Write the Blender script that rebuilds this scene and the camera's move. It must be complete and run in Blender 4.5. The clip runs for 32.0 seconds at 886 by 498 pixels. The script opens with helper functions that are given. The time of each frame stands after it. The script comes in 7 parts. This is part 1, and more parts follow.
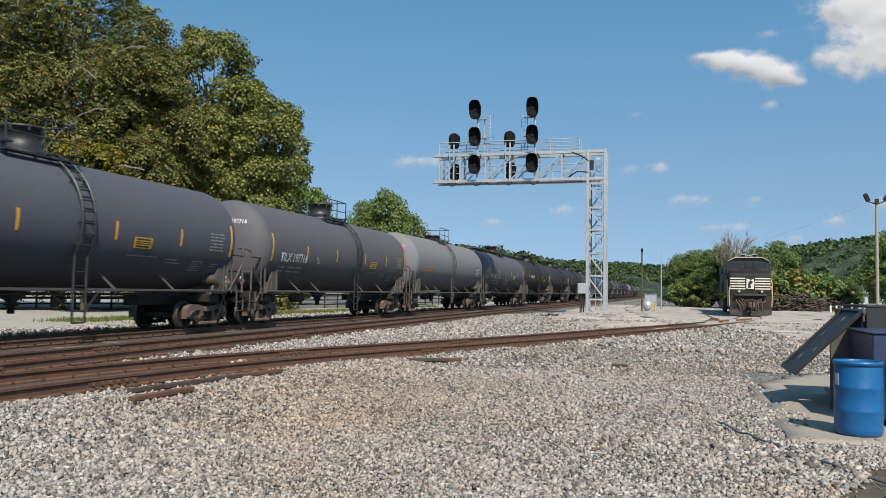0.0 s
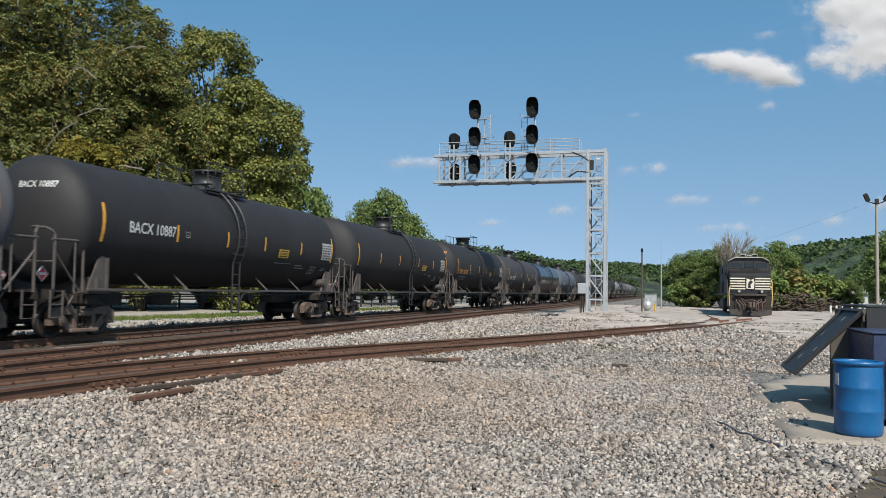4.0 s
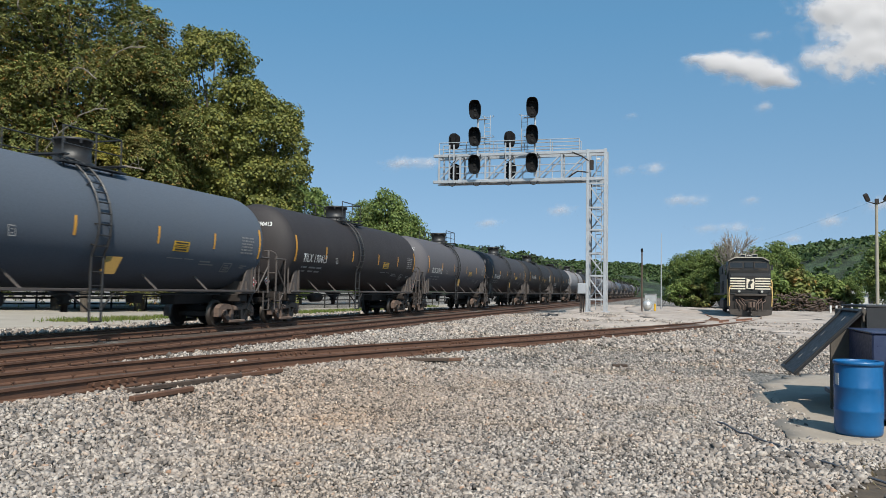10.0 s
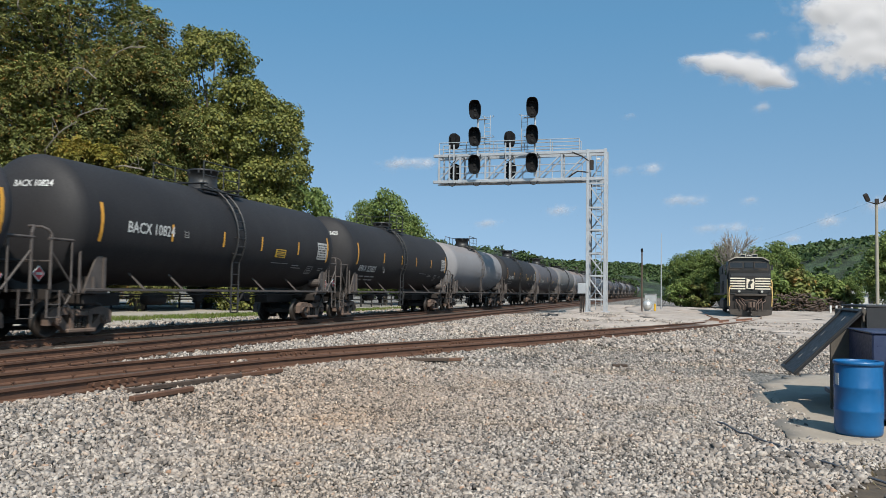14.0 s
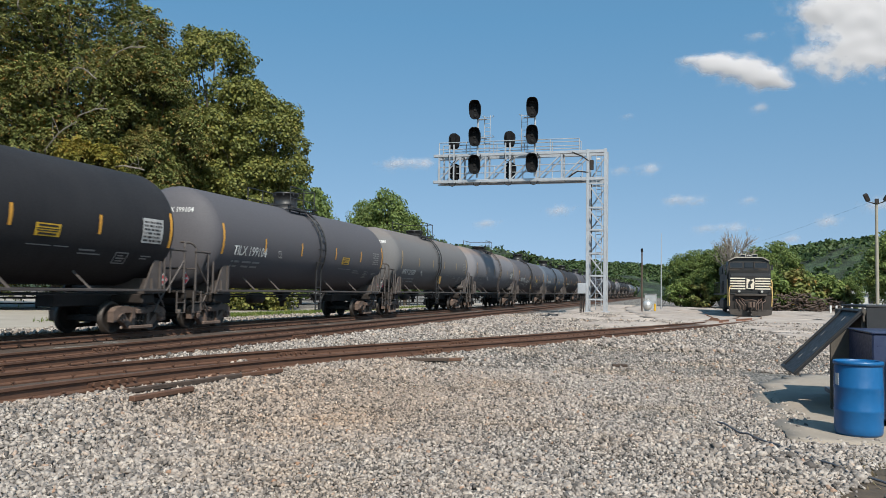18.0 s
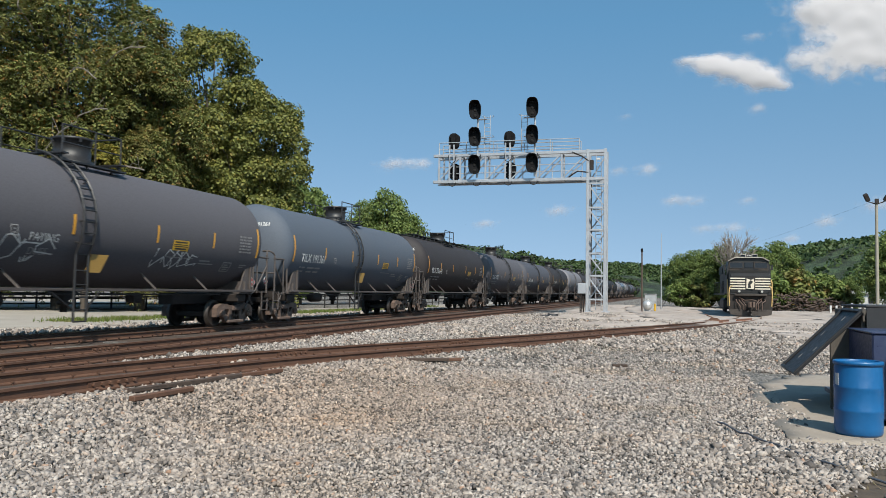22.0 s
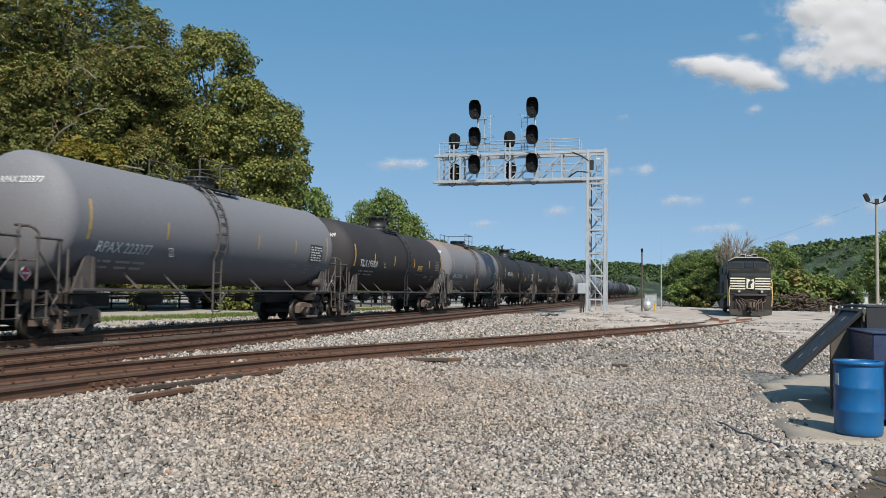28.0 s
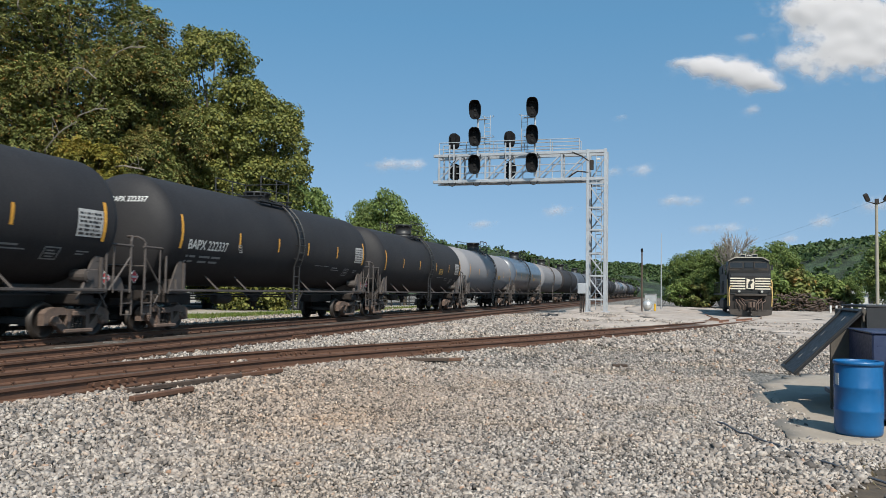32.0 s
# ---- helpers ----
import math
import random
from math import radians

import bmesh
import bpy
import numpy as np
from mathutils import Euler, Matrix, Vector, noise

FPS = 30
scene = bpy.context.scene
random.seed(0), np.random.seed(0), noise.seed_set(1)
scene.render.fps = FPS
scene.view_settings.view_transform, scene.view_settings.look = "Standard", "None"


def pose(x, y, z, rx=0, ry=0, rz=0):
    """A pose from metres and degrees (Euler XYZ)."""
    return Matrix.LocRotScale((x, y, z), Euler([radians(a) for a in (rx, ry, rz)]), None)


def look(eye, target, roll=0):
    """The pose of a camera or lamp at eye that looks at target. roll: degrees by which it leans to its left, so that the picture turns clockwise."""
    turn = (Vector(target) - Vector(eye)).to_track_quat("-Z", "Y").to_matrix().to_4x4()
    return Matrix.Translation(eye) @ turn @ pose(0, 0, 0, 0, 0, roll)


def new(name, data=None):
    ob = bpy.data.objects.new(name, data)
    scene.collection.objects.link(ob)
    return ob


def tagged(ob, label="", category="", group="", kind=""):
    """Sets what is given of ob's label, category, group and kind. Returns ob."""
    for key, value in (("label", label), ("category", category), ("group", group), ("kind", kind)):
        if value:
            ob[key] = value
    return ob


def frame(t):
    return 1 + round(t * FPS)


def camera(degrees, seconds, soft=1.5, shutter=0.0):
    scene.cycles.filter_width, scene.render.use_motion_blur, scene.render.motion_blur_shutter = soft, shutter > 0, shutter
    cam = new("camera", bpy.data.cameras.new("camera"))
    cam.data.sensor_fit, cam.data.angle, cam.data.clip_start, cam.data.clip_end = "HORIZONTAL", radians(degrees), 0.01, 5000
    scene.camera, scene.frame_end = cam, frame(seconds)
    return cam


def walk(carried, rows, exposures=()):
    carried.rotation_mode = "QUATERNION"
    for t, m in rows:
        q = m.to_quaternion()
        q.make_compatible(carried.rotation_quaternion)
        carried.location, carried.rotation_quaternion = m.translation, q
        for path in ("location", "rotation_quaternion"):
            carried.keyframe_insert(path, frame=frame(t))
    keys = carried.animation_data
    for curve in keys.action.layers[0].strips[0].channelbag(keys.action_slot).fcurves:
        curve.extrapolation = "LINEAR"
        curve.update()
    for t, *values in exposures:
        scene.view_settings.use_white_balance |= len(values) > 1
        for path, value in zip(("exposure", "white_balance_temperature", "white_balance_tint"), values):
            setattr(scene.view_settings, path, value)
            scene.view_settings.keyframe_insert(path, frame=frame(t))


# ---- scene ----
SECONDS = 32.0
EYE = (0.0, 0.0, 1.7)
cam = camera(57.46, SECONDS, soft=0.65, shutter=0.14)
VIEW = pose(*EYE, 0, 0, 15.85) @ pose(0, 0, 0, 92.96, 0, 0) @ pose(0, 0, 0, 0, 0, 0.9)
walk(cam, [(0.0, VIEW), (SECONDS, VIEW)], exposures=[(0.0, 0.35, 6500, 10), (SECONDS, 0.35, 6500, 10)])

# ---- light ----
SUN_FROM = Vector((0.50, -0.87, 1.05)).normalized()
world = bpy.data.worlds.new("sky")
scene.world = world
world.use_nodes = True
wn = world.node_tree
sky = wn.nodes.new("ShaderNodeTexSky")
sky.sky_type = "NISHITA"
sky.sun_disc = False
sky.sun_elevation = math.asin(SUN_FROM.z)
sky.sun_rotation = math.atan2(SUN_FROM.x, SUN_FROM.y)
sky.altitude = 200
sky.air_density, sky.dust_density, sky.ozone_density = 0.75, 0.55, 2.0
# a clear dry sky: little brightening towards the horizon
way = wn.nodes.new("ShaderNodeTexCoord")
lift = wn.nodes.new("ShaderNodeVectorMath")
lift.inputs[1].default_value = (0, 0, 0.28)
wn.links.new(way.outputs["Generated"], lift.inputs[0])
level = wn.nodes.new("ShaderNodeVectorMath")
level.operation = "NORMALIZE"
wn.links.new(lift.outputs[0], level.inputs[0])
wn.links.new(level.outputs[0], sky.inputs[0])
tint = wn.nodes.new("ShaderNodeMix")
tint.data_type, tint.blend_type = "RGBA", "MULTIPLY"
tint.inputs[0].default_value = 1.0
# haze takes some blue out of the air near the horizon
high = wn.nodes.new("ShaderNodeSeparateXYZ")
wn.links.new(way.outputs["Generated"], high.inputs[0])
haze = wn.nodes.new("ShaderNodeValToRGB")
haze.color_ramp.elements[0].position, haze.color_ramp.elements[0].color = 0.0, (1.12, 0.99, 0.76, 1)
haze.color_ramp.elements[1].position, haze.color_ramp.elements[1].color = 0.32, (0.72, 1.05, 0.94, 1)
wn.links.new(high.outputs[2], haze.inputs[0])
wn.links.new(haze.outputs[0], tint.inputs[7])
wn.links.new(sky.outputs[0], tint.inputs[6])
wn.links.new(tint.outputs[2], wn.nodes["Background"].inputs[0])
wn.nodes["Background"].inputs[1].default_value = 0.188
sun = new("sun", bpy.data.lights.new("sun", "SUN"))
sun.data.energy, sun.data.angle, sun.data.color = 5.0, radians(0.53), (1.0, 0.945, 0.855)
sun.matrix_world = look(SUN_FROM * 100, (0, 0, 0))

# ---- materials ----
# one factor lowers every base colour, so shade deepens against the sun and exposure
ALBEDO_SCALE = 0.80


def material(name, build):
    """A node material; build(tree, bsdf) dresses it."""
    m = bpy.data.materials.new(name)
    m.use_nodes = True
    tree, bsdf = m.node_tree, m.node_tree.nodes["Principled BSDF"]
    build(tree, bsdf)
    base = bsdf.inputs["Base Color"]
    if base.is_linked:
        tree.links.new(mixed(tree, 1.0, base.links[0].from_socket, (ALBEDO_SCALE, ALBEDO_SCALE, ALBEDO_SCALE), "MULTIPLY"), base)
    return m


def node(tree, kind, **values):
    n = tree.nodes.new(kind)
    for key, value in values.items():
        if key in n.inputs:
            n.inputs[key].default_value = value
    return n


def mixed(tree, fac, a, b, blend="MIX"):
    """A colour mix; fac, a and b are sockets or values."""
    n = tree.nodes.new("ShaderNodeMix")
    n.data_type, n.blend_type = "RGBA", blend
    for socket, value in ((n.inputs[0], fac), (n.inputs[6], a), (n.inputs[7], b)):
        if isinstance(value, bpy.types.NodeSocket):
            tree.links.new(value, socket)
        else:
            socket.default_value = value if not isinstance(value, tuple) else (*value[:3], 1)
    return n.outputs[2]


def ramp(tree, fac, stops):
    n = tree.nodes.new("ShaderNodeValToRGB")
    while len(n.color_ramp.elements) < len(stops):
        n.color_ramp.elements.new(0.5)
    for e, (p, c) in zip(n.color_ramp.elements, stops):
        e.position = p
        e.color = (c, c, c, 1) if isinstance(c, (int, float)) else (*c, 1)
    tree.links.new(fac, n.inputs[0])
    return n.outputs[0]


def coords(tree, kind="Object", scale=(1, 1, 1)):
    c = tree.nodes.new("ShaderNodeTexCoord")
    m = tree.nodes.new("ShaderNodeMapping")
    m.inputs["Scale"].default_value = scale
    tree.links.new(c.outputs[kind], m.inputs[0])
    return m.outputs[0]


def noise_tex(tree, vec, scale, detail=4.0, rough=0.6):
    n = node(tree, "ShaderNodeTexNoise", Scale=scale, Detail=detail, Roughness=rough)
    tree.links.new(vec, n.inputs["Vector"])
    return n.outputs["Fac"]


def bump(tree, bsdf, height, strength, distance=0.02):
    b = node(tree, "ShaderNodeBump", Strength=strength, Distance=distance)
    tree.links.new(height, b.inputs["Height"])
    tree.links.new(b.outputs[0], bsdf.inputs["Normal"])


def worn(name, a, b, rough=0.6, metal=0.0, fine=30.0, coarse=1.5, relief=0.15, wide=0.5, kind="Object"):
    """Two-scale mottled surface between the colours a and b."""
    def build(t, s):
        v = coords(t, kind)
        big, small = noise_tex(t, v, coarse), noise_tex(t, v, fine, 6)
        c = mixed(t, ramp(t, big, [(0.5 - wide / 2, 0.0), (0.5 + wide / 2, 1.0)]), a, b)
        c = mixed(t, 0.35, c, mixed(t, ramp(t, small, [(0.35, 0.0), (0.65, 1.0)]), a, b))
        t.links.new(c, s.inputs["Base Color"])
        t.links.new(ramp(t, small, [(0.3, max(rough - 0.12, 0.02)), (0.7, min(rough + 0.12, 1))]), s.inputs["Roughness"])
        s.inputs["Metallic"].default_value = metal
        bump(t, s, small, relief)
    return material(name, build)


def tank_paint(name, rough, streaks, rust=0.0, coat=0.0):
    """Car-body paint: the colour comes from the object, with road dirt, run-down streaks and rust."""
    def build(t, s):
        info = t.nodes.new("ShaderNodeObjectInfo")
        v = coords(t)
        # shift the pattern from car to car
        add = t.nodes.new("ShaderNodeVectorMath")
        mul = t.nodes.new("ShaderNodeMath")
        mul.operation = "MULTIPLY"
        mul.inputs[1].default_value = 57.0
        t.links.new(info.outputs["Random"], mul.inputs[0])
        t.links.new(v, add.inputs[0])
        t.links.new(mul.outputs[0], add.inputs[1])
        v = add.outputs[0]
        st = t.nodes.new("ShaderNodeMapping")
        st.inputs["Scale"].default_value = (0.35, 2.6, 0.35)
        t.links.new(v, st.inputs[0])
        run = noise_tex(t, st.outputs[0], 1.6, 5, 0.65)
        patch = noise_tex(t, v, 0.55, 5, 0.6)
        fine = noise_tex(t, v, 22, 5, 0.7)
        c = info.outputs["Color"]
        c = mixed(t, ramp(t, run, [(0.40, 0.0), (0.85, streaks * 0.55)]), c, (0.085, 0.080, 0.078))
        c = mixed(t, ramp(t, patch, [(0.42, 0.0), (0.8, streaks * 0.6)]), c, (0.125, 0.119, 0.115))
        c = mixed(t, ramp(t, fine, [(0.45, 0.0), (0.8, 0.22)]), c, (0.03, 0.028, 0.026))
        if rust:
            # rust grows from the top fittings downwards, broken up by noise
            sep = t.nodes.new("ShaderNodeSeparateXYZ")
            tc = t.nodes.new("ShaderNodeTexCoord")
            t.links.new(tc.outputs["Object"], sep.inputs[0])
            top = t.nodes.new("ShaderNodeMath")
            top.operation = "MULTIPLY_ADD"
            t.links.new(sep.outputs[2], top.inputs[0])
            top.inputs[1].default_value, top.inputs[2].default_value = 1.1, -4.25
            both = t.nodes.new("ShaderNodeMath")
            t.links.new(top.outputs[0], both.inputs[0])
            t.links.new(patch, both.inputs[1])
            c = mixed(t, ramp(t, both.outputs[0], [(0.70, 0.0), (1.0, rust)]), c, (0.24, 0.145, 0.085))
        t.links.new(c, s.inputs["Base Color"])
        t.links.new(ramp(t, fine, [(0.3, rough - 0.08), (0.7, min(rough + 0.14, 1.0))]), s.inputs["Roughness"])
        s.inputs["Specular IOR Level"].default_value = 0.5 if coat else 0.32
        s.inputs["Coat Weight"].default_value = coat
        s.inputs["Coat Roughness"].default_value = 0.12
        bump(t, s, patch, 0.04, 0.05)
    return material(name, build)


def plain(name, colour, rough=0.5, metal=0.0, glow=0.0):
    def build(t, s):
        v = coords(t)
        small = noise_tex(t, v, 18, 4)
        dark = tuple(c * 0.8 for c in colour)
        t.links.new(mixed(t, ramp(t, small, [(0.35, 0.0), (0.65, 1.0)]), colour, dark), s.inputs["Base Color"])
        s.inputs["Roughness"].default_value, s.inputs["Metallic"].default_value = rough, metal
        if glow:
            s.inputs["Emission Color"].default_value = (*colour, 1)
            s.inputs["Emission Strength"].default_value = glow
    return material(name, build)


def rust_stain(t, v, c):
    """Old rust and dirt washed into the stones beside the side track."""
    m = t.nodes.new("ShaderNodeMapping")
    m.inputs["Location"].default_value = (4.9 / 3.4, -11.8 / 4.6, 0)
    m.inputs["Scale"].default_value = (1 / 3.4, 1 / 4.6, 0)
    t.links.new(v, m.inputs[0])
    ln = t.nodes.new("ShaderNodeVectorMath")
    ln.operation = "LENGTH"
    t.links.new(m.outputs[0], ln.inputs[0])
    mix = t.nodes.new("ShaderNodeMath")
    mix.operation = "MULTIPLY_ADD"
    t.links.new(noise_tex(t, v, 0.9, 5, 0.65), mix.inputs[0])
    mix.inputs[1].default_value = 1.3
    t.links.new(ln.outputs["Value"], mix.inputs[2])
    return mixed(t, mask_below(t, mix.outputs[0], 1.0, 1.9, 0.9), c, mixed(t, 1.0, c, (1.0, 0.89, 0.79), "MULTIPLY"))


def mask_below(t, value, low, top, most):
    """most where the value is under low, fading to nothing at top."""
    n = t.nodes.new("ShaderNodeMapRange")
    n.inputs["From Min"].default_value, n.inputs["From Max"].default_value = low, top
    n.inputs["To Min"].default_value, n.inputs["To Max"].default_value = most, 0.0
    t.links.new(value, n.inputs["Value"])
    return n.outputs[0]


def gravel_build(t, s):
    v = coords(t)
    big, mid = noise_tex(t, v, 0.16, 3), noise_tex(t, v, 0.38, 5)
    cells = node(t, "ShaderNodeTexVoronoi", Scale=19.0)
    t.links.new(v, cells.inputs["Vector"])
    cells2 = node(t, "ShaderNodeTexVoronoi", Scale=43.0)
    t.links.new(v, cells2.inputs["Vector"])
    sep = t.nodes.new("ShaderNodeSeparateColor")
    t.links.new(cells.outputs["Color"], sep.inputs[0])
    grey = ramp(t, sep.outputs[0], [(0.0, (0.13, 0.115, 0.10)), (0.5, (0.28, 0.255, 0.225)), (1.0, (0.46, 0.42, 0.375))])
    tan = ramp(t, sep.outputs[1], [(0.0, (0.25, 0.20, 0.145)), (1.0, (0.47, 0.41, 0.32))])
    c = mixed(t, ramp(t, mid, [(0.47, 0.0), (0.68, 0.75)]), grey, tan)
    # fine pale dust between the stones where wheels have run
    c = mixed(t, ramp(t, big, [(0.5, 0.0), (0.72, 0.6)]), c, (0.38, 0.355, 0.315))
    c = rust_stain(t, v, c)
    # crevice shade between the stones, multiplied into their colour
    gap_shade = ramp(t, cells.outputs["Distance"], [(0.22, 1.0), (0.7, 0.22)])
    c = mixed(t, 1.0, c, gap_shade, "MULTIPLY")
    t.links.new(c, s.inputs["Base Color"])
    s.inputs["Roughness"].default_value = 0.92
    h = mixed(t, 0.3, ramp(t, cells.outputs["Distance"], [(0.0, 1.0), (0.8, 0.0)]), ramp(t, cells2.outputs["Distance"], [(0.0, 1.0), (0.8, 0.0)]))
    bump(t, s, h, 0.9, 0.035)


def stone_build(t, s):
    g = t.nodes.new("ShaderNodeNewGeometry")
    v = coords(t)
    r = g.outputs["Random Per Island"]
    c = ramp(t, r, [(0.0, (0.075, 0.063, 0.055)), (0.22, (0.215, 0.185, 0.163)), (0.52, (0.36, 0.312, 0.275)), (0.82, (0.435, 0.378, 0.330)), (0.97, (0.58, 0.51, 0.445)), (1.0, (0.34, 0.20, 0.125))])
    mid = noise_tex(t, v, 0.38, 5)
    c = mixed(t, ramp(t, mid, [(0.50, 0.0), (0.66, 1.0)]), c, mixed(t, 1.0, c, (1.03, 0.95, 0.86), "MULTIPLY"))
    c = rust_stain(t, v, c)
    n = noise_tex(t, v, 60, 4)
    c = mixed(t, ramp(t, n, [(0.4, 0.0), (0.7, 0.35)]), c, (0.14, 0.135, 0.13))
    t.links.new(c, s.inputs["Base Color"])
    s.inputs["Roughness"].default_value = 0.9
    bump(t, s, n, 0.3, 0.01)


def leaf_material(name, dark, light, dry, dryness):
    def build(t, s):
        g = t.nodes.new("ShaderNodeNewGeometry")
        c = ramp(t, g.outputs["Random Per Island"], [(0.0, dark), (0.6, light), (1.0 - dryness, light), (1.0, dry)])
        big = noise_tex(t, coords(t), 0.45, 3)
        c = mixed(t, ramp(t, big, [(0.5, 0.0), (0.75, min(1.0, dryness * 2.6))]), c, dry)
        t.links.new(c, s.inputs["Base Color"])
        s.inputs["Roughness"].default_value = 0.55
        s.inputs["Specular IOR Level"].default_value = 0.25
        tr = t.nodes.new("ShaderNodeBsdfTranslucent")
        t.links.new(mixed(t, 1.0, c, (ALBEDO_SCALE, ALBEDO_SCALE, ALBEDO_SCALE), "MULTIPLY"), tr.inputs[0])
        mx = node(t, "ShaderNodeMixShader")
        mx.inputs[0].default_value = 0.3
        t.links.new(s.outputs[0], mx.inputs[1])
        t.links.new(tr.outputs[0], mx.inputs[2])
        t.links.new(mx.outputs[0], t.nodes["Material Output"].inputs[0])
    return material(name, build)


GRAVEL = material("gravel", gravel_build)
STONE = material("stone", stone_build)
RAIL_RUST = worn("rusty_rail", (0.090, 0.044, 0.028), (0.175, 0.088, 0.052), 0.75, 0.2, 40, 3)
RAIL_HEAD = worn("worn_rail_head", (0.20, 0.16, 0.13), (0.34, 0.30, 0.27), 0.35, 0.8, 40, 3)
ORANGE_RUST = worn("fresh_rust", (0.20, 0.085, 0.05), (0.30, 0.14, 0.085), 0.85, 0.0, 30, 3)
TIE = worn("creosoted_wood", (0.03, 0.020, 0.015), (0.088, 0.058, 0.042), 0.9, 0, 35, 4)
STEEL_DARK = worn("running_gear", (0.010, 0.008, 0.0065), (0.034, 0.024, 0.019), 0.75, 0.15, 25, 3)
GEAR_DUST = worn("dusty_casting", (0.054, 0.036, 0.029), (0.20, 0.137, 0.105), 0.8, 0.1, 25, 3)
WHEEL_RIM = worn("wheel_steel", (0.03, 0.025, 0.021), (0.085, 0.068, 0.057), 0.5, 0.5, 25, 3)
BLACK_PAINT = worn("black_paint", (0.010, 0.010, 0.011), (0.03, 0.028, 0.027), 0.5, 0, 25, 3)
BLACK_METAL = worn("black_signal", (0.006, 0.006, 0.007), (0.016, 0.016, 0.017), 0.8, 0, 25, 3)
BLACK_METAL.node_tree.nodes["Principled BSDF"].inputs["Specular IOR Level"].default_value = 0.12
GALV = worn("galvanised_steel", (0.34, 0.35, 0.365), (0.53, 0.54, 0.555), 0.45, 0.4, 25, 2, 0.05)
STRIP = plain("yellow_reflector", (0.75, 0.36, 0.04), 0.45)
PANEL_YELLOW = plain("yellow_panel", (0.72, 0.42, 0.03), 0.5)
FADED_YELLOW = plain("faded_yellow", (0.36, 0.21, 0.045), 0.65)
WORN_STRIP = worn("worn_reflector", (0.30, 0.24, 0.15), (0.50, 0.30, 0.08), 0.6, 0, 14, 3)
WHITE_PAINT = plain("white_lettering", (0.62, 0.62, 0.60), 0.6)
STENCIL_WHITE = worn("grimy_white_label", (0.30, 0.29, 0.28), (0.55, 0.54, 0.52), 0.6, 0, 14, 3)
FAINT_PAINT = plain("faded_lettering", (0.28, 0.27, 0.26), 0.7)
ORANGE_PAINT = plain("orange_lettering", (0.62, 0.25, 0.05), 0.6)
RED_SIGN = plain("red_placard", (0.55, 0.04, 0.05), 0.5)
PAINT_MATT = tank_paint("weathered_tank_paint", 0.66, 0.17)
PAINT_DIRTY = tank_paint("dirty_tank_paint", 0.72, 0.3, 0.15)
PAINT_RUSTY = tank_paint("rusting_tank_paint", 0.72, 0.25, 0.42)
PAINT_GLOSS = tank_paint("glossy_tank_paint", 0.34, 0.10, 0.0, 0.3)
LEAF_A = leaf_material("walnut_leaves", (0.052, 0.072, 0.022), (0.235, 0.258, 0.078), (0.36, 0.18, 0.058), 0.14)
LEAF_B = leaf_material("maple_leaves", (0.050, 0.068, 0.020), (0.235, 0.248, 0.064), (0.33, 0.27, 0.06), 0.10)
LEAF_Y = leaf_material("yellowing_leaves", (0.10, 0.10, 0.02), (0.30, 0.27, 0.05), (0.40, 0.25, 0.05), 0.2)
LEAF_C = leaf_material("light_green_leaves", (0.07, 0.115, 0.032), (0.20, 0.265, 0.075), (0.16, 0.17, 0.04), 0.05)
LEAF_D = leaf_material("distant_leaves", (0.035, 0.062, 0.026), (0.085, 0.13, 0.045), (0.13, 0.145, 0.05), 0.05)
END_RAIL = worn("end_rail_paint", (0.050, 0.041, 0.037), (0.118, 0.098, 0.088), 0.6, 0.1, 25, 3)
FOULED = worn("oil_dark_ballast", (0.040, 0.026, 0.019), (0.102, 0.069, 0.050), 0.95, 0, 16, 1.4, 0.9)
BARK = worn("bark", (0.05, 0.038, 0.028), (0.13, 0.105, 0.08), 0.9, 0, 12, 2, 0.5)

# ---- building helpers ----
def mesh_of(name, bm, mats, smooth=False):
    me = bpy.data.meshes.new(name)
    bm.to_mesh(me)
    bm.free()
    for m in mats if isinstance(mats, (list, tuple)) else [mats]:
        me.materials.append(m)
    if smooth:
        me.shade_smooth()
    return me


def mesh_np(name, verts, faces, mats, smooth=False):
    """A mesh from numpy arrays of vertices and equal-sided faces."""
    me = bpy.data.meshes.new(name)
    verts, faces = np.asarray(verts, np.float32), np.asarray(faces, np.int32)
    n = faces.shape[1]
    me.vertices.add(len(verts))
    me.vertices.foreach_set("co", verts.ravel())
    me.loops.add(faces.size)
    me.loops.foreach_set("vertex_index", faces.ravel())
    me.polygons.add(len(faces))
    me.polygons.foreach_set("loop_start", np.arange(len(faces), dtype=np.int32) * n)
    me.update(calc_edges=True)
    for m in mats if isinstance(mats, (list, tuple)) else [mats]:
        me.materials.append(m)
    if smooth:
        me.shade_smooth()
    return me


def place(name, me, parent=None, m=None, label=""):
    ob = new(name, me)
    if parent:
        ob.parent = parent
    if m is not None:
        ob.matrix_basis = m
    if label:
        ob["label"] = label
    return ob


def part(name, bm, mats, parent, label="", smooth=False):
    return place(name, mesh_of(name, bm, mats, smooth), parent, None, label)


def thing(name, m, label, category, group=""):
    ob = new(name)
    ob.matrix_basis = m
    ob.empty_display_size = 0.3
    return tagged(ob, label, category, group)


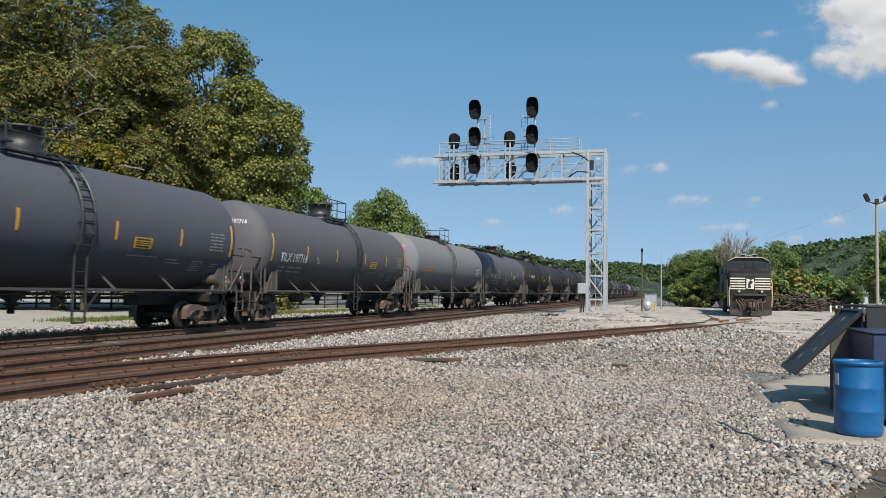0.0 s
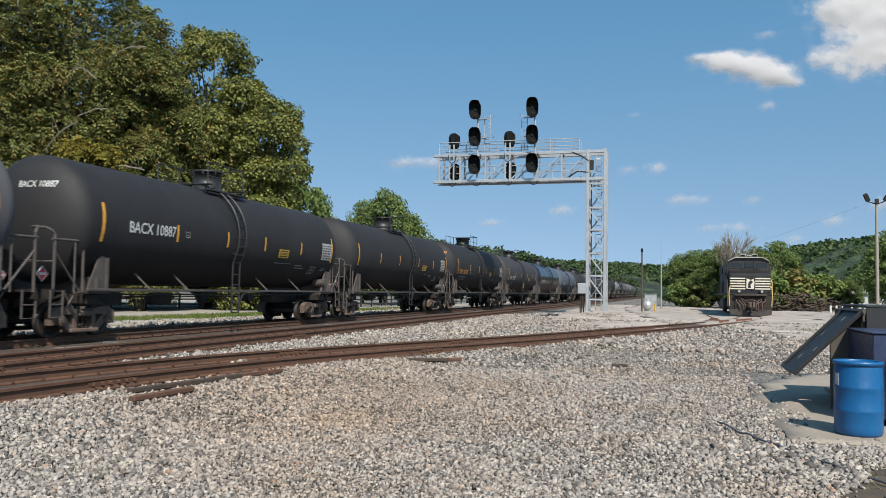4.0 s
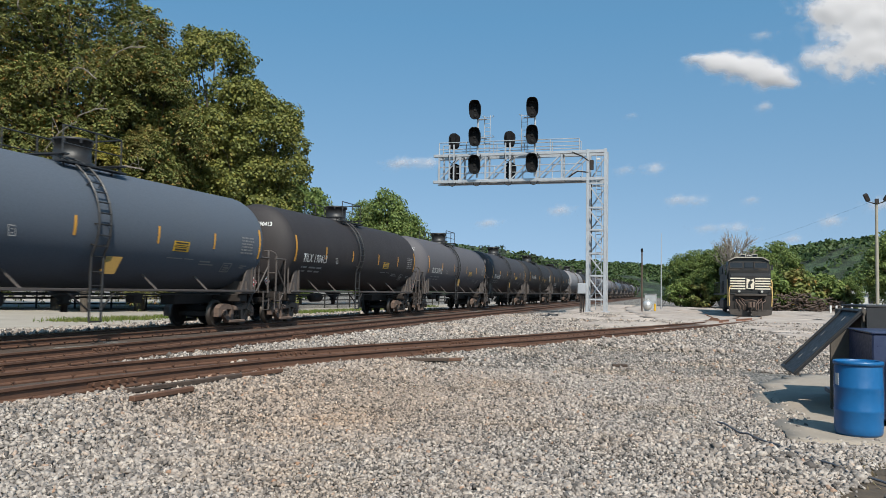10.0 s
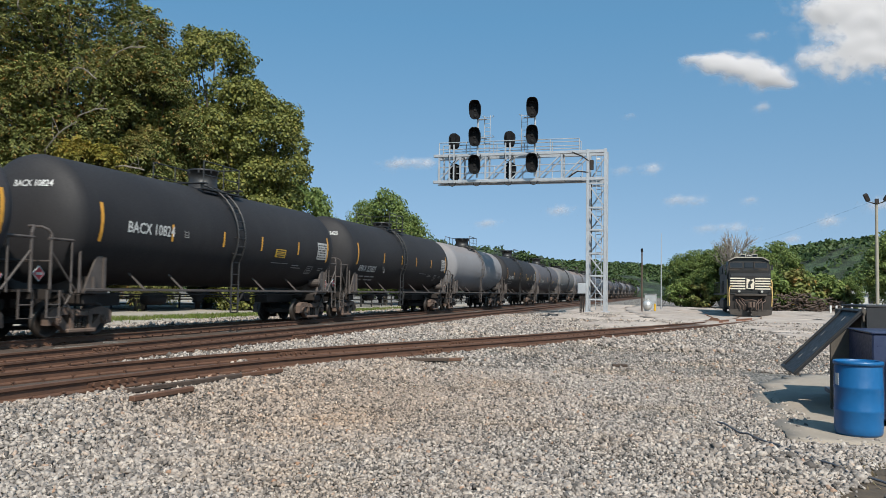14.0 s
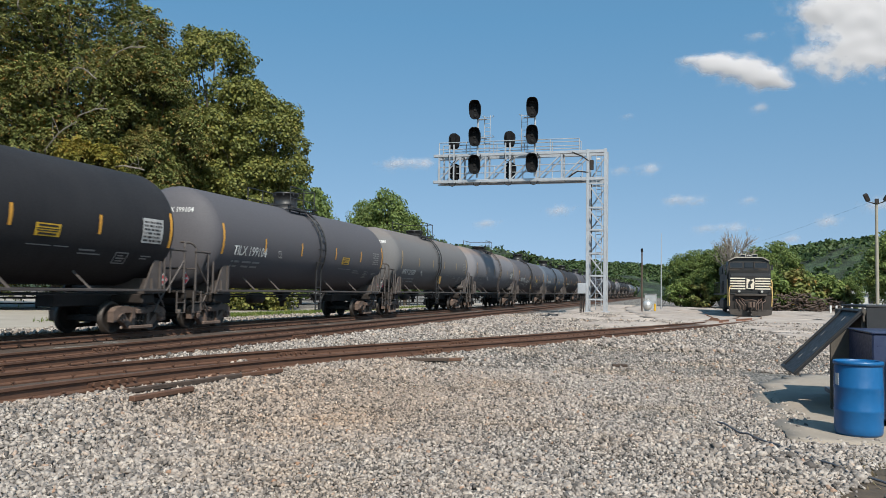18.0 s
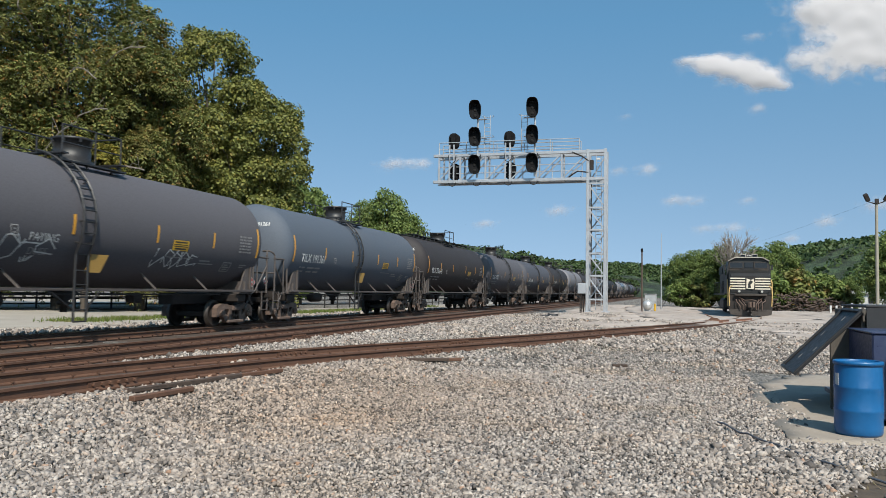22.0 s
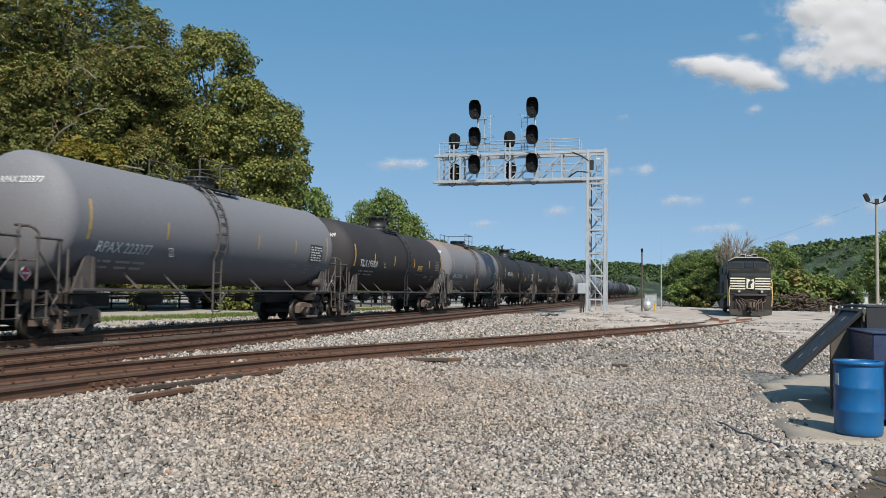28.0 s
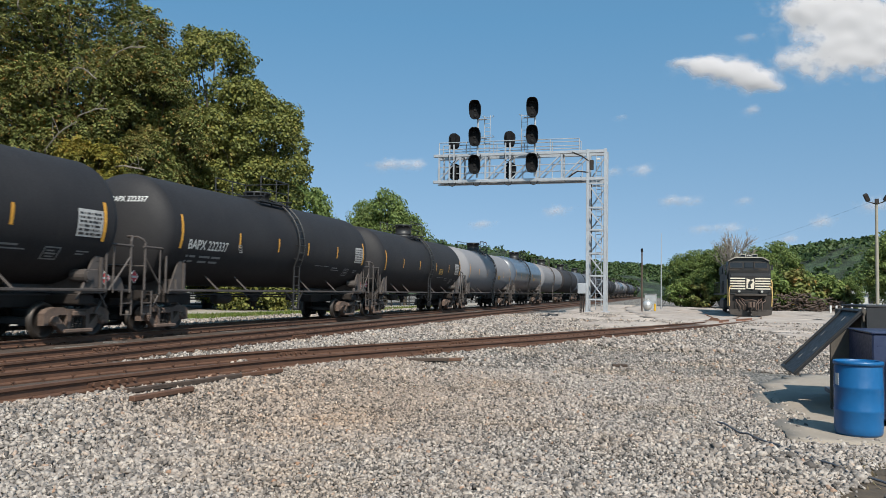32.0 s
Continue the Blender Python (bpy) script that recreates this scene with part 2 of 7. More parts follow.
def box(bm, x0, x1, y0, y1, z0, z1, bevel=0.0, mi=0, m=None):
    r = bmesh.ops.create_cube(bm, size=1)
    vs = r["verts"]
    for v in vs:
        v.co = Vector(((x0 + x1) / 2 + v.co.x * (x1 - x0), (y0 + y1) / 2 + v.co.y * (y1 - y0), (z0 + z1) / 2 + v.co.z * (z1 - z0)))
    fs = {f for v in vs for f in v.link_faces}
    if bevel:
        es = list({e for f in fs for e in f.edges})
        b = bmesh.ops.bevel(bm, geom=es, offset=bevel, segments=1, affect="EDGES", clamp_overlap=True)
        vs = list({v for v in vs if v.is_valid} | set(b["verts"]))
        fs = {f for v in vs for f in v.link_faces}
    for f in fs:
        f.material_index = mi
    if m is not None:
        bmesh.ops.transform(bm, matrix=m, verts=vs)
    return vs


def rod(bm, a, b, r, sides=8, r2=None, mi=0):
    """A round bar from a to b."""
    a, b = Vector(a), Vector(b)
    d = b - a
    m = Matrix.Translation((a + b) / 2) @ d.to_track_quat("Z", "Y").to_matrix().to_4x4()
    out = bmesh.ops.create_cone(bm, cap_ends=True, segments=sides, radius1=r, radius2=r if r2 is None else r2, depth=d.length, matrix=m)["verts"]
    if mi:
        for f in {f for v in out for f in v.link_faces}:
            f.material_index = mi
    return out


def pipe(bm, pts, r, sides=6):
    """One bent tube along the points."""
    pts = [Vector(p) for p in pts]
    rings = []
    up, last = None, None
    for k, p in enumerate(pts):
        d = (pts[min(k + 1, len(pts) - 1)] - pts[max(k - 1, 0)]).normalized()
        if up is None:
            up = d.orthogonal().normalized()
        else:
            up = last.rotation_difference(d) @ up
        u, last = up, d
        w = d.cross(u)
        rings.append([bm.verts.new(p + (u * math.cos(2 * math.pi * i / sides) + w * math.sin(2 * math.pi * i / sides)) * r) for i in range(sides)])
    for a, b in zip(rings, rings[1:]):
        for i in range(sides):
            bm.faces.new((a[i], a[(i + 1) % sides], b[(i + 1) % sides], b[i]))
    bm.faces.new(rings[0][::-1])
    bm.faces.new(rings[-1])


def bar(bm, a, b, w, h):
    """A square bar from a to b."""
    a, b = Vector(a), Vector(b)
    d = b - a
    m = Matrix.Translation((a + b) / 2) @ d.to_track_quat("Y", "Z").to_matrix().to_4x4()
    return box(bm, -w / 2, w / 2, -d.length / 2, d.length / 2, -h / 2, h / 2, 0, 0, m)


def spin(bm, profile, axis="y", sides=24, mi=0):
    """A turned body: profile of (distance along the axis, radius)."""
    rings = []
    for s, r in profile:
        ring = []
        for i in range(sides):
            a = 2 * math.pi * i / sides
            c, d = r * math.cos(a), r * math.sin(a)
            ring.append(bm.verts.new({"x": (s, c, d), "y": (c, s, d), "z": (c, d, s)}[axis]))
        rings.append(ring)
    flip = axis == "y"
    for p, q in zip(rings, rings[1:]):
        for i in range(sides):
            j = (i + 1) % sides
            quad = (p[i], p[j], q[j], q[i])
            f = bm.faces.new(quad[::-1] if flip else quad)
            f.smooth, f.material_index = True, mi
    for ring, up in ((rings[0], False), (rings[-1], True)):
        if profile[0 if not up else -1][1] > 1e-4:
            f = bm.faces.new(ring if up != flip else ring[::-1])
            f.material_index = mi
    return [v for ring in rings for v in ring]


def prism(bm, outline, x0, x1, axis="x", mi=0):
    """A plate: a 2D outline swept along an axis."""
    def at(u, v, w):
        return {"x": (w, u, v), "y": (u, w, v), "z": (u, v, w)}[axis]
    a = [bm.verts.new(at(u, v, x0)) for u, v in outline]
    b = [bm.verts.new(at(u, v, x1)) for u, v in outline]
    n = len(outline)
    fs = [bm.faces.new(a), bm.faces.new(b[::-1])] + [bm.faces.new((a[i], b[i], b[(i + 1) % n], a[(i + 1) % n])) for i in range(n)]
    for f in fs:
        f.material_index = mi
    bmesh.ops.recalc_face_normals(bm, faces=fs)
    return a + b


# ---- the plan: tracks run along y, the camera stands at x = 0 ----
TRAIN_X, TRACK2_X, LOCO_X = -16.15, -11.9, 5.55
RAIL_Z = 0.33
SIDING = [(-60, -8.45, 0.46), (2, -8.42, 0.46), (8, -8.36, 0.46), (12.8, -7.8, 0.43), (16.9, -6.7, 0.40), (20, -5.75, 0.37), (25.4, -3.95, 0.33), (33.2, -1.75, 0.28), (42.4, 0.95, 0.22), (52, 3.6, 0.18), (58, 5.0, 0.17), (64, 5.55, 0.17), (90, 5.55, 0.17), (300, 5.55, 0.17)]


def siding(y):
    """Centre x and rail height of the side track at y (smooth)."""
    ys = [p[0] for p in SIDING]
    i = max(1, min(len(SIDING) - 1, int(np.searchsorted(ys, y))))
    p0, p1 = SIDING[i - 1], SIDING[i]
    pa, pb = SIDING[max(i - 2, 0)], SIDING[min(i + 1, len(SIDING) - 1)]
    d = p1[0] - p0[0]
    u = min(max((y - p0[0]) / d, 0), 1)
    out = []
    for k in (1, 2):
        m0 = (p1[k] - pa[k]) / (p1[0] - pa[0]) * d if pa is not p0 else (p1[k] - p0[k])
        m1 = (pb[k] - p0[k]) / (pb[0] - p0[0]) * d if pb is not p1 else (p1[k] - p0[k])
        out.append((2 * u**3 - 3 * u**2 + 1) * p0[k] + (u**3 - 2 * u**2 + u) * m0 + (-2 * u**3 + 3 * u**2) * p1[k] + (u**3 - u**2) * m1)
    return out


def smooth_step(a, b, x):
    u = np.clip((x - a) / (b - a), 0, 1)
    return u * u * (3 - 2 * u)


def ground_z(x, y):
    """Height of the ground sheet."""
    base = 0.10 * smooth_step(18, 50, y) + 0.05 * smooth_step(-2, -7, x) * smooth_step(30, 8, y)
    main = 0.13 * smooth_step(-22.5, -19.5, x) * (1 - smooth_step(-9.6, -6.8, x)) - 0.05 * (1 - smooth_step(-24, -21.5, x))
    z = max(base, main) if x > -19 else main
    sx, sz = siding(y)
    if y < 57:
        d = abs(x - sx)
        z = max(z, (sz - 0.19) * (1 - smooth_step(1.25, 3.1, d)) + z * smooth_step(1.25, 3.1, d))
    z += 0.18 * math.exp(-(((x + 4.6) / 2.6) ** 2 + ((y - 57.5) / 5.0) ** 2))
    return z


def steps(*runs):
    out = []
    for a, b, d in runs:
        out += list(np.arange(a, b, d))
    return out + [runs[-1][1]]


LAY = {}


def lay(x, y):
    """Height of the finished ground sheet at arrays of x and y."""
    i = np.clip(np.searchsorted(LAY["xs"], x) - 1, 0, len(LAY["xs"]) - 2)
    j = np.clip(np.searchsorted(LAY["ys"], y) - 1, 0, len(LAY["ys"]) - 2)
    u = (x - LAY["xs"][i]) / (LAY["xs"][i + 1] - LAY["xs"][i])
    v = (y - LAY["ys"][j]) / (LAY["ys"][j + 1] - LAY["ys"][j])
    z = LAY["z"]
    return (z[j, i] * (1 - u) + z[j, i + 1] * u) * (1 - v) + (z[j + 1, i] * (1 - u) + z[j + 1, i + 1] * u) * v


def build_ground():
    xs = steps((-3000, -400, 200), (-400, -60, 20), (-60, -26, 2), (-26, -4, 0.45), (-4, 8, 0.35), (8, 30, 1.5), (30, 400, 20), (400, 3000, 200))
    ys = steps((-3000, -300, 300), (-300, -20, 20), (-20, 2, 2), (2, 24, 0.4), (24, 66, 0.8), (66, 150, 3), (150, 500, 25), (500, 3600, 200))
    verts = []
    for y in ys:
        for x in xs:
            z = ground_z(x, y)
            if -24 < x < 9 and 2 < y < 66:
                z += 0.035 * noise.noise((x * 0.6, y * 0.6, 0)) + 0.018 * noise.noise((x * 2.1, y * 2.1, 5))
            verts.append((x, y, z))
    nx, ny = len(xs), len(ys)
    LAY.update(xs=np.array(xs), ys=np.array(ys), z=np.array(verts)[:, 2].reshape(ny, nx))
    i, j = np.meshgrid(np.arange(nx - 1), np.arange(ny - 1))
    a = (j * nx + i).ravel()
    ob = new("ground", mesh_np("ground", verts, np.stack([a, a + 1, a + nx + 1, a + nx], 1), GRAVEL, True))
    return tagged(ob, "grey and tan crushed stone yard ground", "ground", kind="structure")


def rail_mesh(name, line, head=RAIL_HEAD, web=RAIL_RUST):
    """A rail of real section swept along a line of (x, y, z of the head's top)."""
    prof = [(-0.037, 0), (0.037, 0), (0.037, -0.035), (0.010, -0.05), (0.010, -0.135), (0.07, -0.155), (0.07, -0.175), (-0.07, -0.175), (-0.07, -0.155), (-0.010, -0.135), (-0.010, -0.05), (-0.037, -0.035)]
    bm = bmesh.new()
    rings = []
    for k, (x, y, z) in enumerate(line):
        a, b = line[max(k - 1, 0)], line[min(k + 1, len(line) - 1)]
        t = Vector((b[0] - a[0], b[1] - a[1], 0)).normalized()
        n = Vector((t.y, -t.x, 0))
        rings.append([bm.verts.new(Vector((x, y, z + q)) + n * p) for p, q in prof])
    m = len(prof)
    for p, q in zip(rings, rings[1:]):
        for i in range(m):
            f = bm.faces.new((p[i], p[(i + 1) % m], q[(i + 1) % m], q[i]))
            f.material_index = 1 if i == 0 else 0
    bm.faces.new(rings[0])
    bm.faces.new(rings[-1][::-1])
    bmesh.ops.recalc_face_normals(bm, faces=bm.faces)
    return mesh_of(name, bm, [web, head])


def tie_mesh():
    bm = bmesh.new()
    box(bm, -1.3, 1.3, -0.11, 0.11, -0.17, 0, 0.012)
    return mesh_of("tie", bm, TIE)


def plate_mesh():
    """Tie plate with two spikes."""
    bm = bmesh.new()
    box(bm, -0.17, 0.17, -0.09, 0.09, 0.0, 0.022)
    for sx in (-0.085, 0.085):
        rod(bm, (sx, 0.04, 0), (sx, 0.04, 0.07), 0.014, 6)
        box(bm, sx - 0.022, sx + 0.022, 0.02, 0.06, 0.06, 0.078)
    return mesh_of("tie_plate", bm, RAIL_RUST)


def joint_mesh():
    """Joint bar with its bolts, for the right side of a rail."""
    bm = bmesh.new()
    prism(bm, [(0.012, -0.05), (0.04, -0.06), (0.032, -0.125), (0.06, -0.15), (0.012, -0.14)], -0.46, 0.46, "y")
    for k in range(6):
        y = -0.38 + k * 0.152
        rod(bm, (0.03, y, -0.09), (0.075, y, -0.09), 0.024, 6)
    return mesh_of("joint_bar", bm, RAIL_RUST)


def build_tracks():
    tie, plate, joint = tie_mesh(), plate_mesh(), joint_mesh()
    lines = {
        "main_track": (lambda y: (TRAIN_X, RAIL_Z), -60, 900, "wood-tied main track under the moving train"),
        "second_track": (lambda y: (TRACK2_X, RAIL_Z), -60, 900, "empty rusty main track on grey ballast"),
        "side_track": (siding, -60, 300, "rusty jointed side track curving across the gravel"),
    }
    for name, (where, y0, y1, label) in lines.items():
        t = thing(name, Matrix(), label, "railway track")
        t["kind"] = "structure"
        for side in (-0.755, 0.755):
            ys = [y0] + list(np.arange(0, min(y1, 70), 1.2)) + list(np.arange(70, y1, 40)) + [y1]
            pts = []
            for y in ys:
                x, z = where(y)
                x2, _ = where(y + 0.1)
                slope = (x2 - x) / 0.1
                n = Vector((1, -slope, 0)).normalized()
                pts.append((x + side * n.x, y + side * n.y, z))
            if name == "side_track":
                pts = [p for p in pts if p[1] < 56.5 or p[1] > 62]
            place("rail", rail_mesh("rail", pts, RAIL_HEAD if name == "main_track" else RAIL_RUST), t)
        far = []
        y = -4.0
        while y < (300 if name != "side_track" else 56):
            x, z = where(y)
            x2, _ = where(y + 0.1)
            turn = -math.degrees(math.atan2(x2 - x, 0.1))
            m = pose(x + random.uniform(-0.04, 0.04), y, z - 0.20, 0, 0, turn + random.uniform(-0.8, 0.8))
            if y < 60:
                place("tie", tie, t, m)
                if y < 34 and y > 4:
                    for side in (-0.755, 0.755):
                        place("tie_plate", plate, t, m @ pose(side, 0, 0.001))
            else:
                far.append(m)
            y += 0.53
        if far:
            bm = bmesh.new()
            for m in far:
                box(bm, -1.3, 1.3, -0.11, 0.11, -0.17, 0, 0, 0, m)
            part("far_ties", bm, TIE, t)["kind"] = "stuff"
        if name == "side_track":
            for side, y in ((0.755, 9.7), (0.755, 18.6), (-0.755, 15.6), (-0.755, 22.0), (0.755, 28.4)):
                x, z = where(y)
                x2, _ = where(y + 0.1)
                a = math.atan2(x2 - x, 0.1)
                place("joint_bar", joint, t, pose(x + side * math.cos(a), y - side * math.sin(a), z, 0, 0, -math.degrees(a)))
        if name == "second_track":
            for side, y in ((0.755, 11.0), (-0.755, 16.0), (0.755, 23.0)):
                place("joint_bar", joint, t, pose(TRACK2_X + side, y, RAIL_Z))


build_ground()
build_tracks()

# ---- the tank train ----
TANK_R, TANK_Z, HEAD = 1.72, 3.06, 0.74
MESHES = {}


def shared(key, make):
    if key not in MESHES:
        MESHES[key] = make()
    return MESHES[key]


def wrapped(bm, off=0.012, radius=TANK_R):
    """Lays flat geometry (x: along the car, y: up, from mid height) on the tank's near side."""
    for v in bm.verts:
        a = v.co.y / radius
        r = radius + off + v.co.z
        v.co = Vector((r * math.cos(a), v.co.x, TANK_Z + r * math.sin(a)))
    return bm


def patch(bm, y0, y1, s0, s1, n=4, mi=0):
    """A flat patch, cut into n strips so that it can be laid on the tank."""
    rows = [[bm.verts.new((y, s0 + (s1 - s0) * k / n, 0)) for y in (y0, y1)] for k in range(n + 1)]
    for p, q in zip(rows, rows[1:]):
        bm.faces.new((p[0], p[1], q[1], q[0])).material_index = mi


def decal_mesh(name, rects, mats, off=0.012):
    bm = bmesh.new()
    for r in rects:
        patch(bm, *r[:4], 4, r[4] if len(r) > 4 else 0)
        if len(r) > 4 and r[4]:
            bm.verts.ensure_lookup_table()
            for v in bm.verts[-10:]:
                v.co.z += 0.004
    return mesh_of(name, wrapped(bm, off), mats)


def text_mesh(body, size, y, s, mat, off=0.014, bold=0.006, flat=False):
    """Stencilled lettering, starting at y and s metres above mid height."""
    cu = bpy.data.curves.new("lettering", "FONT")
    cu.body, cu.size, cu.offset, cu.resolution_u = body, size, bold, 2
    ob = bpy.data.objects.new("lettering", cu)
    scene.collection.objects.link(ob)
    me = bpy.data.meshes.new_from_object(ob.evaluated_get(bpy.context.evaluated_depsgraph_get()))
    bpy.data.objects.remove(ob)
    bpy.data.curves.remove(cu)
    bm = bmesh.new()
    bm.from_mesh(me)
    bpy.data.meshes.remove(me)
    for v in bm.verts:
        v.co = Vector((v.co.x * 0.92 + y, v.co.y + s, 0))
    if not flat:
        wrapped(bm, off)
    return mesh_of("lettering", bm, mat)


def shell_mesh(half, sides=48):
    """Tank shell with dished heads."""
    bm = bmesh.new()
    prof = []
    depth = HEAD
    for k in range(9):
        a = math.pi / 2 * k / 8
        prof.append((-half - depth * math.cos(a), max(TANK_R * math.sin(a), 0.0) if k else 0.0))
    seams = [-half + 0.05, -half / 3 * 1.9, -half / 3 * 0.65, half / 3 * 0.65, half / 3 * 1.9, half - 0.05]
    for y in seams:
        prof.append((y, TANK_R))
    for k in range(8, -1, -1):
        a = math.pi / 2 * k / 8
        prof.append((half + depth * math.cos(a), max(TANK_R * math.sin(a), 0.0) if k else 0.0))
    vs = spin(bm, prof, "y", sides)
    bmesh.ops.translate(bm, verts=vs, vec=(0, 0, TANK_Z))
    bmesh.ops.remove_doubles(bm, verts=bm.verts, dist=0.0005)
    return mesh_of("tank_shell", bm, PAINT_MATT)


def sideframe_mesh():
    """Cast truck side frame: arched top chord, bearing jaws, slanted struts and a spring seat."""
    bm = bmesh.new()
    top = [(-1.20, 0.34), (-1.20, 0.64), (-1.08, 0.74), (-0.84, 0.80), (-0.55, 0.79), (-0.40, 0.74), (0.40, 0.74), (0.55, 0.79), (0.84, 0.80), (1.08, 0.74), (1.20, 0.64), (1.20, 0.34), (1.06, 0.34), (1.02, 0.55), (0.76, 0.56), (0.70, 0.60), (0.40, 0.60), (-0.40, 0.60), (-0.70, 0.60), (-0.76, 0.56), (-1.02, 0.55), (-1.06, 0.34)]
    prism(bm, top, -0.10, 0.10)
    for s in (-1, 1):
        prism(bm, [(s * 1.0, 0.56), (s * 0.74, 0.60), (s * 0.38, 0.25), (s * 0.52, 0.14), (s * 0.66, 0.24)], -0.085, 0.085)
        prism(bm, [(s * 0.27, 0.72), (s * 0.42, 0.72), (s * 0.40, 0.22), (s * 0.28, 0.22)], -0.115, 0.115)
        prism(bm, [(s * 0.76, 0.58), (s * 1.04, 0.58), (s * 1.02, 0.46), (s * 0.78, 0.46)], -0.11, 0.11)
        rod(bm, (-0.05, s * 0.89, 0.457), (0.18, s * 0.89, 0.457), 0.128, 14)
        rod(bm, (0.18, s * 0.89, 0.457), (0.205, s * 0.89, 0.457), 0.085, 10)
        for k in range(3):
            a = 2.1 * k + 0.5
            rod(bm, (0.20, s * 0.89 + 0.05 * math.cos(a), 0.457 + 0.05 * math.sin(a)), (0.222, s * 0.89 + 0.05 * math.cos(a), 0.457 + 0.05 * math.sin(a)), 0.017, 6)
    box(bm, -0.15, 0.15, -0.54, 0.54, 0.12, 0.235, 0.03)
    box(bm, -0.08, 0.16, -0.24, 0.24, 0.55, 0.70, 0.03)
    return mesh_of("side_frame", bm, GEAR_DUST)


def spring_mesh():
    bm = bmesh.new()
    coil = [(0.24, 0.0)]
    for k in range(7):
        coil += [(0.245 + k * 0.046, 0.05), (0.258 + k * 0.046, 0.078), (0.275 + k * 0.046, 0.05)]
    vs = spin(bm, coil + [(0.56, 0.0)], "z", 8)
    bmesh.ops.translate(bm, verts=vs, vec=(0.02, 0, 0))
    return mesh_of("spring", bm, STEEL_DARK)


def wheelset_mesh():
    """Two treaded wheels on an axle, turning about x."""
    bm = bmesh.new()
    for s in (-1, 1):
        prof = [(s * 0.66, 0.0), (s * 0.66, 0.11), (s * 0.69, 0.13), (s * 0.705, 0.36), (s * 0.675, 0.385), (s * 0.675, 0.485), (s * 0.70, 0.485), (s * 0.715, 0.46), (s * 0.81, 0.452), (s * 0.815, 0.39), (s * 0.765, 0.36), (s * 0.75, 0.15), (s * 0.83, 0.12), (s * 0.83, 0.0)]
        vs = spin(bm, prof, "x", 28)
    rod(bm, (-1.05, 0, 0), (1.05, 0, 0), 0.08, 10)
    bmesh.ops.recalc_face_normals(bm, faces=bm.faces)
    for f in bm.faces:
        r = max(math.hypot(v.co.y, v.co.z) for v in f.verts)
        f.material_index = 1 if r > 0.375 and abs(f.calc_center_median().x) < 0.9 else 0
    return mesh_of("wheelset", bm, [STEEL_DARK, WHEEL_RIM])


def bolster_mesh():
    bm = bmesh.new()
    box(bm, -1.05, 1.05, -0.2, 0.2, 0.5, 0.72, 0.03)
    box(bm, -0.6, 0.6, -1.05, -0.99, 0.36, 0.5, 0.01)
    box(bm, -0.6, 0.6, 0.99, 1.05, 0.36, 0.5, 0.01)
    rod(bm, (-0.9, -0.45, 0.38), (0.9, -0.45, 0.38), 0.07, 8)
    rod(bm, (-0.9, 0.45, 0.38), (0.9, 0.45, 0.38), 0.07, 8)
    return mesh_of("truck_bolster", bm, STEEL_DARK)


def ladder_mesh():
    """Ladder bent round the tank's side, drawn in again at its foot below the sill."""
    bm = bmesh.new()
    r = TANK_R + 0.14
    arc = []
    for k in range(13):
        a = radians(80 - k * 9.0)
        arc.append((r * math.cos(a), TANK_Z + r * math.sin(a)))
    arc += [(1.63, 1.78), (1.63, 1.42), (1.63, 1.10), (1.63, 0.78), (1.63, 0.48)]
    for y in (-0.23, 0.23):
        pipe(bm, [(x, y, z) for x, z in arc], 0.034)
    for x, z in arc:
        rod(bm, (x, -0.23, z), (x, 0.23, z), 0.021, 6)
    for k in (1, 5, 9, 11):
        x, z = arc[k]
        for y in (-0.23, 0.23):
            rod(bm, (x, y, z), (x * 0.9, y, TANK_Z + (z - TANK_Z) * 0.9), 0.022, 5)
    bar(bm, (1.62, -0.2, 0.75), (1.58, -0.95, 1.22), 0.06, 0.025)
    bar(bm, (1.62, 0.2, 0.75), (1.58, 0.75, 1.22), 0.06, 0.025)
    return mesh_of("ladder", bm, BLACK_PAINT)


def platform_mesh():
    """Top platform frame round the housing."""
    bm = bmesh.new()
    zt = TANK_Z + TANK_R
    for x in (-0.95, 0.95):
        box(bm, x - 0.13, x + 0.13, -1.5, 1.05, zt - 0.16, zt - 0.12)
        for y in (-1.3, -0.4, 0.6):
            bar(bm, (x, y, zt - 0.14), (x * 0.9, y, zt - 0.42), 0.05, 0.05)
    for y in (-1.38, 0.93):
        box(bm, -1.08, 1.08, y - 0.12, y + 0.12, zt + 0.03, zt + 0.07)
        for x in (-0.9, 0.9):
            bar(bm, (x, y, zt + 0.05), (x, y, zt - 0.14), 0.05, 0.05)
    return mesh_of("platform", bm, BLACK_PAINT)


def railing_mesh(high=0.80, y0=-1.4, y1=0.9):
    bm = bmesh.new()
    zt = TANK_Z + TANK_R - 0.14
    for x in (-0.98, 0.98):
        for y in (y0, (y0 + y1) / 2 + 0.1, y1):
            rod(bm, (x, y, zt), (x, y, zt + high + 0.14), 0.022, 6)
        rod(bm, (x, y0, zt + high + 0.14), (x, y1, zt + high + 0.14), 0.022, 6)
        rod(bm, (x, y0, zt + high * 0.6), (x, y1, zt + high * 0.6), 0.018, 6)
    rod(bm, (-0.98, y1, zt + high + 0.14), (0.98, y1, zt + high + 0.14), 0.022, 6)
    return mesh_of("railing", bm, BLACK_PAINT)


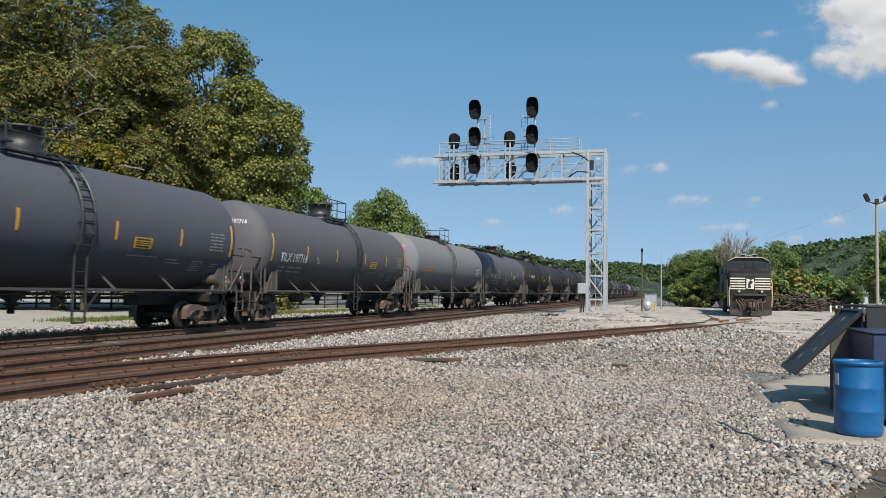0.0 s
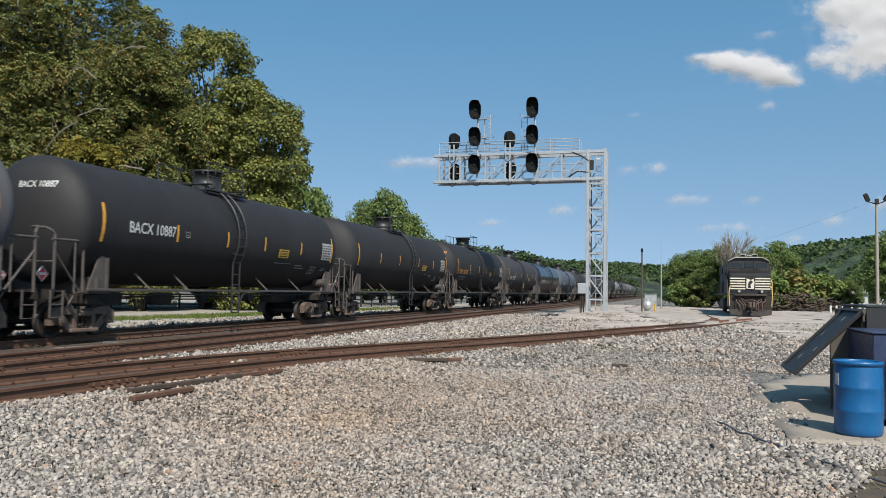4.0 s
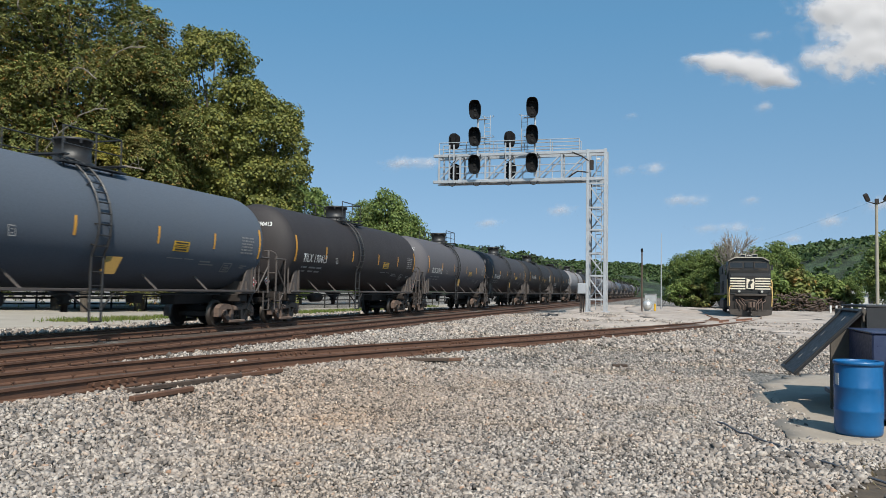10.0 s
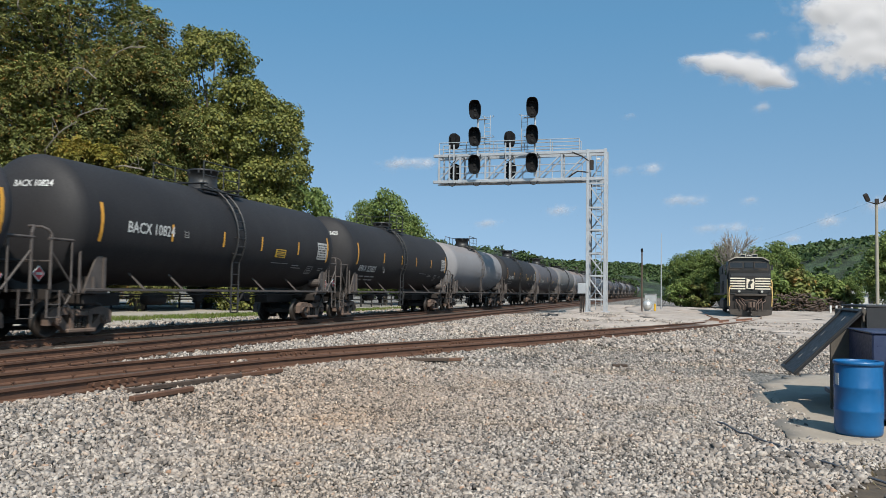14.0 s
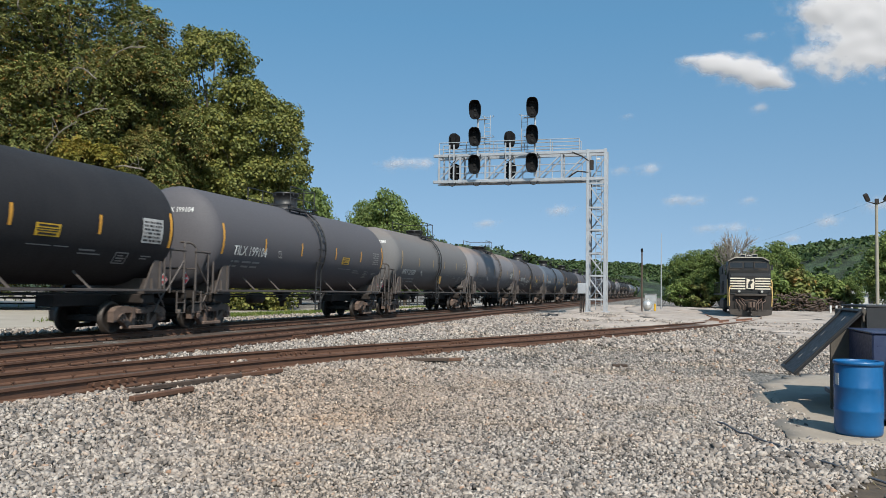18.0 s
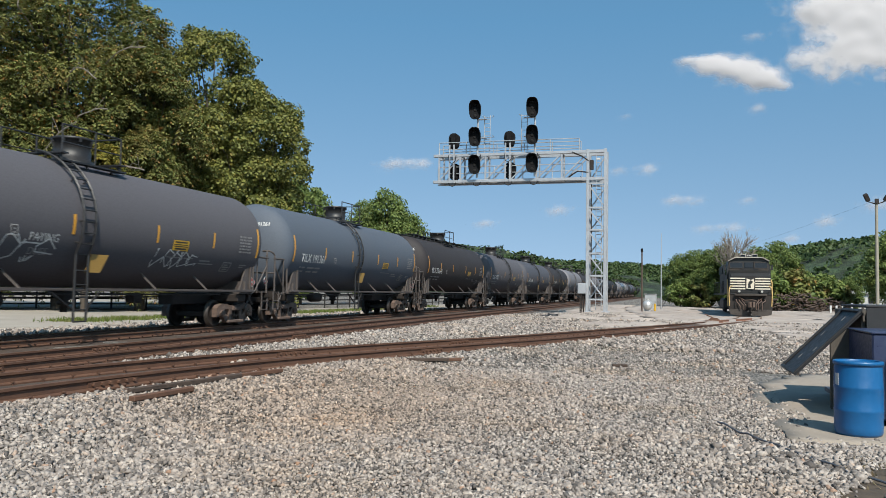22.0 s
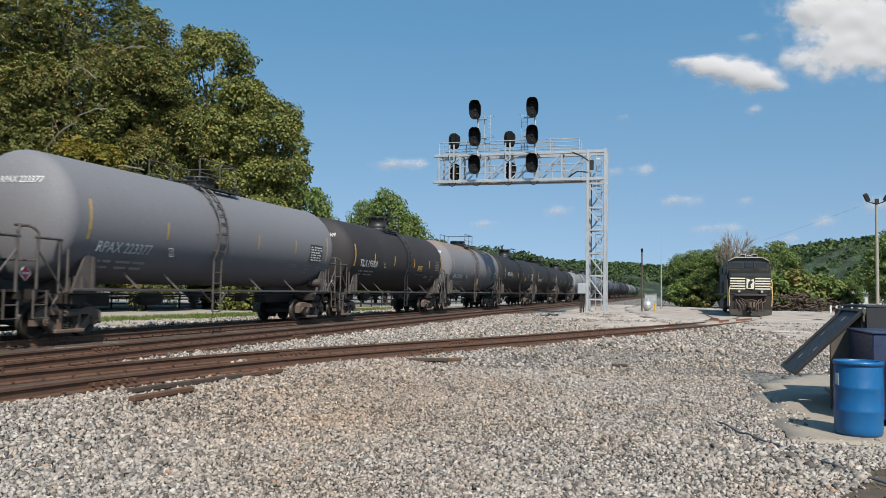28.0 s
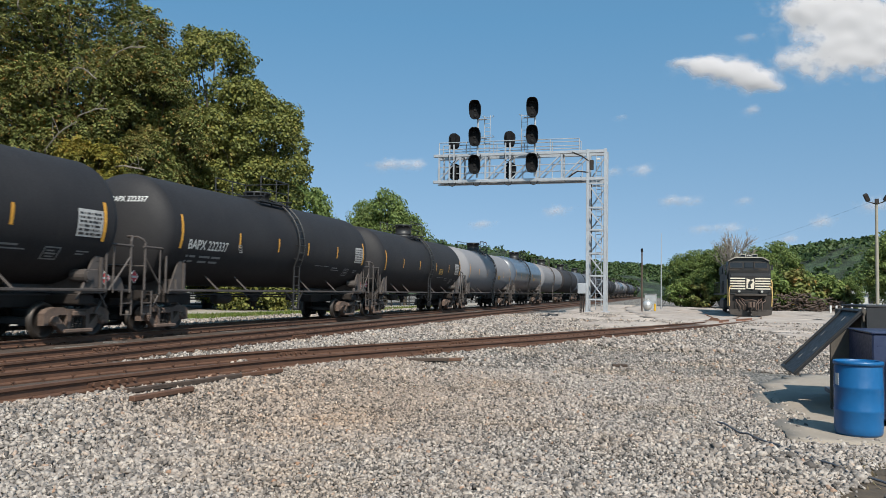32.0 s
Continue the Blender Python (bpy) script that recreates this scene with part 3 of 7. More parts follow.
def housing_mesh():
    """Round valve housing with its lid and latch lugs."""
    bm = bmesh.new()
    zt = TANK_Z + TANK_R
    spin(bm, [(zt - 0.1, 0.0), (zt - 0.1, 0.58), (zt + 0.06, 0.58), (zt + 0.06, 0.50), (zt + 0.64, 0.50), (zt + 0.64, 0.55), (zt + 0.70, 0.55), (zt + 0.72, 0.50), (zt + 0.73, 0.0)], "z", 24)
    for k in range(8):
        a = k * math.pi / 4 + 0.3
        box(bm, -0.03, 0.03, 0.5, 0.56, zt + 0.56, zt + 0.67, 0, 0, pose(0, 0, 0, 0, 0, math.degrees(a)))
    return mesh_of("valve_housing", bm, BLACK_PAINT)


def sill_mesh(half):
    """Running rail along one side, at the tank's belly."""
    bm = bmesh.new()
    box(bm, 1.52, 1.60, -half, half, 1.22, 1.29, 0.01)
    return mesh_of("side_rail", bm, END_RAIL)


def brace_mesh():
    bm = bmesh.new()
    bar(bm, (1.55, 0, 1.26), (1.12, -0.20, 1.74), 0.07, 0.045)
    return mesh_of("brace", bm, END_RAIL)


def stub_sill_mesh():
    """Draft sill under one end, with body bolster and end platform; +y is outwards."""
    bm = bmesh.new()
    box(bm, -0.28, 0.28, -2.6, 1.55, 0.78, 1.16, 0.02)
    box(bm, -1.35, 1.35, -0.28, 0.28, 0.86, 1.14, 0.03)
    box(bm, -1.45, 1.45, 1.12, 1.62, 1.19, 1.24)
    box(bm, -1.5, 1.5, 1.58, 1.64, 1.02, 1.26)
    return mesh_of("stub_sill", bm, STEEL_DARK)


def saddle_mesh():
    """Tank saddle: a triangular plate with a flange, lifting eye and web each side of the bolster."""
    bm = bmesh.new()
    for s in (-1, 1):
        x0, x1 = s * 1.40 - 0.03, s * 1.40 + 0.03
        prism(bm, [(-0.34, 1.22), (0.36, 1.22), (0.36, 2.14), (0.30, 2.24), (0.20, 2.24), (0.12, 2.14)], x0, x1)
        prism(bm, [(0.34, 1.22), (0.42, 1.22), (0.42, 2.12), (0.34, 2.12)], s * 1.40 - 0.09, s * 1.40 + 0.09)
        rod(bm, (s * 1.44, 0.22, 2.08), (s * 1.36, 0.22, 2.08), 0.075, 10)
        box(bm, s * 1.42 - 0.10, s * 1.42 + 0.10, -0.40, 0.46, 1.16, 1.225)
    box(bm, -1.5, 1.5, -0.05, 0.05, 1.15, 1.6)
    return mesh_of("saddle", bm, END_RAIL)


def end_rail_mesh():
    """Handrail hoops and corner steps at one end; +y is outwards."""
    bm = bmesh.new()
    for s in (-1, 1):
        x = s * 1.46
        pipe(bm, [(x, 0.56, 1.18), (x, 0.56, 2.36), (x, 0.60, 2.46), (x, 0.70, 2.50), (x, 1.66, 2.50)], 0.036, 8)
        pipe(bm, [(x, 1.58, 1.18), (x, 1.58, 2.62), (x - s * 0.04, 1.66, 2.72), (x - s * 0.12, 1.78, 2.78), (x - s * 0.3, 1.80, 2.78)], 0.036, 8)
        pipe(bm, [(x, 0.86, 2.50), (x, 0.86, 1.18)], 0.026)
        pipe(bm, [(x, 1.66, 1.24), (x, 1.66, 0.56), (x, 1.24, 0.56), (x, 1.24, 1.24)], 0.028)
        rod(bm, (x, 1.24, 0.88), (x, 1.66, 0.88), 0.02, 6)
        rod(bm, (x, 1.56, 2.18), (x, 0.70, 1.24), 0.026, 6)
        rod(bm, (x - s * 0.25, 0.95, 1.2), (x - s * 0.25, 0.45, 0.6), 0.03, 6)
        rod(bm, (x - s * 0.2, 0.55, 1.2), (x - s * 0.2, 0.9, 0.75), 0.022, 6)
    rod(bm, (-1.46, 1.60, 1.95), (1.46, 1.60, 1.95), 0.026, 6)
    # brake pipe and lever looped between the sill and the head
    pipe(bm, [(0.9, 0.5, 1.24), (0.95, 0.8, 1.55), (0.85, 1.2, 1.5), (0.7, 1.5, 1.24)], 0.03)
    return mesh_of("end_handrail", bm, END_RAIL)


def brake_stand_mesh():
    """Brake chest, air cylinder and linkage on the end platform; +y is outwards."""
    bm = bmesh.new()
    prism(bm, [(0.25, 1.26), (1.45, 1.26), (1.30, 1.58), (1.18, 1.64), (0.40, 1.64), (0.25, 1.58)], 0.62, 1.38)
    rod(bm, (1.05, -0.18, 1.62), (1.52, -0.18, 1.62), 0.17, 14)
    rod(bm, (1.50, -0.18, 1.62), (1.56, -0.18, 1.62), 0.12, 12)
    box(bm, 1.20, 1.46, -0.1, 0.28, 1.28, 1.80, 0.03)
    rod(bm, (1.36, 0.16, 1.22), (1.36, 0.30, 2.02), 0.04, 8)
    pipe(bm, [(1.42, -0.2, 1.5), (1.45, -0.3, 1.3), (1.42, -0.5, 1.0)], 0.03)
    box(bm, 0.55, 1.44, 0.95, 1.60, 1.24, 1.275)
    return mesh_of("brake_stand", bm, END_RAIL)


def coupler_mesh():
    bm = bmesh.new()
    box(bm, -0.1, 0.1, 1.5, 2.0, 0.76, 0.96, 0.02)
    prism(bm, [(-0.16, 1.98), (0.18, 1.98), (0.2, 2.2), (0.08, 2.27), (0.02, 2.16), (-0.12, 2.26), (-0.2, 2.18)], 0.72, 1.0, "z")
    pipe(bm, [(0.3, 1.55, 0.8), (0.34, 1.85, 0.55), (0.3, 2.15, 0.48)], 0.03)
    return mesh_of("coupler", bm, STEEL_DARK)


def outlet_mesh():
    bm = bmesh.new()
    spin(bm, [(0.62, 0.0), (0.62, 0.09), (0.80, 0.10), (0.84, 0.19), (0.90, 0.19), (0.92, 0.13), (1.2, 0.42)], "z", 16)
    return mesh_of("outlet_valve", bm, STEEL_DARK)


def brake_mesh():
    """Air reservoir, valve and pipes slung under the tank."""
    bm = bmesh.new()
    vs = spin(bm, [(-3.8, 0.0), (-3.8, 0.16), (-3.7, 0.2), (-2.9, 0.2), (-2.8, 0.16), (-2.8, 0.0)], "y", 14)
    bmesh.ops.translate(bm, verts=vs, vec=(0.55, 0, 0.98))
    box(bm, 0.3, 0.62, 2.2, 2.6, 0.86, 1.16, 0.02)
    rod(bm, (0.85, -6.6, 1.12), (0.85, 6.6, 1.12), 0.025, 6)
    rod(bm, (-0.3, -6.6, 1.02), (-0.3, 6.6, 1.02), 0.025, 6)
    return mesh_of("brake_gear", bm, STEEL_DARK)


def placard_mesh():
    bm = bmesh.new()
    m = pose(1.02, 0, 1.62, 45, 0, 0)
    box(bm, -0.012, 0.012, -0.14, 0.14, -0.14, 0.14, 0, 1, m)
    box(bm, 0.012, 0.016, -0.12, 0.12, -0.12, 0.12, 0, 0, m)
    box(bm, 0.018, 0.021, -0.11, 0.11, -0.03, 0.03, 0, 1, pose(1.02, 0, 1.62))
    return mesh_of("placard", bm, [RED_SIGN, WHITE_PAINT])


def walkway_mesh(half):
    """Full-length roof walk of the older cars."""
    bm = bmesh.new()
    zt = TANK_Z + TANK_R
    box(bm, 0.12, 0.62, -half, half, zt + 0.10, zt + 0.14)
    box(bm, -0.62, -0.12, -half, half, zt + 0.10, zt + 0.14)
    y = -half + 0.3
    while y < half:
        for x in (-0.6, 0.6):
            bar(bm, (x, y, zt + 0.12), (x, y, zt - 0.14), 0.06, 0.05)
        y += 0.9
    return mesh_of("roof_walk", bm, BLACK_PAINT)


def scribble_mesh(seed, y, s, size):
    """Sprayed scrawl: a loose looping line."""
    rnd = random.Random(seed)
    bm = bmesh.new()
    x = y
    for k in range(5):
        pts = []
        for i in range(9):
            a = i / 8 * math.pi * 1.7 + rnd.uniform(0, 2)
            pts.append((x + size * 0.45 * math.cos(a), s + size * 0.5 * math.sin(a) * rnd.uniform(0.7, 1.2)))
        for (ax, ay), (bx, by) in zip(pts, pts[1:]):
            d = Vector((bx - ax, by - ay))
            if d.length < 1e-3:
                continue
            n = Vector((-d.y, d.x)).normalized() * 0.018
            bm.faces.new([bm.verts.new((px, py, 0)) for px, py in ((ax + n.x, ay + n.y), (ax - n.x, ay - n.y), (bx - n.x, by - n.y), (bx + n.x, by + n.y))])
        x += size * rnd.uniform(0.55, 0.9)
    bmesh.ops.recalc_face_normals(bm, faces=bm.faces)
    return mesh_of("sprayed_scrawl", wrapped(bm, 0.016), WHITE_PAINT)


def wedge_mesh():
    """Slanted plate hung beside the ladder's foot."""
    bm = bmesh.new()
    prism(bm, [(0.14, 1.74), (0.72, 1.74), (1.06, 2.22), (0.40, 2.22)], 1.60, 1.612)
    return mesh_of("label_plate", bm, FADED_YELLOW)


def head_text_mesh(body, half, ink):
    """Small lettering on the dished head that faces the oncoming end."""
    me = text_mesh(body, 0.24, -0.62, 0.0, ink, bold=0.004, flat=True)
    for v in me.vertices:
        x, z = v.co.x * 0.9 + 0.45, v.co.y + 0.78
        r = min((x * x + z * z) / TANK_R ** 2, 0.96)
        v.co = Vector((x, -half - HEAD * math.sqrt(1 - r) - 0.012, TANK_Z + z))
    return me


def build_truck(car, y, near):
    t = place("truck", shared("bolster", bolster_mesh), car, pose(0, y, 0))
    for x, turn in ((1.0, 0), (-1.0, 180)):
        f = place("side_frame", shared("sideframe", sideframe_mesh), t, pose(x, 0, 0, 0, 0, turn))
        if near and x > 0:
            for dy in (-0.17, 0.0, 0.17):
                place("spring", shared("spring", spring_mesh), t, pose(x, dy, 0))
    for a in (-0.89, 0.89):
        w = place("wheelset", shared("wheelset", wheelset_mesh), t)
        w.matrix_parent_inverse = Matrix.Translation((0, a, 0.457))
        WHEELS.append(w)


WHEELS = []
CARS = []
GREY, SLATE, CHAR, BLACK, BROWN, BLUE, LIGHT, NAVY, ASH = (0.096, 0.091, 0.100), (0.076, 0.078, 0.093), (0.042, 0.039, 0.043), (0.0175, 0.0163, 0.0180), (0.029, 0.0245, 0.0255), (0.088, 0.106, 0.134), (0.235, 0.230, 0.240), (0.010, 0.011, 0.020), (0.188, 0.184, 0.198)
# train-space position of each joint between cars, then colour, finish, lettering and extras
JOINTS = [7.6, 26.0, 44.45, 63.5, 82.5, 100.9, 119.4, 138.1, 156.95, 175.5, 194.0, 212.36, 230.95, 249.3, 267.4, 286.5, 304.4, 323.0, 341.4, 359.5, 377.8, 396.1, 414.6, 432.5, 450.2, 468.9, 486.4, 504.9, 522.6, 540.5, 559.1, 577.7]
SPECS = [
    (SLATE, "matt", "", ""), (GREY, "matt", "TILX 197716", ""), (ASH, "dirty", "UTLX 205 50", "faint"), (GREY, "matt", "HSRX 3188", "walk scrawl"),
    (BLACK, "matt", "BACX 10887", ""), (BLACK, "matt", "", ""), (BLACK, "matt", "CBGX 302025", "orange"), (CHAR, "matt", "TILX 198918", "wedge"),
    (NAVY, "gloss", "TILX 199097", ""), (BLUE, "matt", "TILX 191467", "wedge"), (BROWN, "matt", "TILX 190413", ""), (GREY, "matt", "TILX 363432", "wedge"),
    (CHAR, "matt", "TILX 363330", "wedge"), (BLACK, "matt", "BACX 10824", ""), (BLACK, "matt", "RPAX 223425", ""), (LIGHT, "dirty", "", "faint"),
    (BLACK, "matt", "TILX 198971", ""), (GREY, "matt", "TILX 199104", ""), ((0.160, 0.156, 0.158), "dirty", "RPAX 223388", "wedge"), (ASH, "rusty", "RPAX 223279", "hazy"),
    (GREY, "matt", "TILX 363392", "scrawl words wedge"), (BLUE, "matt", "TILX 191361", "wedge"), (BROWN, "matt", "TILX 351646", "walk"), (GREY, "matt", "TILX 197702", ""),
    (SLATE, "matt", "GATX 225840", "wedge"), (BROWN, "matt", "TILX 190788", ""), (ASH, "matt", "RPAX 223377", ""), (BROWN, "matt", "TILX 199309", ""),
    (ASH, "rusty", "RPAX 223184", "wedge"), (BLACK, "matt", "BACX 10381", ""), (BLACK, "matt", "BAPX 222337", ""),
]
FAR = [(BLACK, "matt"), (LIGHT, "matt"), (BLUE, "gloss"), (LIGHT, "dirty"), (BROWN, "matt"), (BLUE, "matt"), (GREY, "matt"), (BLACK, "matt"), (CHAR, "matt")]
NAMES = {SLATE: "slate grey", GREY: "grey", CHAR: "charcoal", BLACK: "black", BROWN: "brownish black", BLUE: "blue-grey", LIGHT: "light grey", ASH: "ash grey", NAVY: "navy blue"}
# where the ladder stands on each car, from its middle
LADDERS = [0.5, 0.8, -0.4, -0.6, -0.5, 0.55, -0.35, -0.6, 0.55, -0.75, -0.9, -0.9, -0.7, -0.3, -1.0, -0.1, -1.2, 0.1, 0.0, 0.8, -1.3, -0.9, -0.6, 0.3, -1.0, -0.6, -1.2, 0.5, -0.5, 0.1, 0.5]
PAINTS = {"matt": PAINT_MATT, "dirty": PAINT_DIRTY, "gloss": PAINT_GLOSS, "rusty": PAINT_RUSTY}


# how far each tank stands above the lowest-built ones' seat
LIFTS = [-0.07, -0.08, 0.06, 0.04, 0.04, 0.06, 0.12, 0.03, -0.02, -0.06, -0.02, -0.02, 0.01, 0.04, 0.08, 0.04, 0.03, 0.0, 0.09, 0.09, -0.04, -0.04, -0.02, -0.07, -0.04, -0.02, 0.08, 0.0, 0.10, 0.04, 0.06]
ON_TANK = ("tank", "valve_housing", "railing", "ladder", "platform", "roof_walk", "reflector_strip", "warning_panel", "stencil_block", "data_line", "lettering", "class_box", "head_lettering", "sprayed_word", "sprayed_scrawl", "label_plate")


def build_car(index, y0, y1, colour, finish, marks, extras):
    car = dress_car(index, y0, y1, colour, finish, marks, extras)
    lift = LIFTS[index % len(LIFTS)]
    for ob in car.children:
        if ob.name.split(".")[0] in ON_TANK:
            ob.matrix_basis = Matrix.Translation((0, 0, lift)) @ ob.matrix_basis
    return car


def dress_car(index, y0, y1, colour, finish, marks, extras):
    length = y1 - y0
    near = index < 34
    car = new("tank_car")
    word = NAMES.get(colour, "grey-green")
    state = {"matt": "dusty", "dirty": "grime-streaked", "rusty": "rust-streaked", "gloss": "glossy"}[finish]
    tagged(car, f"{state} {word} railway tank car rolling on the main track", "tank car", "tank cars of the train")
    CARS.append((car, (y0 + y1) / 2))
    half = round((length - 2.9) / 2, 1)
    body = round((length - 2.72) / 2, 1)
    shell = place("tank", shared(("shell", body, near), lambda: shell_mesh(body, 48 if near else 24)), car)
    shell.material_slots[0].link = "OBJECT"
    shell.material_slots[0].material = PAINTS[finish]
    shell.color = (*colour, 1)
    ty = length / 2 - 1.9
    for s in (-1, 1):
        end = pose(0, s * ty, 0, 0, 0, 0 if s > 0 else 180)
        place("stub_sill", shared("stub", stub_sill_mesh), car, end)
        if near:
            place("saddle", shared("saddle", saddle_mesh), car, pose(0, s * ty, 0))
            place("end_handrail", shared("endrail", end_rail_mesh), car, end)
            if s > 0 and marks[:4] not in ("TILX", "GATX", "HSRX"):
                place("brake_stand", shared("brakestand", brake_stand_mesh), car, end, "grey brake chest with its air cylinder")
            place("coupler", shared("coupler", coupler_mesh), car, end @ pose(0, -0.33, 0))
            place("placard", shared("placard", placard_mesh), car, pose(0.42 if s > 0 else 0.02, s * (ty + (0.55 if s > 0 else 1.5)), -0.05 if s > 0 else 0.02), "red diamond hazard placard")
        build_truck(car, s * ty, near)
    place("valve_housing", shared("housing", housing_mesh), car, pose(0, 0.1, -0.34 if marks[:4] in ("RPAX", "BAPX", "UTLX") else 0.0))
    place("railing", shared("railing", railing_mesh), car)
    place("side_rail", shared(("sill", half), lambda: sill_mesh(half)), car)
    ladder_y = LADDERS[index % len(LADDERS)]
    if "walk" not in extras:
        place("ladder", shared("ladder", ladder_mesh), car, pose(0, ladder_y, 0))
    if colour in (LIGHT, ASH):
        for ob in car.children:
            if ob.name.split(".")[0] in ("railing", "ladder"):
                ob.material_slots[0].link = "OBJECT"
                ob.material_slots[0].material = END_RAIL
    if not near:
        return car
    place("platform", shared("platform", platform_mesh), car)
    place("side_rail", shared(("sill", half), lambda: sill_mesh(half)), car, pose(0, 0, 0, 0, 0, 180))
    for y in (-5.1, -3.2, 2.0, 4.7):
        place("brace", shared("brace", brace_mesh), car, pose(0, y, 0))
    place("outlet_valve", shared("outlet", outlet_mesh), car)
    place("brake_gear", shared("brake", brake_mesh), car)
    if "walk" in extras:
        place("roof_walk", shared(("walk", half), lambda: walkway_mesh(half)), car)
    # markings on the near side
    end = shared("endstrip", lambda: decal_mesh("reflector_strip", [(-0.06, 0.06, -0.58, 0.47)], STRIP))
    worn_out = marks[:4] == "RPAX" and colour != BLACK
    mid = shared("midstrip", lambda: decal_mesh("reflector_strip", [(-0.05, 0.05, -0.38, 0.13)], STRIP))
    inset = 0.04 if marks[:4] in ("", "TILX", "GATX") else 0.36
    if worn_out:
        end = shared("endworn", lambda: decal_mesh("reflector_strip", [(-0.06, 0.06, -0.58, 0.47)], WORN_STRIP))
        mid = shared("midworn", lambda: decal_mesh("reflector_strip", [(-0.05, 0.05, -0.38, 0.13)], WORN_STRIP))
    if "faint" not in extras:
        for y in (-half + inset, half - inset):
            place("reflector_strip", end, car, pose(0, y, 0))
        for y in (-4.1, -1.2, 1.4, 4.4) if inset > 0.1 else (-4.75, -1.7, 1.75, 4.75):
            place("reflector_strip", mid, car, pose(0, y, 0))
    if finish not in ("dirty", "rusty") and marks[:4] not in ("RPAX", "BAPX"):
        place("warning_panel", shared("warn", lambda: decal_mesh("warning_panel", [(-0.41, 0.41, -0.56, -0.24), (-0.33, 0.33, -0.32, -0.275, 1), (-0.36, 0.36, -0.385, -0.36, 1), (-0.36, 0.36, -0.44, -0.415, 1), (-0.30, 0.30, -0.525, -0.475, 1)], [PANEL_YELLOW, BLACK_PAINT])), car, pose(0, 2.95, 0), "yellow warning panel with dark print")
    pick = random.Random(17)
    rows = []
    for k in range(6):
        x, z = -0.42, -0.44 + 0.105 * k
        while x < 0.34:
            w = pick.choice((0.04, 0.07, 0.12, 0.2))
            rows.append((x, min(x + w, 0.40), z, z + 0.055))
            x += w + pick.uniform(0.03, 0.07)
    if colour in (LIGHT, ASH) and marks:
        table = [(-0.48, 0.46, -0.49, 0.22)] + [r + (1,) for r in rows]
        place("stencil_block", shared("stencill", lambda: decal_mesh("stencil_block", table, [BLACK_PAINT, WHITE_PAINT])), car, pose(0, half - 1.45, -0.16) @ Matrix.Diagonal((1, 1.25, 1, 1)))
    elif colour == BLACK:
        place("stencil_block", shared("stencilw", lambda: decal_mesh("stencil_block", [(-0.48, 0.46, -0.49, 0.22)] + [r + (1,) for r in rows], [STENCIL_WHITE, BLACK_PAINT])), car, pose(0, half - 0.9, 0))
    else:
        place("stencil_block", shared("stencil", lambda: decal_mesh("stencil_block", rows, [FAINT_PAINT])), car, pose(0, half - 0.9, 0))
    place("data_line", shared("lines", lambda: decal_mesh("data_line", [(-0.5, 0.1, -0.86, -0.81), (-0.5, 0.35, -0.96, -0.92), (-2.3, -1.5, -0.80, -0.77), (-1.4, -0.9, -0.80, -0.77), (0.95, 1.50, -1.20, -1.16), (0.95, 1.50, -0.86, -0.82), (0.95, 0.99, -1.16, -0.86), (1.46, 1.50, -1.16, -0.86), (1.04, 1.40, -1.04, -0.99), (1.06, 1.30, -0.95, -0.91), (1.08, 1.36, -1.12, -1.08), (2.05, 2.5, -0.92, -0.88), (2.05, 2.35, -1.0, -0.96)], [FAINT_PAINT])), car, pose(0, 4.7, 0))
    if marks:
        ink = ORANGE_PAINT if "orange" in extras or "faint" in extras else (WHITE_PAINT if "hazy" not in extras else FAINT_PAINT)
        high, along = {"BACX": (-0.24, 0.45), "RPAX": (-0.90, -0.15)}.get(marks[:4], (-0.56, -0.2))
        tall = 0.48 if marks[:4] in ("TILX", "GATX", "HSRX") else 0.44
        place("lettering", text_mesh(marks, tall, -half + 0.95 + along, high, ink), car)
        place("data_line", shared("lines2", lambda: decal_mesh("data_line", [(0, 0.12, -0.82, -0.745), (0.2, 0.52, -0.82, -0.745), (0.74, 1.36, -0.82, -0.745), (1.46, 1.98, -0.82, -0.745), (0.02, 0.12, -1.0, -0.925), (0.2, 0.46, -1.0, -0.925), (0.78, 1.26, -1.0, -0.925), (1.4, 1.9, -1.0, -0.925)], [FAINT_PAINT])), car, pose(0, -half + 1.0 + along, high + 0.54))
    if marks:
        frame_rects = [(0, 0.22, 0, 0.025), (0, 0.22, 0.235, 0.26), (0, 0.025, 0.025, 0.235), (0.195, 0.22, 0.025, 0.235), (0.08, 0.14, 0.06, 0.09), (0.08, 0.14, 0.15, 0.18)]
        place("class_box", shared("classbox", lambda: decal_mesh("class_box", frame_rects, [FAINT_PAINT])), car, pose(0, -half + 1.08 + 0.585 * tall * len(marks) + along, high + 0.02))["kind"] = "stuff"
        place("head_lettering", head_text_mesh(marks, body, ink), car)
    if "words" in extras:
        place("sprayed_word", text_mesh("PAYING", 0.30, -3.1, -0.62, WHITE_PAINT, bold=0.0), car)
        place("sprayed_word", text_mesh("DUES", 0.28, -3.0, -0.98, FAINT_PAINT, bold=0.0), car)
    if "scrawl" in extras:
        place("sprayed_scrawl", scribble_mesh(index, -0.9 if marks[:4] == "HSRX" else 2.0, -0.86, 0.62), car)
        place("sprayed_scrawl", scribble_mesh(index + 9, -5.3 if marks[:4] == "HSRX" else -4.6, -0.8, 0.7), car)
    if "wedge" in extras:
        place("label_plate", shared("wedge", wedge_mesh), car, pose(0, ladder_y, 0), "faded yellow plate by the ladder")
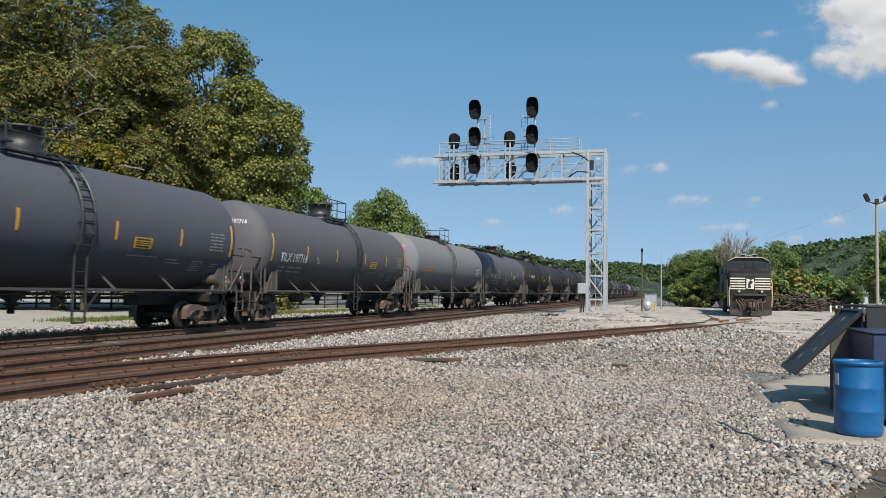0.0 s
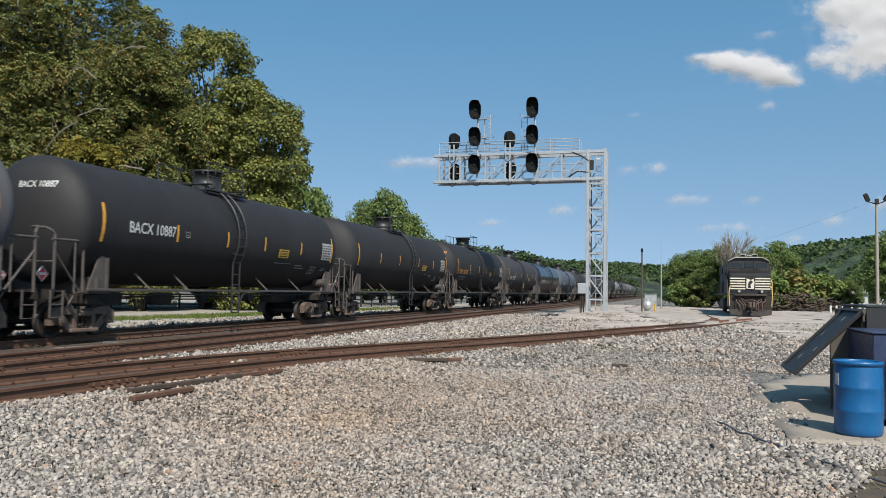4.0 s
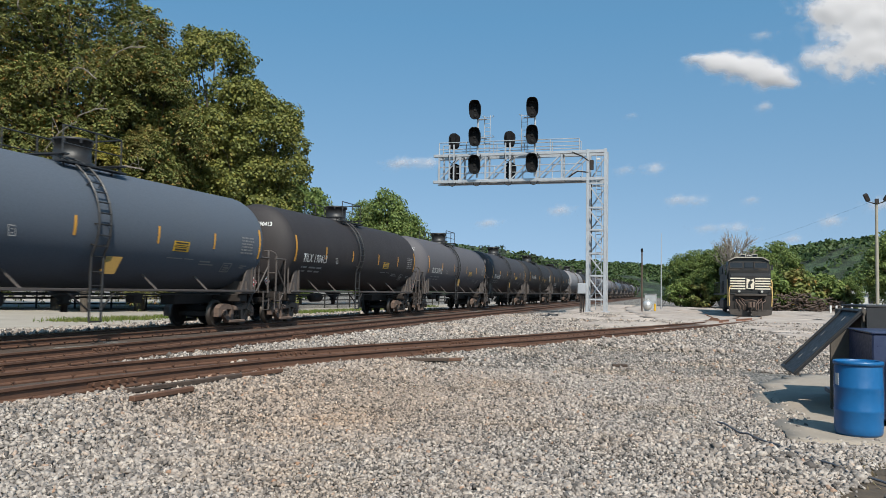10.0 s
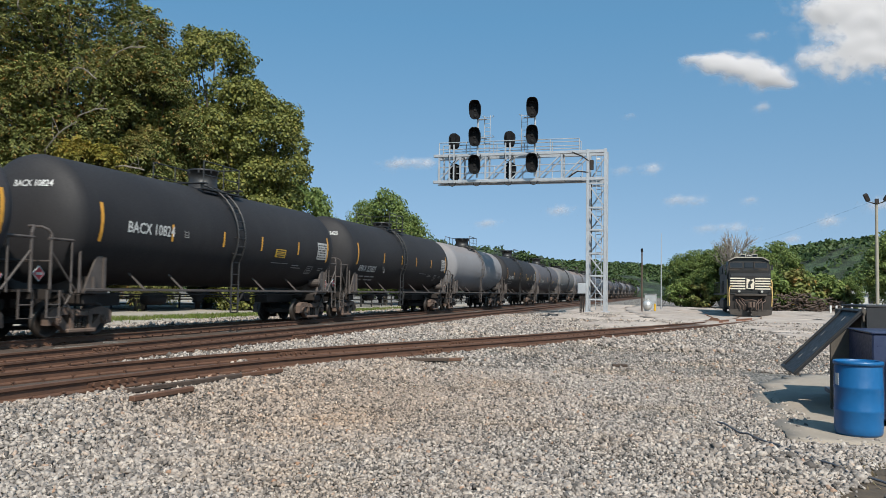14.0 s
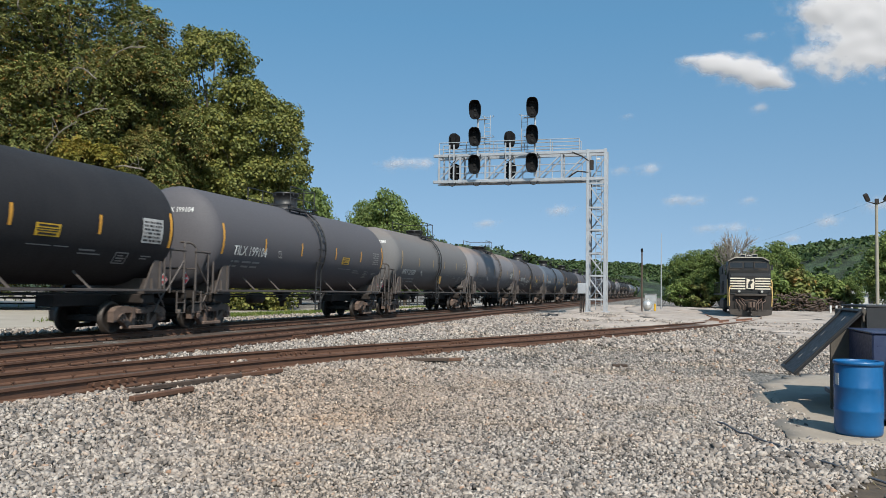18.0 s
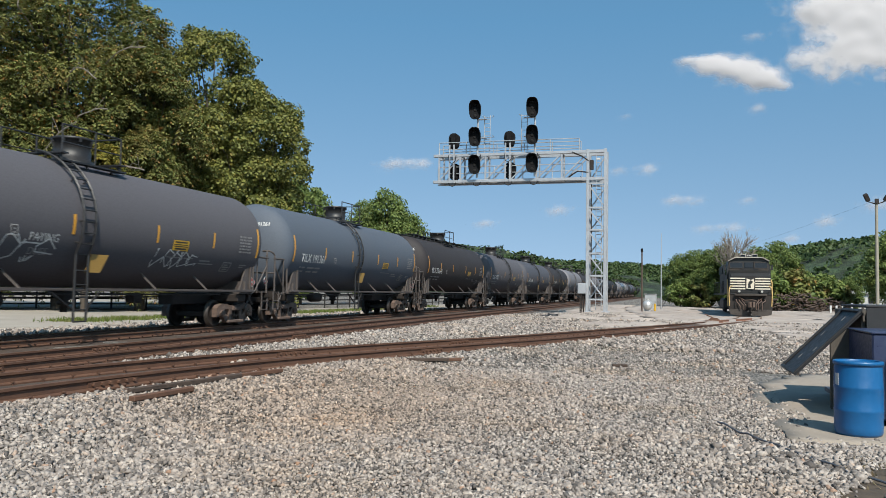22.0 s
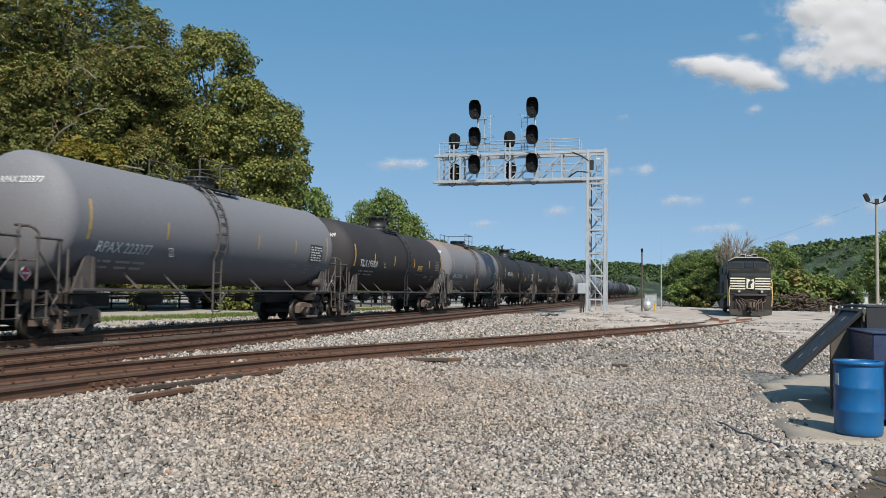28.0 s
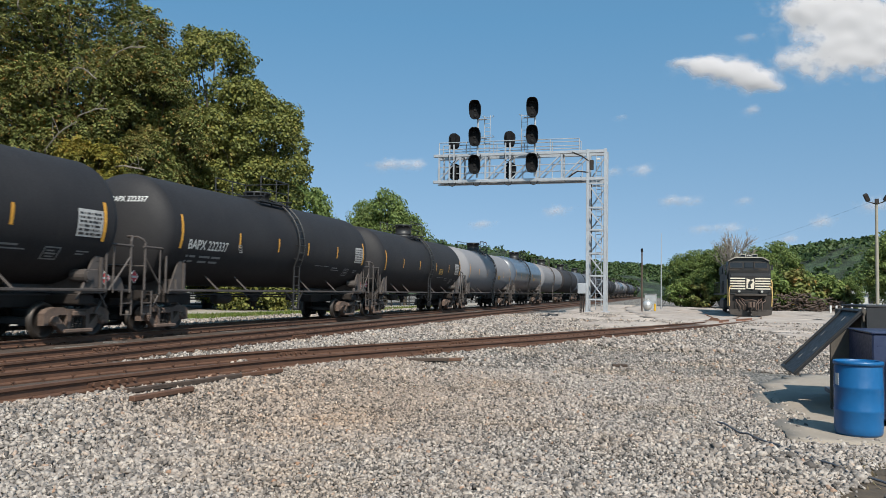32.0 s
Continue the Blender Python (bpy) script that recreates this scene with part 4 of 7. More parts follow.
    for ob in car.children:
        if ob.name.split(".")[0] in ("stencil_block", "data_line", "lettering", "head_lettering", "sprayed_word", "sprayed_scrawl"):
            ob["kind"] = "stuff"
    return car


def build_train():
    joints = list(JOINTS)
    while joints[-1] < 1500:
        joints.append(joints[-1] + 18.4)
    for i, (a, b) in enumerate(zip(joints, joints[1:])):
        if i < len(SPECS):
            build_car(i, a, b, *SPECS[i])
        else:
            colour, finish = FAR[(i - len(SPECS)) % len(FAR)]
            build_car(i, a, b, colour, finish, "", "")


build_train()

# ---- signal bridge ----
def build_head(g, m, made={}):
    """A tall oval signal with a deep hood and three lenses; it faces -y."""
    def oval(w, h, n=28):
        out = []
        for i in range(n):
            a = 2 * math.pi * i / n
            c, s = math.cos(a), math.sin(a)
            out.append((w / 2 * math.copysign(abs(c) ** 0.7, c), h / 2 * math.copysign(abs(s) ** 0.7, s)))
        return out
    if not made:
        bm = bmesh.new()
        prism(bm, oval(0.80, 1.26), 0.0, 0.07, "y")
        made["plate"] = mesh_of("signal_head", bm, BLACK_METAL)
    head = place("signal_head", made["plate"], g, m, "black hooded oval signal head, unlit")
    bm = bmesh.new()
    n = 28
    o1, o2 = oval(0.80, 1.26, n), oval(0.74, 1.20, n)
    front = [-0.16 - 0.36 * smooth_step(-0.5, 0.6, z) for _, z in o1]
    rows = [[bm.verts.new((x, d, z)) for (x, z), d in zip(o, ds)] for o, ds in ((o1, [0.0] * n), (o1, front), (o2, front), (o2, [0.0] * n))]
    for a, b in zip(rows, rows[1:]):
        for i in range(n):
            bm.faces.new((a[i], a[(i + 1) % n], b[(i + 1) % n], b[i]))
    bmesh.ops.recalc_face_normals(bm, faces=bm.faces)
    part("hood", bm, BLACK_METAL, head)
    for k in range(3):
        bm = bmesh.new()
        vs = spin(bm, [(-0.05, 0.0), (-0.045, 0.06), (-0.03, 0.10), (0.0, 0.12)], "y", 16)
        bmesh.ops.translate(bm, verts=vs, vec=(0, -0.002, 0.40 - k * 0.40))
        part("lens", bm, LENS, head)
    bm = bmesh.new()
    box(bm, -0.17, 0.17, 0.07, 0.30, -0.5, 0.5, 0.03)
    part("lamp_case", bm, BLACK_METAL, head)


LENS = plain("dark_lens", (0.003, 0.003, 0.003), 0.9)
ARM_Y0, ARM_Y1 = 58.67, 60.05
ARM_X0, ARM_X1 = -17.3, -5.85
LEG_X = (-5.86, -4.62)


def build_gantry():
    g = thing("signal_bridge", Matrix(), "galvanised steel cantilever signal bridge reaching over the tracks", "signal bridge")

    def piece(name, make, mat=GALV, parent=g):
        bm = bmesh.new()
        make(bm)
        return part(name, bm, mat, parent)
    top, low, base = 11.93, 9.95, 0.34
    for x in LEG_X:
        for y in (ARM_Y0, ARM_Y1):
            piece("leg", lambda bm: box(bm, x - 0.11, x + 0.11, y - 0.11, y + 0.11, base, 12.1, 0.02))
            piece("base_plate", lambda bm: box(bm, x - 0.25, x + 0.25, y - 0.25, y + 0.25, base - 0.02, base + 0.05, 0.01))
    levels = [1.25, 2.95, 4.55, 6.25, 7.85, 9.6]
    for k, z in enumerate(levels):
        for y in (ARM_Y0, ARM_Y1):
            piece("crosspiece", lambda bm: box(bm, LEG_X[0], LEG_X[1], y - 0.06, y + 0.06, z - 0.06, z + 0.06))
        for x in LEG_X:
            piece("crosspiece", lambda bm: box(bm, x - 0.06, x + 0.06, ARM_Y0, ARM_Y1, z - 0.06, z + 0.06))
        if k:
            za = levels[k - 1]
            for n, y in enumerate((ARM_Y0, ARM_Y1)):
                a, b = ((LEG_X[0], y, z), (LEG_X[1], y, za)) if n == 0 else ((LEG_X[1], y, z), (LEG_X[0], y, za))
                piece("diagonal", lambda bm: bar(bm, a, b, 0.09, 0.09))
    piece("diagonal", lambda bm: bar(bm, (LEG_X[1], ARM_Y1, top), (LEG_X[0], ARM_Y1, low), 0.08, 0.08))
    for z in (low, top):
        for y in (ARM_Y0, ARM_Y1):
            piece("chord", lambda bm: box(bm, ARM_X0 - 0.2, LEG_X[1], y - 0.10, y + 0.10, z - 0.11, z + 0.11, 0.02))
    # panels of the arm
    xs = [ARM_X0 + 0.25, -15.4, -13.45, -11.55, -9.6, -7.75, ARM_X1]
    for y in (ARM_Y0, ARM_Y1):
        for x in xs[:-1]:
            piece("upright", lambda bm: box(bm, x - 0.06, x + 0.06, y - 0.06, y + 0.06, low, top))
        for a, b in zip(xs, xs[1:]):
            piece("diagonal", lambda bm: bar(bm, (a, y, low + 0.05), (b, y, top - 0.05), 0.10, 0.08))
    for x in xs[:-1]:
        for z in (low, top):
            piece("crosspiece", lambda bm: box(bm, x - 0.05, x + 0.05, ARM_Y0, ARM_Y1, z - 0.05, z + 0.05))
    def grating(bm):
        for k in range(7):
            y = ARM_Y0 + 0.2 + k * 0.16
            box(bm, ARM_X0, ARM_X1, y - 0.02, y + 0.02, low + 0.10, low + 0.15)
    piece("walkway", grating)

    def rail(z0, hs, y, x0, x1):
        def make(bm):
            for h in hs:
                rod(bm, (x0, y, z0 + h), (x1, y, z0 + h), 0.035, 6)
            x = x0
            while x <= x1 + 0.01:
                rod(bm, (x, y, z0), (x, y, z0 + hs[-1]), 0.035, 6)
                x += (x1 - x0) / 5
        return make
    for y in (ARM_Y0 + 0.1, ARM_Y1 - 0.1):
        piece("handrail", rail(top, (0.5, 1.02), y, ARM_X0 + 0.2, -6.5))
    piece("handrail", rail(low + 0.1, (0.55, 1.05), ARM_Y0 + 0.25, ARM_X0 + 0.1, -6.3))
    # ladder inside the mast, and the cabinet at its foot
    def rungs(bm):
        for x in (-5.35, -4.95):
            rod(bm, (x, 59.6, 0.5), (x, 59.6, 12.0), 0.03, 6)
        z = 0.7
        while z < 12:
            rod(bm, (-5.35, 59.6, z), (-4.95, 59.6, z), 0.022, 6)
            z += 0.33
    piece("ladder", rungs)

    def conduits(bm):
        for dx in (0.0, 0.12, 0.24):
            pipe(bm, [(-6.32 + dx, 58.4, 0.2), (-6.32 + dx, 58.4, 1.7)], 0.045)
        pipe(bm, [(-5.6, 58.75, 2.2), (-5.6, 58.75, 9.6), (-6.4, 58.6, 10.1)], 0.04)
        pipe(bm, [(-5.75, 58.6, 11.2), (-6.3, 58.55, 11.6), (-7.0, 58.55, 11.9)], 0.05)
        pipe(bm, [(-5.8, 58.6, 10.4), (-6.6, 58.55, 10.5), (-7.2, 58.55, 10.1)], 0.05)
    piece("conduit", conduits, STEEL_DARK)
    cab = piece("junction_box", lambda bm: box(bm, -6.5, -5.92, 58.2, 58.5, 1.65, 2.4, 0.03))
    piece("junction_box", lambda bm: box(bm, -5.72, -5.45, 58.5, 58.75, 10.6, 11.3, 0.03), STEEL_DARK)
    piece("floodlight", lambda bm: box(bm, -5.25, -4.98, 58.62, 58.8, 11.3, 11.42, 0.02), WHITE_PAINT)
    # posts and ladders that carry the heads
    for x in (-14.15, -9.82):
        piece("signal_post", lambda bm: rod(bm, (x + 0.1, 58.55, 10.2), (x + 0.1, 58.55, 15.4), 0.075, 10))
        lx = x + (0.75 if x < -12 else -0.75)
        def cage(bm):
            for dx in (-0.22, 0.22):
                rod(bm, (lx + dx, 58.9, top), (lx + dx, 58.9, 14.95), 0.028, 6)
            z = top + 0.3
            while z < 14.9:
                rod(bm, (lx - 0.22, 58.9, z), (lx + 0.22, 58.9, z), 0.02, 6)
                z += 0.3
            for z in (13.4, 14.95):
                pipe(bm, [(lx - 0.4, 58.9, z), (lx - 0.4, 59.5, z), (lx + 0.4, 59.5, z), (lx + 0.4, 58.9, z)], 0.025)
            box(bm, min(lx, x), max(lx, x), 58.6, 58.9, 13.2, 13.25)
            box(bm, min(lx, x), max(lx, x), 58.6, 58.9, 14.6, 14.65)
        piece("ladder", cage)
    for x in (-16.05, -11.75):
        piece("signal_post", lambda bm: box(bm, x - 0.22, x - 0.12, 58.5, 58.6, low - 0.1, 12.75))
        piece("signal_post", lambda bm: box(bm, x + 0.12, x + 0.22, 58.5, 58.6, low - 0.1, 12.75))
    # cable loops under the arm
    for x in (-16.0, -14.1, -11.7, -9.8):
        def loop(bm):
            pipe(bm, [(x - 0.3, 58.6, low), (x - 0.22, 58.6, low - 0.28), (x, 58.6, low - 0.36), (x + 0.22, 58.6, low - 0.28), (x + 0.3, 58.6, low)], 0.035)
        piece("cable_loop", loop, BLACK_PAINT)
        def loop(bm):
            pipe(bm, [(x - 0.3, 58.5, top), (x - 0.22, 58.5, top - 0.5), (x, 58.5, top - 0.62), (x + 0.25, 58.5, top - 0.4), (x + 0.3, 58.5, top)], 0.03)
        piece("cable_loop", loop, BLACK_PAINT)
    piece("footing", lambda bm: box(bm, -6.0, -3.6, 58.3, 60.4, 0.05, 0.325, 0.05), CONCRETE)
    for x in (-14.2, -9.88):
        for z in (15.24, 13.2, 11.12):
            build_head(g, pose(x, 58.25, z, 0, 0, 7) @ Matrix.Diagonal((1.1, 1, 1.08, 1)))
    for x in (-16.05, -11.75):
        build_head(g, pose(x, 59.1, 13.1, 0, 0, 180))
        build_head(g, pose(x + 0.1, 59.1, 10.75, 0, 0, 180))


CONCRETE = worn("concrete", (0.26, 0.215, 0.17), (0.40, 0.345, 0.28), 0.9, 0, 14, 0.6, 0.2)
build_gantry()

# ---- parked locomotive ----
LOCO_BLACK = worn("locomotive_black", (0.005, 0.005, 0.005), (0.016, 0.015, 0.014), 0.55, 0, 12, 1.2)
LOCO_ROOF = worn("pale_beige_roof", (0.30, 0.27, 0.22), (0.48, 0.44, 0.37), 0.7, 0, 12, 1.2)
CREAM = worn("cream_stripe", (0.60, 0.52, 0.40), (0.74, 0.67, 0.55), 0.6, 0, 12, 1.2)
HAND_YELLOW = plain("handrail_yellow", (0.62, 0.42, 0.16), 0.5)
DUSTY = worn("dusty_steel", (0.02, 0.017, 0.014), (0.07, 0.055, 0.045), 0.85, 0, 12, 1.5)
GLASS_DARK = plain("window_glass", (0.012, 0.014, 0.016), 0.06)
LAMP_WHITE = plain("headlight_glass", (0.45, 0.44, 0.40), 0.15)


def build_loco():
    """Wide-nosed diesel, nose towards -y; z from the rail's top."""
    e = thing("locomotive", pose(LOCO_X, 63.15, 0.17), "parked black diesel locomotive with cream nose stripes", "locomotive")

    def piece(name, make, mat=LOCO_BLACK, parent=e, label="", smooth=False):
        bm = bmesh.new()
        make(bm)
        return part(name, bm, mat, parent, label, smooth)
    # plow and end gear
    def plow(bm):
        prism(bm, [(-1.48, 0.52), (-0.5, 0.52), (-0.42, 0.40), (0.42, 0.40), (0.5, 0.52), (1.48, 0.52), (1.40, 0.14), (0.95, 0.06), (-0.95, 0.06), (-1.40, 0.14)], 0.05, 0.13, "y")
        prism(bm, [(0.0, 0.06), (-0.35, 0.10), (0.0, 0.40)], -0.04, 0.04, "x")
    piece("snow_plow", plow, worn("scraped_plow", (0.018, 0.015, 0.013), (0.075, 0.06, 0.05), 0.8, 0, 12, 1.5))
    piece("pilot_plate", lambda bm: box(bm, -1.5, 1.5, 0.35, 0.45, 0.4, 1.62, 0.02), STEEL_DARK)
    def coupler(bm):
        box(bm, -0.14, 0.14, -0.35, 0.4, 0.74, 1.0, 0.03)
        prism(bm, [(-0.2, -0.35), (0.22, -0.35), (0.24, -0.6), (0.1, -0.68), (0.02, -0.52), (-0.14, -0.66), (-0.24, -0.56)], 0.68, 1.06, "z")
    piece("coupler", coupler, GEAR_DUST)
    for k, (x, x2) in enumerate(((-1.0, -0.75), (-0.8, -0.5), (-0.6, -0.36), (0.55, 0.36), (0.75, 0.5), (1.0, 0.78))):
        piece("hose", lambda bm: pipe(bm, [(x, 0.33, 1.25), (x, 0.1, 1.15), (x2, -0.1, 0.75 + 0.05 * k), (x2, -0.02, 0.5)], 0.035, 8), GEAR_DUST)
    piece("cable", lambda bm: pipe(bm, [(-0.8, 0.28, 1.4), (-0.4, 0.15, 1.18), (0.1, 0.12, 1.22), (0.5, 0.15, 1.12), (0.85, 0.28, 1.4)], 0.035, 8), GEAR_DUST)
    piece("anticlimber", lambda bm: box(bm, -1.1, 1.1, 0.02, 0.4, 1.50, 1.66, 0.03), DUSTY)
    piece("front_platform", lambda bm: box(bm, -1.52, 1.52, 0.3, 1.4, 1.60, 1.70, 0.02))
    for s in (-1, 1):
        def stair(bm):
            for z in (0.35, 0.72, 1.1, 1.42):
                box(bm, s * 1.12, s * 1.52, 0.5, 0.95, z - 0.02, z + 0.02)
            box(bm, s * 1.08, s * 1.12, 0.5, 0.95, 0.3, 1.62)
        piece("step", stair, DUSTY)
        piece("handrail", lambda bm: pipe(bm, [(s * 1.46, 0.38, 0.75), (s * 1.50, 0.3, 1.7), (s * 1.46, 0.3, 2.1), (s * 1.25, 0.3, 2.28)], 0.04, 8), HAND_YELLOW)
        piece("handrail", lambda bm: pipe(bm, [(s * 1.54, 1.0, 0.75), (s * 1.56, 1.0, 2.5), (s * 1.54, 1.4, 2.7)], 0.04, 8), HAND_YELLOW)
        lamp = piece("ditch_light", lambda bm: rod(bm, (s * 0.78, 0.14, 1.84), (s * 0.78, 0.4, 1.84), 0.15, 16))
        bm = bmesh.new()
        rod(bm, (s * 0.78, 0.12, 1.84), (s * 0.78, 0.15, 1.84), 0.085, 16)
        part("glass", bm, LAMP_WHITE, lamp)
    # nose with stripes
    def nose(bm):
        prism(bm, [(0.62, 1.66), (0.55, 2.9), (0.85, 3.18), (1.75, 3.45), (1.75, 1.66)], -1.42, 1.42, "x")
        bmesh.ops.bevel(bm, geom=list(bm.edges), offset=0.07, segments=2, affect="EDGES")
    piece("nose", nose)
    for k in range(5):
        z = 1.99 + k * 0.19
        for x0, x1 in ((-1.40, -0.34), (0.34, 1.40)):
            piece("stripe", lambda bm: box(bm, x0, x1, 0.535 - 0.011 * (k - 3), 0.60, z, z + 0.09, 0), CREAM)
    emblem = piece("emblem", lambda bm: prism(bm, [(-0.26, 2.06), (0.25, 2.0), (0.30, 2.5), (0.24, 2.78), (0.05, 2.68), (-0.25, 2.80)], 0.50, 0.60, "y"), CREAM, e, "plain cream shape with dark figure patch")
    bm = bmesh.new()
    prism(bm, [(-0.16, 2.1), (0.06, 2.1), (0.02, 2.32), (0.2, 2.55), (0.05, 2.68), (-0.12, 2.5)], 0.49, 0.52, "y")
    part("figure_patch", bm, LOCO_BLACK, emblem)
    piece("nose_door", lambda bm: box(bm, 0.62, 1.2, 0.50, 0.56, 1.72, 1.95, 0.01), LOCO_BLACK)
    # cab
    def cab(bm):
        prism(bm, [(-1.55, 1.66), (1.55, 1.66), (1.55, 3.55), (1.42, 4.12), (0.95, 4.36), (-0.95, 4.36), (-1.42, 4.12), (-1.55, 3.55)], 1.75, 4.6, "y")
    piece("cab", cab)
    def roof(bm):
        prism(bm, [(-1.46, 4.11), (-0.97, 4.37), (0.97, 4.37), (1.46, 4.11), (1.46, 4.16), (0.99, 4.43), (-0.99, 4.43), (-1.46, 4.16)], 1.55, 4.7, "y")
    piece("roof", roof, LOCO_ROOF)
    for x0, x1 in ((-1.32, -0.42), (0.42, 1.32)):
        w = piece("windshield", lambda bm: box(bm, x0, x1, 1.70, 1.75, 3.62, 4.02, 0.0), GLASS_DARK)
        bm = bmesh.new()
        for a, b, c, d in ((x0 - 0.05, x1 + 0.05, 3.57, 3.62), (x0 - 0.05, x1 + 0.05, 4.02, 4.07), (x0 - 0.05, x0, 3.62, 4.02), (x1, x1 + 0.05, 3.62, 4.02)):
            box(bm, a, b, 1.69, 1.77, c, d)
        part("frame", bm, DUSTY, w)
    piece("windshield", lambda bm: box(bm, -0.3, 0.3, 1.70, 1.75, 3.64, 4.02, 0), GLASS_DARK)
    for s in (-1, 1):
        # lighter grey plate painting the sunlit upper side of the black nose
        piece("nose_panel", lambda bm: prism(bm, [(s * 0.5, 3.36), (s * 1.38, 3.36), (s * 1.38, 3.52), (s * 0.75, 3.56)], 1.66, 1.74, "y"), DUSTY)
        piece("mirror", lambda bm: box(bm, s * 1.58, s * 1.74, 1.9, 1.95, 3.45, 3.85, 0.01))
        piece("side_window", lambda bm: box(bm, s * 1.55, s * 1.565, 2.3, 3.6, 3.1, 3.65, 0), GLASS_DARK)
    nb = piece("number_board", lambda bm: box(bm, -0.62, 0.62, 1.60, 1.9, 4.40, 4.66, 0.02), LOCO_ROOF)
    for x in (-0.42, 0.42):
        bm = bmesh.new()
        box(bm, x - 0.17, x + 0.17, 1.585, 1.6, 4.45, 4.61)
        part("number_bar", bm, GLASS_DARK, nb)
    light = piece("headlight", lambda bm: box(bm, -0.2, 0.2, 1.56, 1.62, 4.42, 4.64, 0.02), LOCO_BLACK)
    for x in (-0.09, 0.09):
        bm = bmesh.new()
        rod(bm, (x, 1.54, 4.53), (x, 1.57, 4.53), 0.06, 12)
        part("glass", bm, LAMP_WHITE, light)
    # engine hood, walkways, tank and trucks behind
    piece("engine_hood", lambda bm: box(bm, -1.0, 1.0, 4.6, 21.5, 1.66, 4.2, 0.08))
    piece("radiator", lambda bm: prism(bm, [(-1.08, 3.5), (-1.08, 4.2), (-0.9, 4.4), (0.9, 4.4), (1.08, 4.2), (1.08, 3.5)], 16.5, 20.8, "y"))
    piece("exhaust_stack", lambda bm: box(bm, -0.4, 0.4, 10.0, 11.0, 4.2, 4.5, 0.03), LOCO_ROOF)
    for k, x in enumerate((-0.14, 0.0, 0.14)):
        piece("horn", lambda bm: rod(bm, (x, 3.4 - 0.1 * k, 4.6), (x, 2.9, 4.62), 0.03, 10, 0.09), LOCO_ROOF)
    for s in (-1, 1):
        piece("running_board", lambda bm: box(bm, s * 0.98, s * 1.54, 4.6, 22.0, 1.58, 1.68))
        def side_rail(bm):
            for k in range(10):
                y = 4.8 + k * 1.85
                rod(bm, (s * 1.5, y, 1.6), (s * 1.5, y, 2.7), 0.025, 6)
            rod(bm, (s * 1.5, 4.8, 2.7), (s * 1.5, 21.5, 2.7), 0.025, 6)
        piece("side_handrail", side_rail)
        for k in range(7):
            y0 = 5.2 + 1.5 * k
            piece("hood_door", lambda bm: box(bm, s * 1.0, s * 1.03, y0, y0 + 1.3, 1.9, 3.6, 0.01))
    piece("fuel_tank", lambda bm: box(bm, -1.4, 1.4, 8.6, 13.8, 0.35, 1.3, 0.15))
    for y in (4.4, 18.2):
        t = piece("truck", lambda bm: [box(bm, sx - 0.1, sx + 0.1, y - 2.2, y + 2.2, 0.5, 0.95, 0.04) for sx in (-1.1, 1.1)], STEEL_DARK)
        for a in (-1.7, 0.0, 1.7):
            bm = bmesh.new()
            for s in (-1, 1):
                vs = spin(bm, [(s * 0.68, 0.0), (s * 0.68, 0.53), (s * 0.7, 0.53), (s * 0.72, 0.51), (s * 0.82, 0.505), (s * 0.82, 0.0)], "x", 24)
                bmesh.ops.translate(bm, verts=vs, vec=(0, y + a, 0.505))
            part("wheelset", bm, STEEL_DARK, t)


build_loco()

